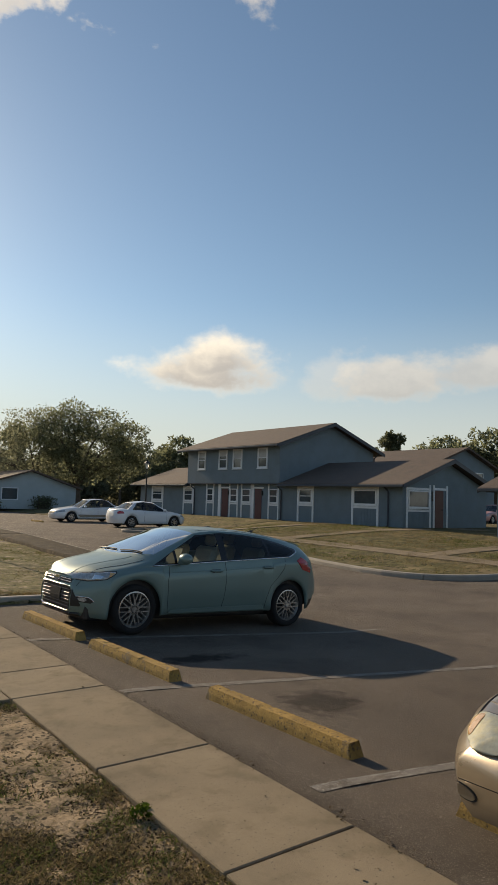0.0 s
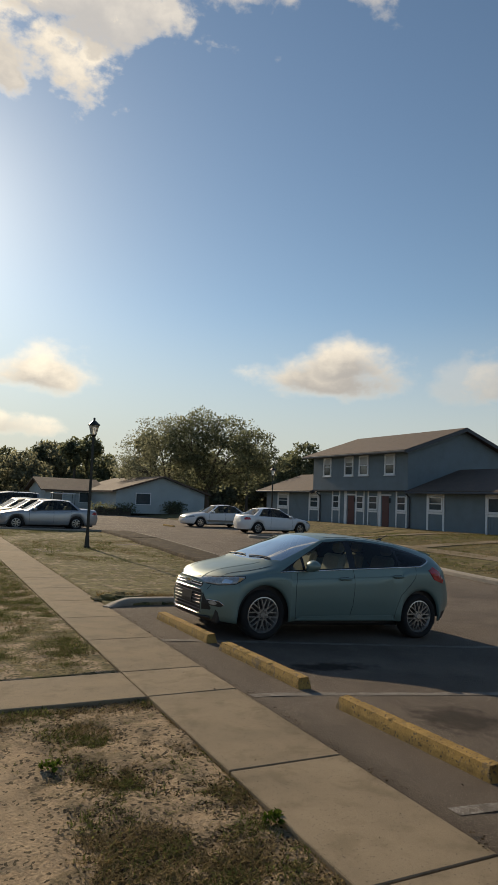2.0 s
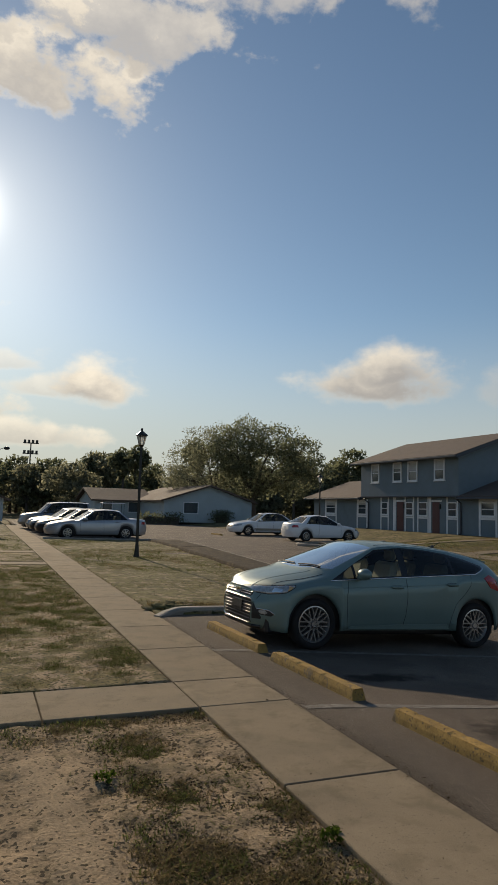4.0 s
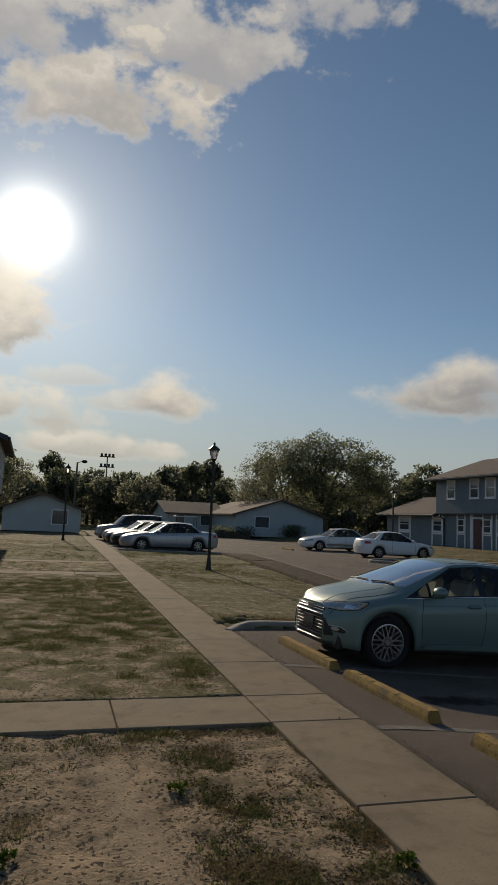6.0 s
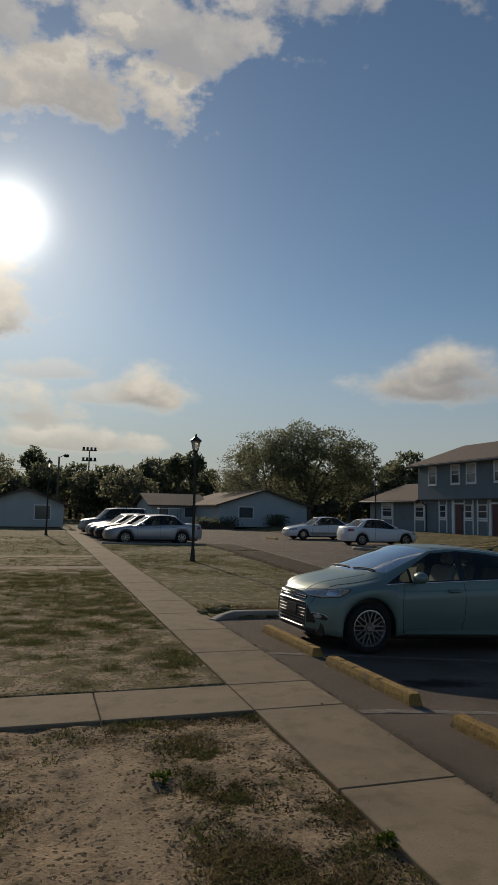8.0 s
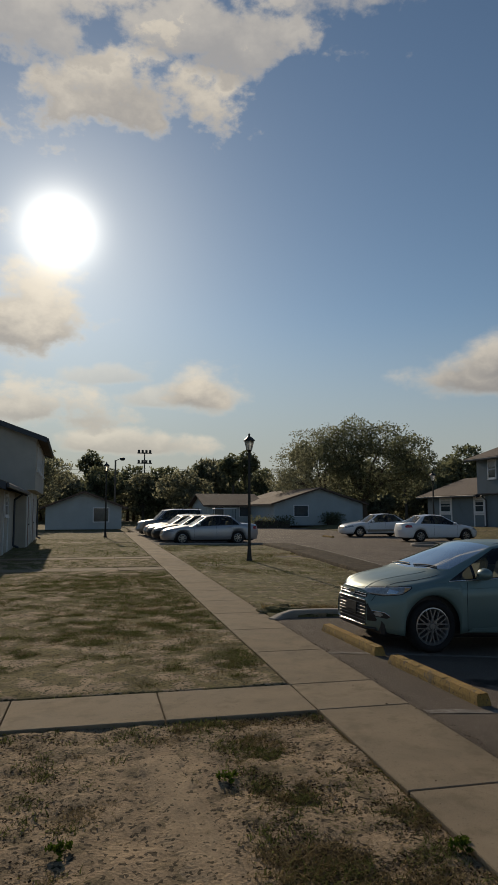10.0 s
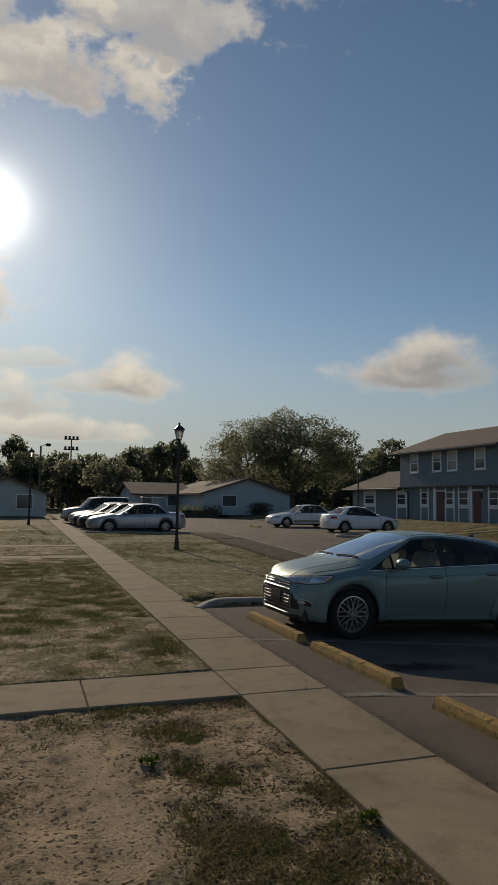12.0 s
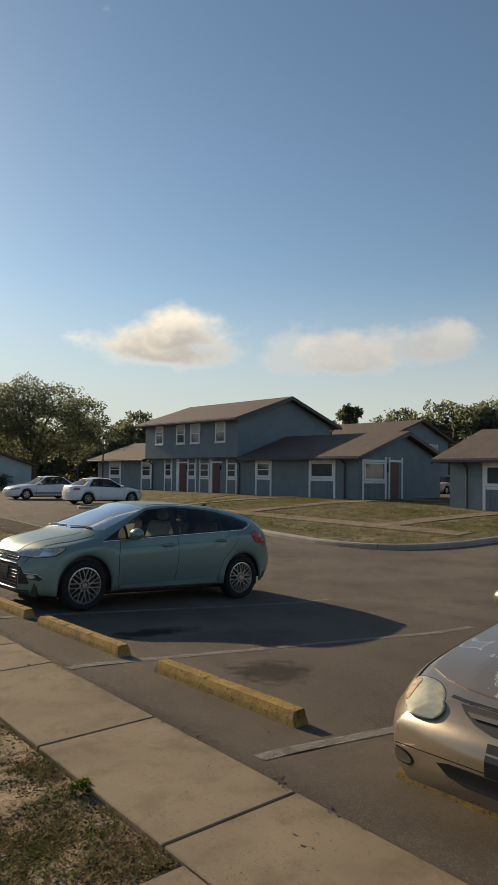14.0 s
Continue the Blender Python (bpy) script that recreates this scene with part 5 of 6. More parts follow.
        def cut(poly, axes, test):
            """Cuts the skin along a convex outline and returns the faces within it."""
            us, vs = [p[0] for p in poly], [p[1] for p in poly]
            other = 3 - axes[0] - axes[1]
            for a, b in zip(poly, poly[1:] + poly[:1]):
                no = [0.0, 0.0, 0.0]
                no[axes[0]], no[axes[1]] = b[1] - a[1], -(b[0] - a[0])
                co = [0.0, 0.0, 0.0]
                co[axes[0]], co[axes[1]] = a
                faces = [f for f in skin.faces if test(f) and min(us) - 0.05 < f.calc_center_median()[axes[0]] < max(us) + 0.05 and min(vs) - 0.08 < f.calc_center_median()[axes[1]] < max(vs) + 0.08]
                geom = list({e for f in faces for e in f.edges} | {v for f in faces for v in f.verts}) + faces
                bmesh.ops.bisect_plane(skin, geom=geom, dist=0.0004, plane_co=co, plane_no=no)
            return [f for f in skin.faces if test(f) and inside(poly, f.calc_center_median()[axes[0]], f.calc_center_median()[axes[1]])]

        def lift_out(faces):
            out, made = bmesh.new(), {}
            for f in faces:
                for v in f.verts:
                    if v not in made:
                        made[v] = out.verts.new(v.co)
                out.faces.new([made[v] for v in f.verts])
            bmesh.ops.delete(skin, geom=faces, context="FACES")
            return out

        for sgn in (-1, 1):
            on_side = lambda f: f.calc_center_median().y * sgn > 0.45
            for poly, kind in self.PANES:
                self.pane("side_window", lift_out(cut(poly, (0, 2), on_side)), M[kind])
            part("window_surround", lift_out(cut(self.DOORLIGHT, (0, 2), on_side)), M["gloss"], self.root, "gloss black window frame", smooth=True)
        above = lambda f: f.calc_center_median().z > 0.9
        self.pane("windscreen", lift_out(cut(self.SCREEN, (0, 1), above)), M["screen"])
        self.pane("rear_window", lift_out(cut(self.REAR, (0, 1), above)), M["tinted"])
        self.body = part("body", skin, s["paint"], self.root, smooth=True)
        bm = boxm((0.28, -s["W"] / 2 + 0.24, 0.16), (L - 0.25, s["W"] / 2 - 0.24, 0.56), 0.03)
        for h in s["hubs"]:
            box(bm, (h - s["arch"] - 0.05, -s["W"] / 2 + 0.10, s["tyre"]), (h + s["arch"] + 0.05, s["W"] / 2 - 0.10, s["tyre"] + s["arch"] - 0.01))
        part("underbody", bm, M["black"], self.root)

    def pane(self, name, bm, material):
        ob = part(name, bm, material, self.root, smooth=True)
        mid = Vector((self.s["L"] / 2, 0, 0.9))
        if sum(p.normal.dot(p.center - mid) * p.area for p in ob.data.polygons) < 0:
            ob.data.flip_normals()

    def cabin(self):
        """The skin already holds the cabin."""

    def strip(self, name, pts, material, radius=0.006, view="side", sign=-1, lift=0.003, parent=None, label=""):
        """A thin moulding or gap that follows the skin along a line."""
        dense = []
        for (a, b), (c, d) in zip(pts, pts[1:]):
            n = max(1, round(math.hypot(c - a, d - b) / 0.06))
            dense += [(a + (c - a) * i / n, b + (d - b) * i / n) for i in range(n)]
        dense.append(pts[-1])
        line = []
        for u, v in dense:
            o, w = {"side": ((u, 3 * sign, v), (0, -sign, 0)), "front": ((-3, u, v), (1, 0, 0)), "top": ((u, v, 4), (0, 0, -1))}[view]
            loc = self.spot(o, w)[0]
            if loc is not None:
                line.append(loc - Vector(w) * lift)
        bm = bmesh.new()
        for a, b in zip(line, line[1:]):
            tube(bm, a, b, radius, radius, 6, False)
        return part(name, bm, material, parent or self.root, label, smooth=True)


def hatchback():
    c = Hatch(dict(
        L=4.30, W=1.82, hubs=(0.87, 3.52), tyre=0.32, rim=0.228, arch=0.375, spokes=10, crossed=True, paint=M["teal"], a_base=1.08, c_base=4.0,
        shoulder=Hatch.BELT, sill=[(0, 0.21), (0.5, 0.20), (1.3, 0.235), (3.1, 0.245), (3.9, 0.25), (4.30, 0.30)],
        nose=[(0.18, 0.15), (0.28, 0.085), (0.42, 0.06), (0.56, 0.075), (0.66, 0.11), (0.78, 0.17)], tail=[(0.28, 0.06), (0.42, 0.0), (0.60, 0.0), (0.75, 0.05), (1.0, 0.08)]))
    for s in (-1, 1):
        hl = c.patch("headlight", [(0.105, 0.690), (0.16, 0.655), (0.30, 0.650), (0.46, 0.695), (0.58, 0.778), (0.585, 0.800), (0.47, 0.792), (0.22, 0.742)], M["black"], "side", s, 0.003, 0.025)
        c.patch("lamp_lens", [(0.125, 0.690), (0.17, 0.666), (0.30, 0.660), (0.455, 0.704), (0.565, 0.778), (0.57, 0.792), (0.47, 0.783), (0.23, 0.734)], M["lens"], "side", s, 0.010, 0.02, parent=hl)
        c.patch("lamp_reflector", [(0.33, 0.690), (0.40, 0.698), (0.43, 0.735), (0.36, 0.745)], M["chrome"], "side", s, 0.013, 0.02, parent=hl)
        c.patch("turn_lens", [(0.47, 0.722), (0.50, 0.735), (0.555, 0.780), (0.50, 0.782)], M["amber"], "side", s, 0.013, 0.02, parent=hl)
        c.patch("side_vent", [(s * 0.470, 0.545), (s * 0.50, 0.500), (s * 0.585, 0.360), (s * 0.575, 0.335), (s * 0.470, 0.330)], M["black"], "front", s, 0.006, 0.015)
        fl = c.patch("fog_lamp_housing", [(0.185, 0.435), (0.20, 0.395), (0.32, 0.385), (0.345, 0.415), (0.30, 0.455), (0.21, 0.460)], M["black"], "side", s, 0.005, 0.025)
        c.patch("fog_lamp", [(0.225, 0.405), (0.265, 0.400), (0.285, 0.425), (0.265, 0.450), (0.225, 0.452), (0.21, 0.43)], M["lens"], "side", s, 0.012, 0.015, parent=fl)
        c.strip("fog_lamp_trim", [(0.195, 0.462), (0.30, 0.458), (0.345, 0.418)], M["chrome"], 0.006, "side", s, 0.008, fl)
        c.patch("tail_light", [(3.50, 0.930), (3.56, 0.905), (3.74, 0.860), (3.84, 0.740), (3.90, 0.730), (3.96, 0.86), (3.86, 0.985), (3.72, 1.055), (3.66, 1.02), (3.56, 0.96)], M["red"], "side", s, 0.010, 0.025)
        c.patch("rear_bumper_insert", [(3.86, 0.27), (4.24, 0.30), (4.24, 0.40), (4.00, 0.385)], M["black"], "side", s, 0.006, 0.03)
        c.strip("belt_trim", [(1.08, 0.874), (2.30, 0.960), (3.49, 1.043), (3.62, 1.085), (3.705, 1.128), (3.70, 1.160)], M["chrome"], 0.0075, "side", s, 0.002, label="chrome window line")
        c.patch("sill_moulding", [(1.36, 0.262), (3.04, 0.270), (3.00, 0.335), (2.2, 0.325), (1.42, 0.300)], M["teal"], "side", s, 0.012, 0.06)
        for line in ([(1.34, 0.872), (1.315, 0.70), (1.33, 0.45), (1.36, 0.27)], [(2.265, 0.95), (2.28, 0.70), (2.27, 0.45), (2.25, 0.28)], [(3.40, 1.03), (3.37, 0.88), (3.27, 0.76), (3.12, 0.62), (3.06, 0.45), (3.04, 0.28)], [(1.36, 0.275), (3.04, 0.285)]):
            c.strip("door_gap", line, M["black"], 0.0035, "side", s, 0.0)
        c.strip("crease", [(1.00, 0.775), (1.5, 0.800), (2.6, 0.860), (3.5, 0.925)], M["teal"], 0.006, "side", s, -0.003)
        for x, z in ((2.10, 0.826), (3.05, 0.886)):
            # flat black patch in place of the shade in the handle's hollow
            c.patch("handle_recess", [(x - 0.075, z - 0.028), (x + 0.075, z - 0.024), (x + 0.075, z + 0.022), (x - 0.075, z + 0.018)], M["black"], "side", s, 0.001, 0.03)
            c.handle(x, z, s, M["teal"])
        c.mirror(1.50, 0.955, s, M["teal"])
        c.strip("bonnet_gap", [(0.16, s * 0.47), (0.35, s * 0.60), (0.70, s * 0.705), (1.02, s * 0.735)], M["black"], 0.0035, "top", s, 0.0)
        c.strip("bonnet_crease", [(0.20, s * 0.30), (0.50, s * 0.42), (0.95, s * 0.52)], M["teal"], 0.010, "top", s, -0.006)
        c.strip("roof_moulding", [(1.95, s * 0.50), (2.6, s * 0.495), (3.5, s * 0.475), (3.85, s * 0.46)], M["black"], 0.006, "top", s, -0.002)
    ug = c.patch("upper_grille", [(-0.44, 0.655), (-0.38, 0.598), (0.38, 0.598), (0.44, 0.655), (0.40, 0.664), (-0.40, 0.664)], M["black"], "front", -1, 0.004, 0.03)
    for z in (0.652, 0.622):
        c.strip("chrome_bar", [(-0.41, z), (0.41, z)], M["chrome"], 0.008, "front", -1, 0.008, ug)
    gr = c.patch("lower_grille", [(-0.42, 0.570), (0.42, 0.570), (0.455, 0.50), (0.40, 0.270), (-0.40, 0.270), (-0.455, 0.50)], M["black"], "front", -1, 0.004, 0.03)
    for i in range(6):
        z = 0.315 + 0.042 * i
        c.strip("grille_bar", [(-0.42, z), (0.42, z)], M["barsteel"], 0.005, "front", -1, 0.004, gr)
    c.strip("grille_trim", [(-0.42, 0.572), (0.42, 0.572)], M["chrome"], 0.008, "front", -1, 0.006, gr)
    c.strip("grille_trim", [(-0.44, 0.285), (-0.36, 0.262), (0.36, 0.262), (0.44, 0.285)], M["chrome"], 0.010, "front", -1, 0.012, gr)
    c.patch("plate_bracket", [(-0.16, 0.37), (0.16, 0.37), (0.16, 0.52), (-0.16, 0.52)], M["black"], "front", -1, 0.016, 0.06)
    c.patch("badge", [(0.085 * math.cos(math.tau * i / 14), 0.640 + 0.036 * math.sin(math.tau * i / 14)) for i in range(14)], M["chrome"], "front", -1, 0.022, 0.03)
    c.strip("lower_lip", [(-0.55, 0.235), (0.0, 0.225), (0.55, 0.235)], M["black"], 0.022, "front", -1, 0.004)
    bm = bmesh.new()
    tube(bm, (3.38, 0, 1.355), (3.42, 0, 1.395), 0.05, 0.018, 10)
    tube(bm, (3.42, 0, 1.390), (3.55, 0, 1.465), 0.006, 0.004, 6)
    part("antenna", bm, M["black"], c.root)
    part("spoiler", prism(bmesh.new(), [(3.78, 1.282), (3.92, 1.272), (4.08, 1.238), (4.085, 1.222), (3.92, 1.235), (3.80, 1.240)], -0.535, 0.535, lambda u, v, w: (u - 0.10 * (abs(w) / 0.535) ** 2, w, v - 0.018 * (abs(w) / 0.535) ** 2)), M["teal"], c.root)
    for y0, y1 in ((-0.58, -0.12), (0.02, 0.55)):
        c.strip("wiper", [(1.00 + 0.12 * abs(y0), y0), (0.985 + 0.05 * abs(y1), y1)], M["black"], 0.009, "top", -1, 0.014)
    c.place(3.49, 8.49, -0.026, 0, 2.88)
    return tagged(c.root, "pale teal five-door hatchback with spoked alloy wheels", "car")


hatchback()


def rounded(outline):
    """The outline with its corners cut twice."""
    for _ in range(2):
        nxt = outline[1:] + outline[:1]
        outline = [(p[0] + (q[0] - p[0]) * k, p[1] + (q[1] - p[1]) * k) for p, q in zip(outline, nxt) for k in (0.25, 0.75)]
    return outline


def worn_compact():
    c = Car(dict(
        L=4.4, W=1.64, hubs=(0.86, 3.4), tyre=0.29, rim=0.20, arch=0.35, spokes=7, paint=M["champagne"],
        bumper=0.53, nose_len=0.60, nose_taper=0.28, tail_len=0.6, tail_taper=0.2,
        top=[(0, 0.63), (0.10, 0.675), (0.4, 0.735), (0.9, 0.835), (1.3, 0.90), (1.6, 0.89), (3.6, 0.95), (4.0, 0.96), (4.4, 0.88)],
        shoulder=[(0, 0.56), (0.3, 0.625), (0.8, 0.715), (1.3, 0.80), (3.0, 0.87), (4.0, 0.9), (4.4, 0.82)],
        stations=130, sill=[(0, 0.235), (0.10, 0.265), (0.3, 0.29), (0.5, 0.24), (1.3, 0.2), (4.0, 0.22), (4.4, 0.28)],
        nose=[(0.22, 0.03), (0.27, 0.005), (0.36, 0.015), (0.42, 0.0), (0.50, 0.0), (0.545, 0.05), (0.63, 0.12), (0.68, 0.17), (0.75, 0.24)], tail=[(0.3, 0.05), (0.5, 0.0), (0.8, 0.08)],
        cowl=1.25, deck=3.55, a_base=1.35, c_base=3.75, bow_f=0.22, bow_r=0.15,
        roof=[(2.05, 1.30), (2.4, 1.36), (2.9, 1.36), (3.3, 1.28)], roof_half=0.55, windows=[(0.06, 0.47, "tinted"), (0.52, 0.90, "tinted")]))
    for s in (-1, 1):
        shape = rounded([(0.390, 0.595), (0.420, 0.548), (0.50, 0.535), (0.62, 0.548), (0.710, 0.572), (0.730, 0.612), (0.705, 0.648), (0.60, 0.668), (0.50, 0.660), (0.42, 0.630)])
        hl = c.patch("headlight", [(s * (0.558 + (u - 0.558) * 1.02), 0.610 + (z - 0.610) * 1.03) for u, z in shape], M["black"], "front", s, 0.002, 0.012)
        c.patch("lamp_lens", [(s * u, z) for u, z in shape], M["oldlens"], "front", s, 0.012, 0.010, "hazed yellowed headlight lens", hl)
        c.patch("turn_lens", [(s * u, z) for u, z in rounded([(0.645, 0.560), (0.705, 0.578), (0.722, 0.612), (0.695, 0.642), (0.635, 0.658), (0.640, 0.61)])], M["amber"], "front", s, 0.015, 0.010, "faded amber turn signal lens", hl)
        Hatch.strip(c, "bonnet_gap", [(0.20, s * 0.685), (0.42, s * 0.715), (0.8, s * 0.722), (1.25, s * 0.70)], M["black"], 0.007, "top", s, 0.0)
        fh = c.patch("fog_lamp_housing", [(s * u, z) for u, z in rounded([(0.65, 0.388), (0.55, 0.370), (0.51, 0.335), (0.525, 0.305), (0.59, 0.305), (0.64, 0.33)])], M["black"], "front", s, 0.003, 0.015)
        c.patch("fog_lamp", [(s * u, z) for u, z in rounded([(0.638, 0.378), (0.555, 0.362), (0.522, 0.335), (0.533, 0.313), (0.587, 0.313), (0.630, 0.333)])], M["champagne"], "front", s, 0.010, 0.015, parent=fh)
        c.mirror(1.78, 0.88, s, M["champagne"])
        c.seam([(1.55, 0.86), (1.5, 0.6), (1.55, 0.25)], sign=s)
        c.patch("side_marker", [(0.55, 0.44), (0.70, 0.44), (0.70, 0.48), (0.55, 0.48)], M["oldlens"], "side", s, 0.006)
    c.patch("bonnet", [(0.235, -0.36), (0.30, -0.52), (0.42, -0.695), (0.8, -0.705), (1.24, -0.68), (1.24, 0.68), (0.8, 0.705), (0.42, 0.695), (0.30, 0.52), (0.235, 0.36), (0.205, 0.15), (0.205, -0.15)], M["peeled"], "top", -1, 0.006, 0.04, "bonnet with peeling clear coat")
    c.patch("hood_gap", [(-0.405, 0.637), (0.405, 0.637), (0.405, 0.645), (-0.405, 0.645)], M["black"], "front", -1, 0.002, 0.03)
    c.patch("grille", [(-0.14, 0.55), (0.14, 0.55), (0.23, 0.57), (0.29, 0.60), (0.33, 0.632), (-0.33, 0.632), (-0.29, 0.60), (-0.23, 0.57)], M["black"], "front", -1, 0.004, 0.02)
    c.patch("grille_bar", [(-0.25, 0.596), (0.25, 0.596), (0.28, 0.612), (-0.28, 0.612)], M["champagne"], "front", -1, 0.016, 0.03)
    c.patch("lower_intake", [(-0.39, 0.365), (-0.33, 0.32), (-0.24, 0.30), (0.24, 0.30), (0.33, 0.32), (0.39, 0.365), (0.33, 0.378), (-0.33, 0.378)], M["black"], "front", -1, 0.004, 0.02)
    # the shaded band under the bumper's crease, laid on as a black strip
    c.patch("bumper_groove", [(-0.62, 0.392), (0.62, 0.392), (0.62, 0.397), (-0.62, 0.397)], M["black"], "front", -1, 0.001, 0.04)
    c.patch("plate_bracket", [(-0.14, 0.385), (0.14, 0.385), (0.14, 0.52), (-0.14, 0.52)], M["black"], "front", -1, 0.012, 0.06)
    c.place(2.97, 1.32, -0.03, 0, 1.6)
    return tagged(c.root, "worn champagne compact saloon with peeling clear coat", "car")


worn_compact()


def plain_car(kind, paint_name, x, y, rz, label, lower=None):
    base = dict(stations=56, W=1.80, nose_len=0.8, nose_taper=0.45, tail_len=0.7, tail_taper=0.35, tyre=0.31, rim=0.205, arch=0.37, spokes=7, paint=M[paint_name],
                nose=[(0.2, 0.08), (0.45, 0.0), (0.7, 0.1)], tail=[(0.3, 0.05), (0.6, 0.0), (0.9, 0.08)], sill=[(0, 0.22), (9, 0.25)])
    if kind == "sedan":
        base.update(L=4.95, hubs=(0.98, 3.82), top=[(0, 0.68), (0.3, 0.80), (1.2, 0.95), (1.7, 0.96), (3.9, 1.02), (4.3, 1.05), (4.95, 0.98)],
                    shoulder=[(0, 0.62), (0.4, 0.74), (1.3, 0.88), (3.6, 0.96), (4.95, 0.92)], cowl=1.35, deck=3.95, a_base=1.45, c_base=4.1,
                    roof=[(2.25, 1.36), (2.7, 1.42), (3.2, 1.41), (3.55, 1.34)], roof_half=0.58, windows=[(0.06, 0.50, "tinted"), (0.54, 0.93, "tinted")])
    elif kind == "coupe":
        base.update(L=4.45, hubs=(0.92, 3.62), top=[(0, 0.66), (0.3, 0.77), (1.1, 0.93), (1.5, 0.95), (3.6, 1.02), (4.0, 1.04), (4.45, 0.98)],
                    shoulder=[(0, 0.62), (0.4, 0.72), (1.2, 0.87), (3.2, 0.96), (4.45, 0.93)], cowl=1.2, deck=3.75, a_base=1.3, c_base=3.95,
                    roof=[(2.1, 1.33), (2.5, 1.39), (2.9, 1.40), (3.35, 1.33)], roof_half=0.56, windows=[(0.06, 0.55, "tinted"), (0.59, 0.88, "tinted")])
    elif kind == "suv":
        base.update(L=4.6, W=1.85, hubs=(0.9, 3.6), tyre=0.36, rim=0.22, arch=0.42, top=[(0, 0.90), (0.3, 1.0), (1.1, 1.12), (1.5, 1.12), (4.3, 1.16), (4.6, 1.1)],
                    shoulder=[(0, 0.82), (0.4, 0.93), (1.2, 1.05), (4.6, 1.08)], sill=[(0, 0.32), (9, 0.34)], cowl=1.1, deck=4.3, a_base=1.2, c_base=4.42,
                    roof=[(1.85, 1.66), (2.5, 1.74), (3.8, 1.74), (4.3, 1.70)], roof_half=0.64, windows=[(0.06, 0.34, "tinted"), (0.38, 0.66, "tinted"), (0.70, 0.95, "tinted")])
    c = Car(base)
    s_ = base
    zf, zr = along(s_["shoulder"], 0.2), along(s_["shoulder"], s_["L"])
    for s in (-1, 1):
        c.patch("headlight", [(0.10, zf - 0.10), (0.55, zf - 0.03), (0.50, zf + 0.06), (0.12, zf + 0.0)], M["lens"], "side", s, 0.006, 0.05)
        c.patch("tail_light", [(s_["L"] - 0.36, zr - 0.16), (s_["L"] - 0.02, zr - 0.18), (s_["L"] - 0.02, zr - 0.02), (s_["L"] - 0.32, zr - 0.04)], M["red"], "side", s, 0.006, 0.05)
        for x0 in ([1.55, 2.7, 3.55] if kind != "coupe" else [1.45, 2.85]):
            c.seam([(x0, along(s_["shoulder"], x0) - 0.02), (x0 + 0.02, 0.34)], 0.012, s)
        for x0 in ([2.45, 3.35] if kind != "coupe" else [2.6]):
            c.handle(x0, along(s_["shoulder"], x0) - 0.10, s, M["black"] if kind == "suv" else M[paint_name])
        c.mirror(s_["a_base"] + 0.35, along(s_["shoulder"], 1.6) + 0.05, s, M[paint_name])
        if lower:
            c.patch("lower_band", [(1.38, 0.27), (s_["hubs"][1] - 0.42, 0.27), (s_["hubs"][1] - 0.42, 0.47), (1.38, 0.47)], M[lower], "side", s, 0.006, 0.1, "tan lower side panel")
    c.patch("grille", [(-0.4, zf - 0.16), (0.4, zf - 0.16), (0.4, zf - 0.03), (-0.4, zf - 0.03)], M["black"], "front", -1, 0.005, 0.06)
    c.patch("plate_panel", [(-0.26, zr - 0.30), (0.26, zr - 0.30), (0.26, zr - 0.14), (-0.26, zr - 0.14)], M["far_white"], "rear", -1, 0.005, 0.08)
    if kind == "suv":
        for s in (-1, 1):
            bm = bmesh.new()
            tube(bm, (2.0, s * 0.55, 1.80), (4.1, s * 0.55, 1.80), 0.018, seg=6)
            for q in (2.0, 3.0, 4.1):
                tube(bm, (q, s * 0.55, 1.72), (q, s * 0.55, 1.80), 0.015, seg=6)
            part("roof_rail", bm, M["metal"], c.root)
    z = min(ground_z(x, y), ground_z(x + 3 * math.cos(radians(rz)), y)) - 0.01
    c.place(x, y, z, rz)
    return tagged(c.root, label, "car")


NX = 4.43
plain_car("sedan", "silverblue", NX, 34.1, 0, "silver four-door saloon parked beside the footpath")
plain_car("sedan", "blackcar", NX - 0.1, 37.0, 0, "black saloon parked in the row of cars")
plain_car("coupe", "blackcar", NX - 0.1, 39.8, 0, "black two-door coupe parked in the row")
plain_car("sedan", "greycar", NX, 42.4, 0, "grey saloon parked in the row of cars")
plain_car("suv", "greycar", NX - 0.2, 45.2, 0, "grey sport utility car with roof rails")
plain_car("coupe", "whitecar", 21.5, 32.9, 180, "white two-door coupe parked by the rounded kerb")
plain_car("sedan", "whitecar", 16.6, 39.9, 0, "white saloon with tan lower panels on the road", "goldtrim")
plain_car("sedan", "pinkcar", 43.96, 27.9, 0, "faded red car parked behind the houses")


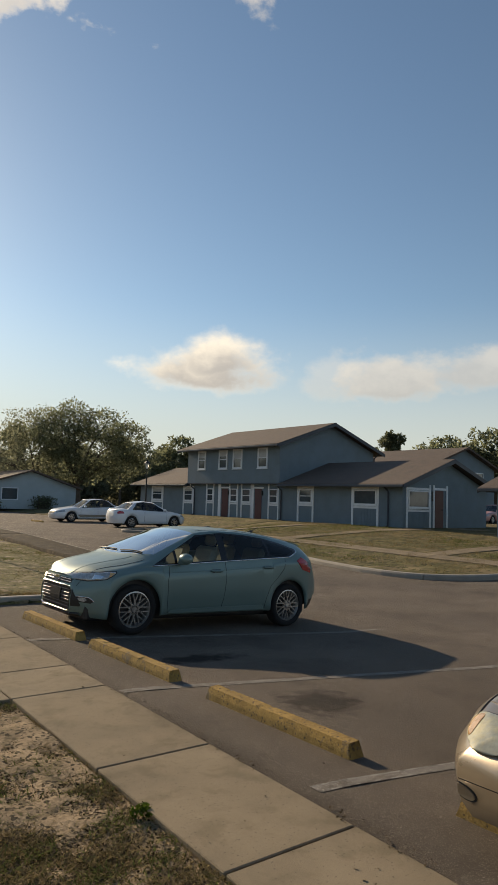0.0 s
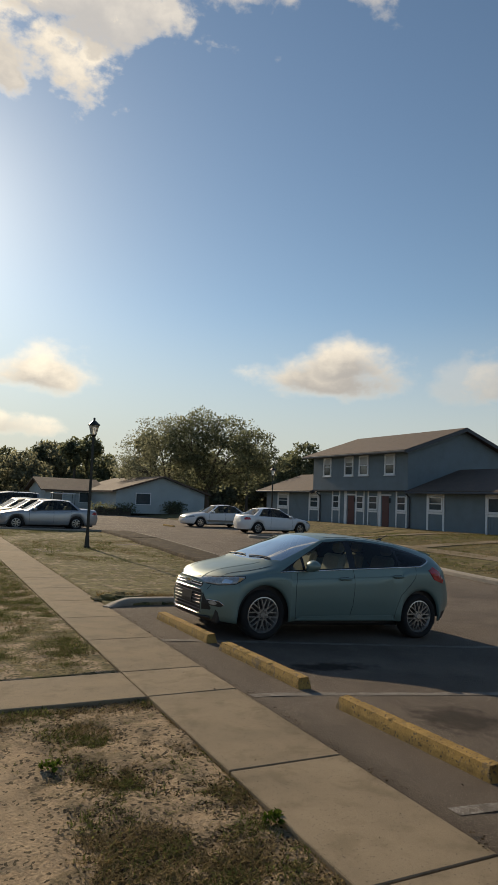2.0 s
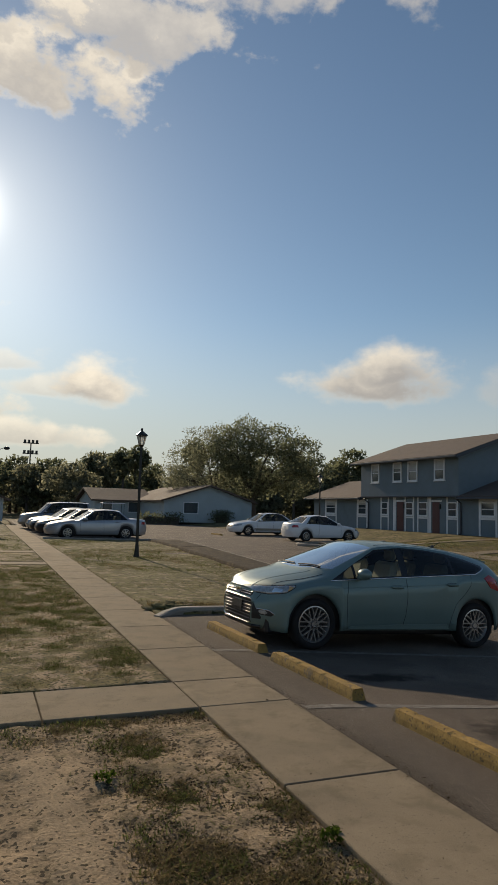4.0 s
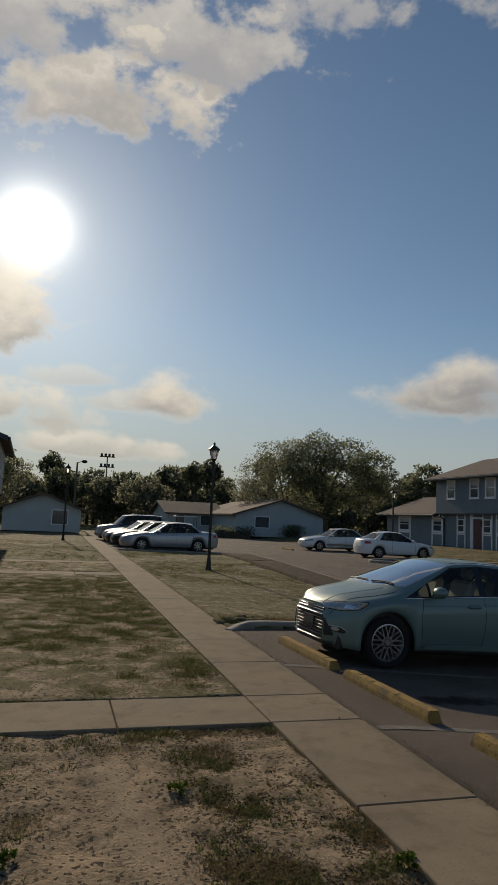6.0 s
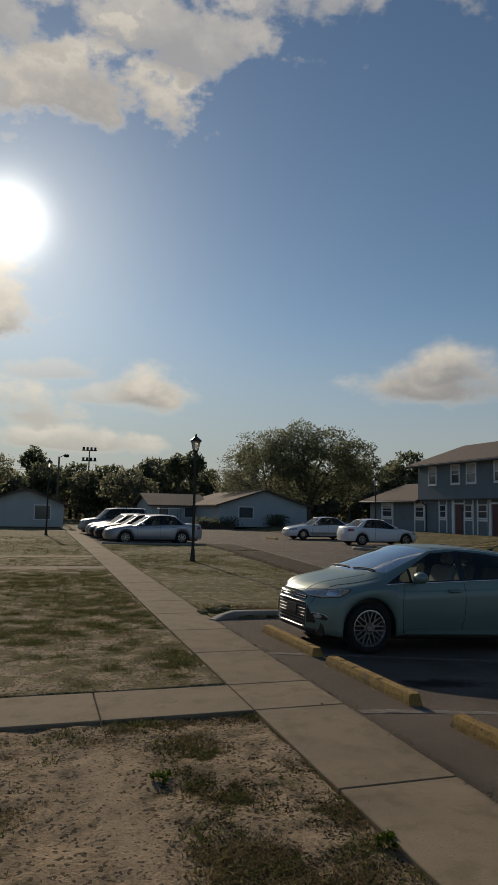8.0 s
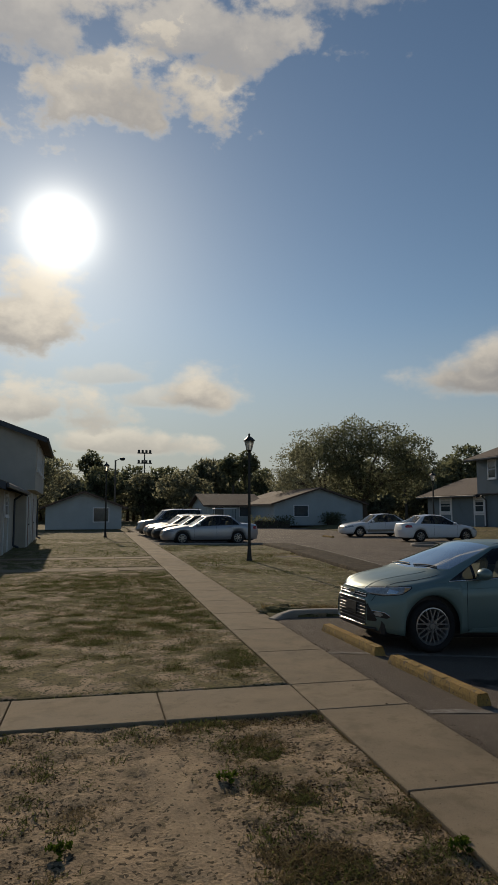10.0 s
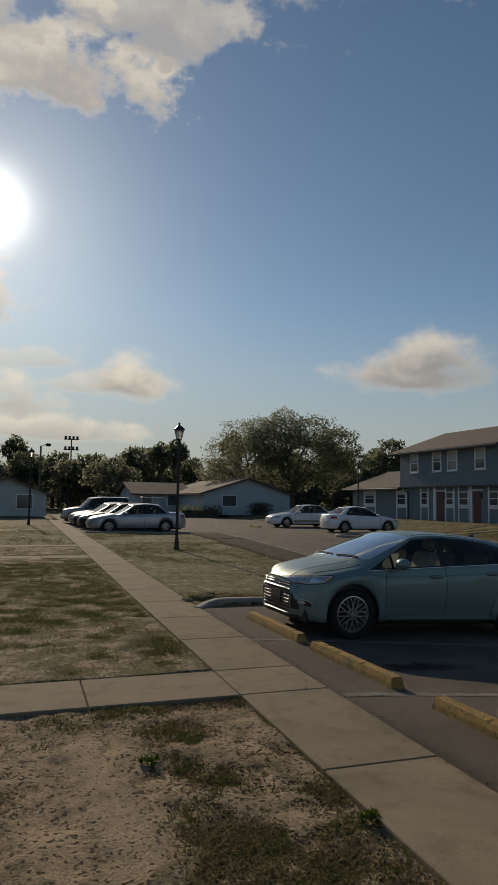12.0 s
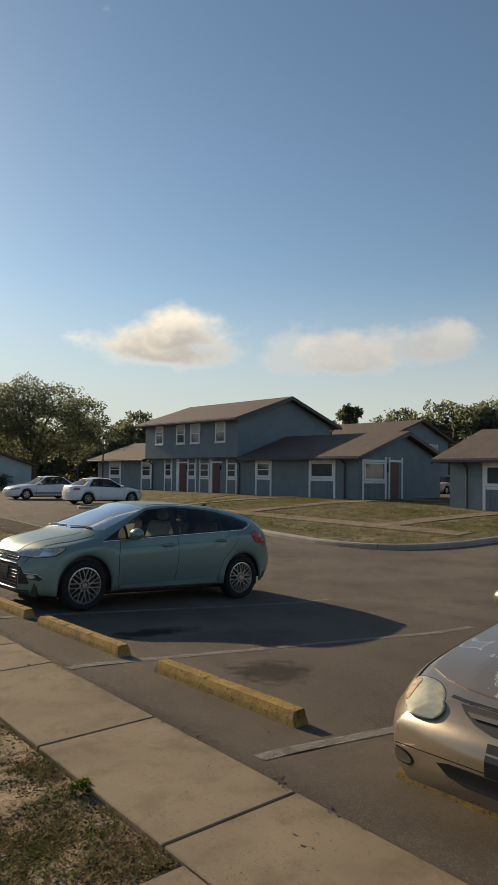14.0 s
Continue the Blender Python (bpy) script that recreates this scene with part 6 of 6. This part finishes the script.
def golf_cart(x, y):
    c = empty("golf_cart", (x, y, ground_z(x, y) - 0.01))
    part("body", boxm((0, -0.55, 0.25), (2.3, 0.55, 0.70), 0.10), M["whitecar"], c)
    part("roof", boxm((0.1, -0.6, 1.80), (2.2, 0.6, 1.88), 0.035), M["whitecar"], c, "white canopy")
    part("seat", boxm((1.0, -0.5, 0.68), (1.5, 0.5, 0.82), 0.05), M["trimdark"], c)
    part("backrest", boxm((1.5, -0.5, 0.75), (1.6, 0.5, 1.20), 0.04), M["trimdark"], c)
    for px in (0.2, 2.1):
        for py in (-0.52, 0.52):
            part("post", tube(bmesh.new(), (px, py, 0.6), (px, py, 1.82), 0.02, seg=6), M["metal"], c)
    for px in (0.45, 1.9):
        for py in (-0.5, 0.5):
            part("wheel", tube(bmesh.new(), (px, py - 0.1, 0.22), (px, py + 0.1, 0.22), 0.22, seg=16), M["tyre"], c)
    return tagged(c, "white golf cart with a flat canopy", "golf cart")


golf_cart(12.91, 62.0)

# ---- trees, hedges and grass ----


def leaf(name, colour, spread=0.35, through_light=0.4):
    m = bpy.data.materials.new(name)
    m.use_nodes = True
    nt = m.node_tree
    nt.nodes.remove(nt.nodes["Principled BSDF"])
    geo, rng, sc, df, tl, mx = (nt.nodes.new(k) for k in ("ShaderNodeNewGeometry", "ShaderNodeMapRange", "ShaderNodeVectorMath", "ShaderNodeBsdfDiffuse", "ShaderNodeBsdfTranslucent", "ShaderNodeMixShader"))
    rng.inputs["To Min"].default_value, rng.inputs["To Max"].default_value = 1 - spread, 1 + spread
    nt.links.new(geo.outputs["Random Per Island"], rng.inputs["Value"])
    sc.operation = "SCALE"
    sc.inputs[0].default_value = colour
    nt.links.new(rng.outputs["Result"], sc.inputs["Scale"])
    nt.links.new(sc.outputs[0], df.inputs[0])
    nt.links.new(sc.outputs[0], tl.inputs[0])
    mx.inputs[0].default_value = through_light
    nt.links.new(df.outputs[0], mx.inputs[1])
    nt.links.new(tl.outputs[0], mx.inputs[2])
    nt.links.new(mx.outputs[0], nt.nodes["Material Output"].inputs[0])
    return m


M["bark"] = mat("bark", (0.085, 0.07, 0.055), 0.9, 0.3, 5, 40, 0.6)
M["oak"] = leaf("oak_leaves", (0.185, 0.198, 0.122), 0.45, 0.7)
M["bare"] = leaf("young_leaves", (0.23, 0.235, 0.155), 0.4, 0.68)
M["pine"] = leaf("pine_needles", (0.165, 0.178, 0.108), 0.4, 0.68)
M["woods"] = leaf("woodland", (0.24, 0.24, 0.16), 0.45, 0.72)
M["blade"] = leaf("grass_blade", (0.140, 0.152, 0.055), 0.6, 0.55)
M["straw"] = leaf("dry_grass_blade", (0.25, 0.195, 0.100), 0.45, 0.45)
M["litter"] = leaf("leaf_litter", (0.090, 0.068, 0.043), 0.7, 0.25)


def leaves(lobes, count, size, rng, hollow=0.55):
    """Vertices and faces of many small leaf sprays scattered through rounded lobes (x, y, z, r), with gaps."""
    lobes = np.array(lobes, float)
    w = lobes[:, 3] ** 2
    pick = rng.choice(len(lobes), count, p=w / w.sum())
    d = rng.normal(size=(count, 3))
    d /= np.linalg.norm(d, axis=1)[:, None]
    rad = hollow + (1.08 - hollow) * rng.random(count) ** 0.7
    lump = 1 + 0.22 * np.sin(d[:, 0] * 5 + pick) * np.sin(d[:, 1] * 6 + 2 * pick) + 0.14 * np.sin(d[:, 2] * 9 + pick * 1.7)
    c = lobes[pick, :3] + d * (lobes[pick, 3] * rad * lump)[:, None] * np.array([1, 1, 0.85])
    c += rng.normal(size=(count, 3)) * 0.15 * size
    u = rng.normal(size=(count, 3))
    u /= np.linalg.norm(u, axis=1)[:, None]
    v = np.cross(u, rng.normal(size=(count, 3)))
    v /= np.linalg.norm(v, axis=1)[:, None]
    s = size * (0.5 + rng.random(count))[:, None]
    quad = np.stack([c - u * s, c - v * s * 0.45, c + u * s, c + v * s * 0.45], 1).reshape(-1, 3)
    return quad


def leaf_mesh(name, quads, material):
    me = bpy.data.meshes.new(name)
    n = len(quads) // 4
    me.from_pydata(quads.tolist(), [], np.arange(4 * n).reshape(n, 4).tolist())
    me.materials.append(material)
    return me


def tree(x, y, lobes, trunk_h, trunk_r, count, size, foliage, label, seed, spread_axis=(1, 0), category="tree", z=None):
    """Tapered trunk, limbs to every lobe, and a crown of leaf sprays. lobes: (across, height, radius)."""
    rng = np.random.default_rng(seed)
    t = empty("tree", (x, y, ground_z(x, y) - 0.1 if z is None else z))
    ax = np.array(spread_axis)
    full = []
    for s, h, r in lobes:
        dd = rng.uniform(-1, 1) * r * 0.6
        full.append((s * ax[0] - dd * ax[1], s * ax[1] + dd * ax[0], h, r))
    bm = bmesh.new()
    top = Vector((rng.uniform(-0.3, 0.3), rng.uniform(-0.3, 0.3), trunk_h))
    tube(bm, (0, 0, -0.2), (0, 0, trunk_h * 0.25), trunk_r * 1.35, trunk_r, 9)
    tube(bm, (0, 0, trunk_h * 0.25), top, trunk_r, trunk_r * 0.75, 9)
    for fx, fy, fz, fr in full:
        end = Vector((fx, fy, fz))
        mid = top.lerp(end, 0.5) + Vector((0, 0, 0.12 * (end - top).length))
        tube(bm, top - Vector((0, 0, trunk_h * 0.12)), mid, trunk_r * 0.5, trunk_r * 0.3, 6)
        tube(bm, mid, end, trunk_r * 0.3, trunk_r * 0.1, 6)
        for _ in range(3):
            q = end + Vector(rng.normal(size=3)) * fr * 0.5
            tube(bm, mid.lerp(end, 0.6), q, trunk_r * 0.13, trunk_r * 0.04, 5)
    part("trunk", bm, M["bark"], t)
    crown = new("crown", leaf_mesh("crown", leaves(full, count, size, rng), M[foliage]))
    crown.parent = t
    return tagged(t, label, category)


P25 = (math.cos(radians(25)), -math.sin(radians(25)))
tree(31.2, 68.2, [(-0.8, 9.7, 2.1), (2.4, 9.0, 2.4), (5.0, 7.9, 2.5), (6.9, 6.0, 1.7), (-2.2, 7.6, 3.2), (1.6, 6.2, 3.6), (4.4, 4.9, 2.4), (-1.2, 4.4, 2.6), (-3.6, 8.2, 1.9)], 3.0, 0.42, 24000, 0.14, "oak", "broad old oak with dark dense leaves beside a house", 3, P25)
tree(26.9, 69.6, [(-3.4, 6.9, 2.0), (-1.4, 8.6, 2.2), (0.6, 9.4, 1.9), (-2.6, 4.7, 2.3), (0.2, 6.0, 2.8), (-4.6, 4.9, 1.6)], 2.6, 0.26, 9000, 0.115, "bare", "pale green tree with thin spring leaves", 4, P25)
tree(51.8, 79.6, [(-2.4, 6.4, 2.0), (0, 8.6, 2.0), (2.2, 7.2, 2.2), (-0.6, 5.0, 2.6), (3.6, 5.2, 2.0)], 3.4, 0.3, 6000, 0.24, "pine", "dark tree behind the blue house", 5, P25)
tree(66.0, 53.6, [(-0.6, 9.2, 0.9), (0.7, 9.6, 0.8), (0.1, 8.4, 0.9), (-0.3, 10.0, 0.6)], 7.6, 0.2, 1800, 0.20, "pine", "tall thin pine with a small rounded top", 6, (0.63, -0.77))
P60 = (0.5, -0.866)
tree(70.5, 49.0, [(-2.5, 7.2, 1.9), (0, 8.4, 2.0), (2.0, 7.0, 2.2), (0, 5.5, 3.0)], 3.0, 0.3, 5500, 0.24, "oak", "leafy tree behind the houses", 7, P60)
tree(64.5, 38.6, [(-3.3, 6.2, 2.1), (-0.6, 7.8, 2.3), (2.6, 7.2, 2.4), (5.0, 6.4, 2.3), (-2.0, 5.0, 3.0), (2.0, 5.4, 3.4)], 3.0, 0.35, 9000, 0.24, "oak", "large dark leafy tree behind the houses", 8, P60)
tree(68.0, 32.0, [(-3.0, 7.4, 2.5), (0.5, 8.6, 2.4), (3.5, 7.6, 2.4), (0, 5.6, 3.6)], 3.0, 0.35, 8000, 0.24, "oak", "large leafy tree with an uneven crown", 9, P60)
tree(-3.5, 66.0, [(-2.0, 5.0, 2.0), (0.0, 6.3, 1.9), (1.8, 5.2, 1.8), (0.4, 3.6, 2.2)], 2.4, 0.22, 4200, 0.18, "bare", "thin-leaved tree behind a two-storey house", 10)
tree(14.6, 88.0, [(-2.2, 4.6, 1.8), (0, 5.6, 1.8), (2.0, 4.4, 1.9), (0, 3.2, 2.2)], 2.2, 0.24, 3600, 0.24, "woods", "bushy tree at the edge of the woods", 11)

# woods along the horizon: three kinds of tree, repeated
wood_kinds = [
    tree(-20, 104, [(-1.8, 4.6, 1.9), (0.3, 5.8, 1.9), (2.0, 4.4, 1.8), (0, 3.0, 2.4)], 2.2, 0.22, 2600, 0.30, "woods", "broad-leaved tree in the woods on the horizon", 21),
    tree(-14, 108, [(0, 8.6, 1.2), (-1.0, 7.7, 1.0), (1.1, 7.9, 1.0), (0.2, 6.6, 1.0)], 6.6, 0.2, 1500, 0.26, "pine", "slender pine with a tufted top on the horizon", 22),
    tree(-9, 110, [(-1.4, 5.2, 1.6), (0.8, 6.4, 1.7), (0, 4.2, 2.2), (1.6, 3.6, 1.6)], 2.6, 0.22, 2400, 0.30, "pine", "dark evergreen tree in the woods on the horizon", 23),
]
for k in wood_kinds:
    k["group"] = "woods on the horizon"
wr = random.Random(9)
for i in range(120):
    az = radians(-19 + 84 * (i + wr.random() * 0.8) / 120)
    d = wr.uniform(98, 128)
    kind = wood_kinds[wr.choice((0, 0, 1, 2, 2))]
    far = 0.86 + 0.36 * wr.random()
    ob = copy_thing(kind, pose(d * math.sin(az), d * math.cos(az), -0.2, 0, 0, wr.uniform(0, 360)))
    ob.scale = (far, far, far * wr.uniform(0.85, 1.15))


def undergrowth():
    rng = np.random.default_rng(77)
    lobes = []
    for i in range(230):
        az = radians(-22 + 92 * (i + rng.random()) / 230)
        d = rng.uniform(112, 136)
        r = rng.uniform(1.8, 3.2)
        lobes.append((d * math.sin(az), d * math.cos(az), rng.uniform(0.6, 3.2), r))
    ob = new("woodland_undergrowth", leaf_mesh("woodland_undergrowth", leaves(lobes, 26000, 0.55, rng, 0.3), M["woods"]))
    return tagged(ob, "dense green undergrowth of the distant woods", "woods", kind="stuff")


undergrowth()


def hedge(x0, x1, y, h, seed):
    rng = np.random.default_rng(seed)
    lobes = [(x, rng.uniform(-0.2, 0.2), h * 0.5, h * 0.55) for x in np.arange(0.3, x1 - x0, 0.5)]
    t = empty("hedge", (x0, y, ground_z(x0, y)))
    ob = new("foliage", leaf_mesh("foliage", leaves(lobes, 900, 0.10, rng, 0.4), M["pine"]))
    ob.parent = t
    part("base", boxm((0.2, -0.15, -0.05), (x1 - x0 - 0.2, 0.15, h * 0.6), 0.05), M["bark"], t)
    return tagged(t, "low clipped dark hedge before a pale house", "hedge", "hedges")


hedge(16.5, 20.4, 61.0, 1.2, 1)
hedge(23.9, 25.4, 61.2, 1.4, 2)
hedge(10.0, 14.0, 66.5, 1.2, 3)


def tufts(name, x0, x1, y0, y1, count, blades, tall, material, label, seed, wander=0.9, keep=0.0, lift=-0.012, spread=0.11, matted=False):
    """Grass in clumps that follow a patchy pattern."""
    rng = np.random.default_rng(seed)
    quads = []
    made = 0
    for _ in range(count * 12):
        if made >= count:
            break
        cx, cy = rng.uniform(x0, x1), rng.uniform(y0, y1)
        if noise.noise(Vector((cx * wander, cy * wander, seed * 3.3))) < keep or (0.36 < cx < 1.05 and 2.9 < cy < 5.1 and rng.random() < 0.93):
            continue
        made += 1
        r = rng.uniform(0.03, spread)
        n = rng.integers(blades // 2, blades + blades // 2)
        k = rng.uniform(0.5, 1.3)
        for _ in range(n):
            bx, by = cx + rng.normal() * r, cy + rng.normal() * r
            if not (x0 < bx < x1 + 0.03 and y0 - 0.03 < by < y1 + 0.03):
                continue
            h = tall * k * rng.uniform(0.4, 1.2)
            a, lean, w = rng.uniform(0, math.tau), rng.uniform(0.1, 1.1) * h, rng.uniform(0.0016, 0.0042) * (1 + tall * 14)
            if matted:
                h *= 0.8
                lean, w = rng.uniform(0.8, 2.4) * h, w * (0.62 if tall < 0.028 else 0.9)
            if x1 < 2.2:
                bx, by = askew(bx, by)
            elif y0 > 10 and x1 < 9.6 and not askew(2.93, by)[0] < bx < along(VERGE, by):
                continue
            bz = ground_z(bx, by) + (SOIL if y1 < 5.6 and x1 < 2.2 else lift)
            p = np.array((bx, by, bz - 0.01))
            side = np.array((math.cos(a), math.sin(a), 0)) * w
            out = np.array((-math.sin(a), math.cos(a), 0)) * lean
            mid = p + out * 0.35 + np.array((0, 0, h * 0.65))
            tip = p + out + np.array((0, 0, h))
            quads += [p - side, p + side, mid + side * 0.7, mid - side * 0.7, mid - side * 0.7, mid + side * 0.7, tip + side * 0.1, tip - side * 0.1]
    ob = new(name, leaf_mesh(name, np.array(quads), M[material]))
    return tagged(ob, label, "grass", kind="stuff")


tufts("grass", -4, 2.03, 2.33, 5.53, 260, 30, 0.036, "blade", "short green tufts on bare sandy soil", 1, 4.4, 0.16, spread=0.07, matted=True)
tufts("grass", -5, 2.03, 2.33, 5.53, 560, 60, 0.015, "straw", "short dry tufts on bare sandy soil", 2, 2.0, 0.04, spread=0.12, matted=True)
tufts("grass", 0.9, 2.06, 2.33, 5.53, 190, 34, 0.036, "blade", "green tufts along the edge of the path", 14, 4.2, 0.12, matted=True)
tufts("grass", 0.8, 2.07, 2.33, 5.53, 480, 36, 0.030, "straw", "matted dry grass along the edge of the path", 17, 3.2, 0.0, matted=True)
tufts("grass", -6, 2.03, 5.36, 5.54, 200, 22, 0.032, "blade", "grass along the edge of the side path", 15, 2.0, 0.0)
tufts("grass", -5, 2.03, 0.2, 1.38, 120, 16, 0.06, "straw", "dry tufts on bare soil", 16, 1.3, 0.0)
tufts("grass", -6, 2.03, 6.46, 12.0, 4200, 24, 0.032, "blade", "thin green grass on sandy soil", 3, 2.2, 0.0, matted=True)
tufts("grass", -8, 2.03, 6.46, 18.9, 4600, 16, 0.036, "straw", "dry grass on sandy soil", 4, 2.7, -0.3, matted=True)
tufts("grass", -8, 2.03, 12.0, 18.9, 5200, 18, 0.045, "blade", "thin green grass on the lawn", 5, 2.0, -0.35, matted=True)
tufts("grass", -9, 2.03, 19.9, 23.2, 500, 9, 0.07, "blade", "thin green grass on the lawn", 6, 0.5, -0.1, matted=True)
tufts("grass", -8, 2.03, 24.2, 40.0, 1800, 7, 0.09, "blade", "green grass on the far lawn", 7, 0.4, -0.2, matted=True)
tufts("grass", 2.95, 9.4, 10.9, 31.6, 3200, 9, 0.055, "blade", "green grass on the lawn island", 8, 0.5, -0.15, 0.02, matted=True)
tufts("grass", 2.95, 9.0, 10.9, 31.6, 1800, 8, 0.055, "straw", "dry grass on the lawn island", 9, 0.5, 0.0, 0.02, matted=True)
tufts("grass", 3.0, 7.5, 10.85, 11.3, 260, 14, 0.11, "straw", "dry grass behind the kerb", 10, 0.9, -0.3, 0.03, matted=True)
tufts("grass", 15.0, 27.0, 10.0, 27.0, 2600, 7, 0.08, "straw", "dry grass before the houses", 11, 0.4, -0.1, 0.06, matted=True)
tufts("grass", 15.0, 27.0, 10.0, 27.0, 2600, 7, 0.08, "blade", "green grass before the houses", 12, 0.35, 0.0, 0.06, matted=True)


def weed(x, y, seed):
    rng = np.random.default_rng(seed)
    lobes = [(0, 0, 0.035, 0.032), (0.05, 0.035, 0.025, 0.024), (-0.045, 0.02, 0.03, 0.026), (0.01, -0.05, 0.022, 0.02)]
    t = empty("weed", (x, y, ground_z(x, y) - 0.02))
    ob = new("foliage", leaf_mesh("foliage", leaves(lobes, 150, 0.014, rng, 0.2), M["weed"]))
    ob.parent = t
    return tagged(t, "small bright green weed at the edge of the path", "weed", "weeds")


M["weed"] = leaf("weed_leaves", (0.085, 0.125, 0.022), 0.5, 0.4)
weed(1.96, 3.21, 1)
weed(1.01, 4.36, 2)
weed(-0.01, 3.68, 3)


def litter(x0, x1, y0, y1, count, seed):
    rng = np.random.default_rng(seed)
    c = np.stack([rng.uniform(x0, x1, count), rng.uniform(y0, y1, count), np.zeros(count)], 1)
    keepers = [i for i in range(count) if noise.noise(Vector((c[i, 0] * 1.1, c[i, 1] * 1.1, seed))) > -0.15 and not (0.42 < c[i, 0] < 1.02 and c[i, 1] < 5.15 and x0 < 0.4 and rng.random() < 0.85)]
    c = c[keepers]
    if x1 < 3.1:
        c[:, 0], c[:, 1] = askew(c[:, 0], c[:, 1])
    c[:, 2] = [ground_z(p[0], p[1]) + (SOIL + 0.004 if y1 < 5.6 else 0.004 if x1 > 2.5 else -0.012) for p in c]
    n = len(c)
    a = rng.uniform(0, math.tau, n)
    s = 0.0025 + 0.0095 * rng.random(n)[:, None] ** 2
    u = np.stack([np.cos(a), np.sin(a), rng.uniform(-0.2, 0.4, n)], 1) * s
    v = np.stack([-np.sin(a), np.cos(a), rng.uniform(-0.5, 0.9, n)], 1) * s * 0.6
    ob = new("leaf_litter", leaf_mesh("leaf_litter", np.stack([c - u, c - v, c + u, c + v], 1).reshape(-1, 3), M["litter"]))
    tagged(ob, "dead leaves and crumbs of soil on the ground", "litter", kind="stuff")


litter(-4, 2.03, 2.33, 5.53, 30000, 1)
litter(-5, 2.03, 5.15, 5.53, 3500, 5)
litter(1.1, 2.03, 2.33, 5.53, 9000, 6)
litter(-7, 2.03, 6.46, 14, 24000, 2)
litter(2.86, 2.96, -1.0, 12.0, 1800, 7)
litter(2.1, 3.3, 2.0, 9.0, 150, 3)


def tyre_track():
    """A run of tread pressed into the sand, that fades into the soil at its ragged edges."""
    for ax, bx, wide in ((0.60, 0.76, 0.27),):
        a, b = Vector((ax, 5.15, 0)), Vector((bx, 2.9, 0))
        d = (b - a).normalized()
        side = Vector((-d.y, d.x, 0))
        L, n, m = (b - a).length, 240, 44
        bm = bmesh.new()
        rows = []
        for i in range(n + 1):
            r = []
            for j in range(m + 1):
                q = -1 + 2 * j / m
                p = a + d * (L * i / n) + side * (wide * q)
                worn = 0.5 + 0.5 * noise.noise(Vector((p.x * 4, p.y * 2.2, 7)))
                edge = sstep(1 - abs(q) + 0.22 * noise.noise(Vector((p.x * 9, p.y * 6, 2))), 0.0, 0.75) * sstep(min(i, n - i) / n, 0, 0.2)
                tread = (1 if (i + int(abs(q) * 8)) % 4 < 2 else -1) * (1 if abs(q) > 0.45 else 0.25) * 0.0050 * worn + 0.0035 * math.sin(q * 34)
                r.append(bm.verts.new((p.x, p.y, ground_z(p.x, p.y) + SOIL - 0.036 + edge * (0.046 + 0.9 * tread) + 0.008 * noise.noise(Vector((p.x * 3, p.y * 3, 5))))))
            rows.append(r)
        for r0, r1 in zip(rows, rows[1:]):
            for j in range(m):
                bm.faces.new((r0[j], r1[j], r1[j + 1], r0[j + 1]))
        tagged(part("tyre_track", bm, M["sand"], smooth=True), "tyre track pressed into dry sand", "tyre track", kind="structure")


tyre_track()
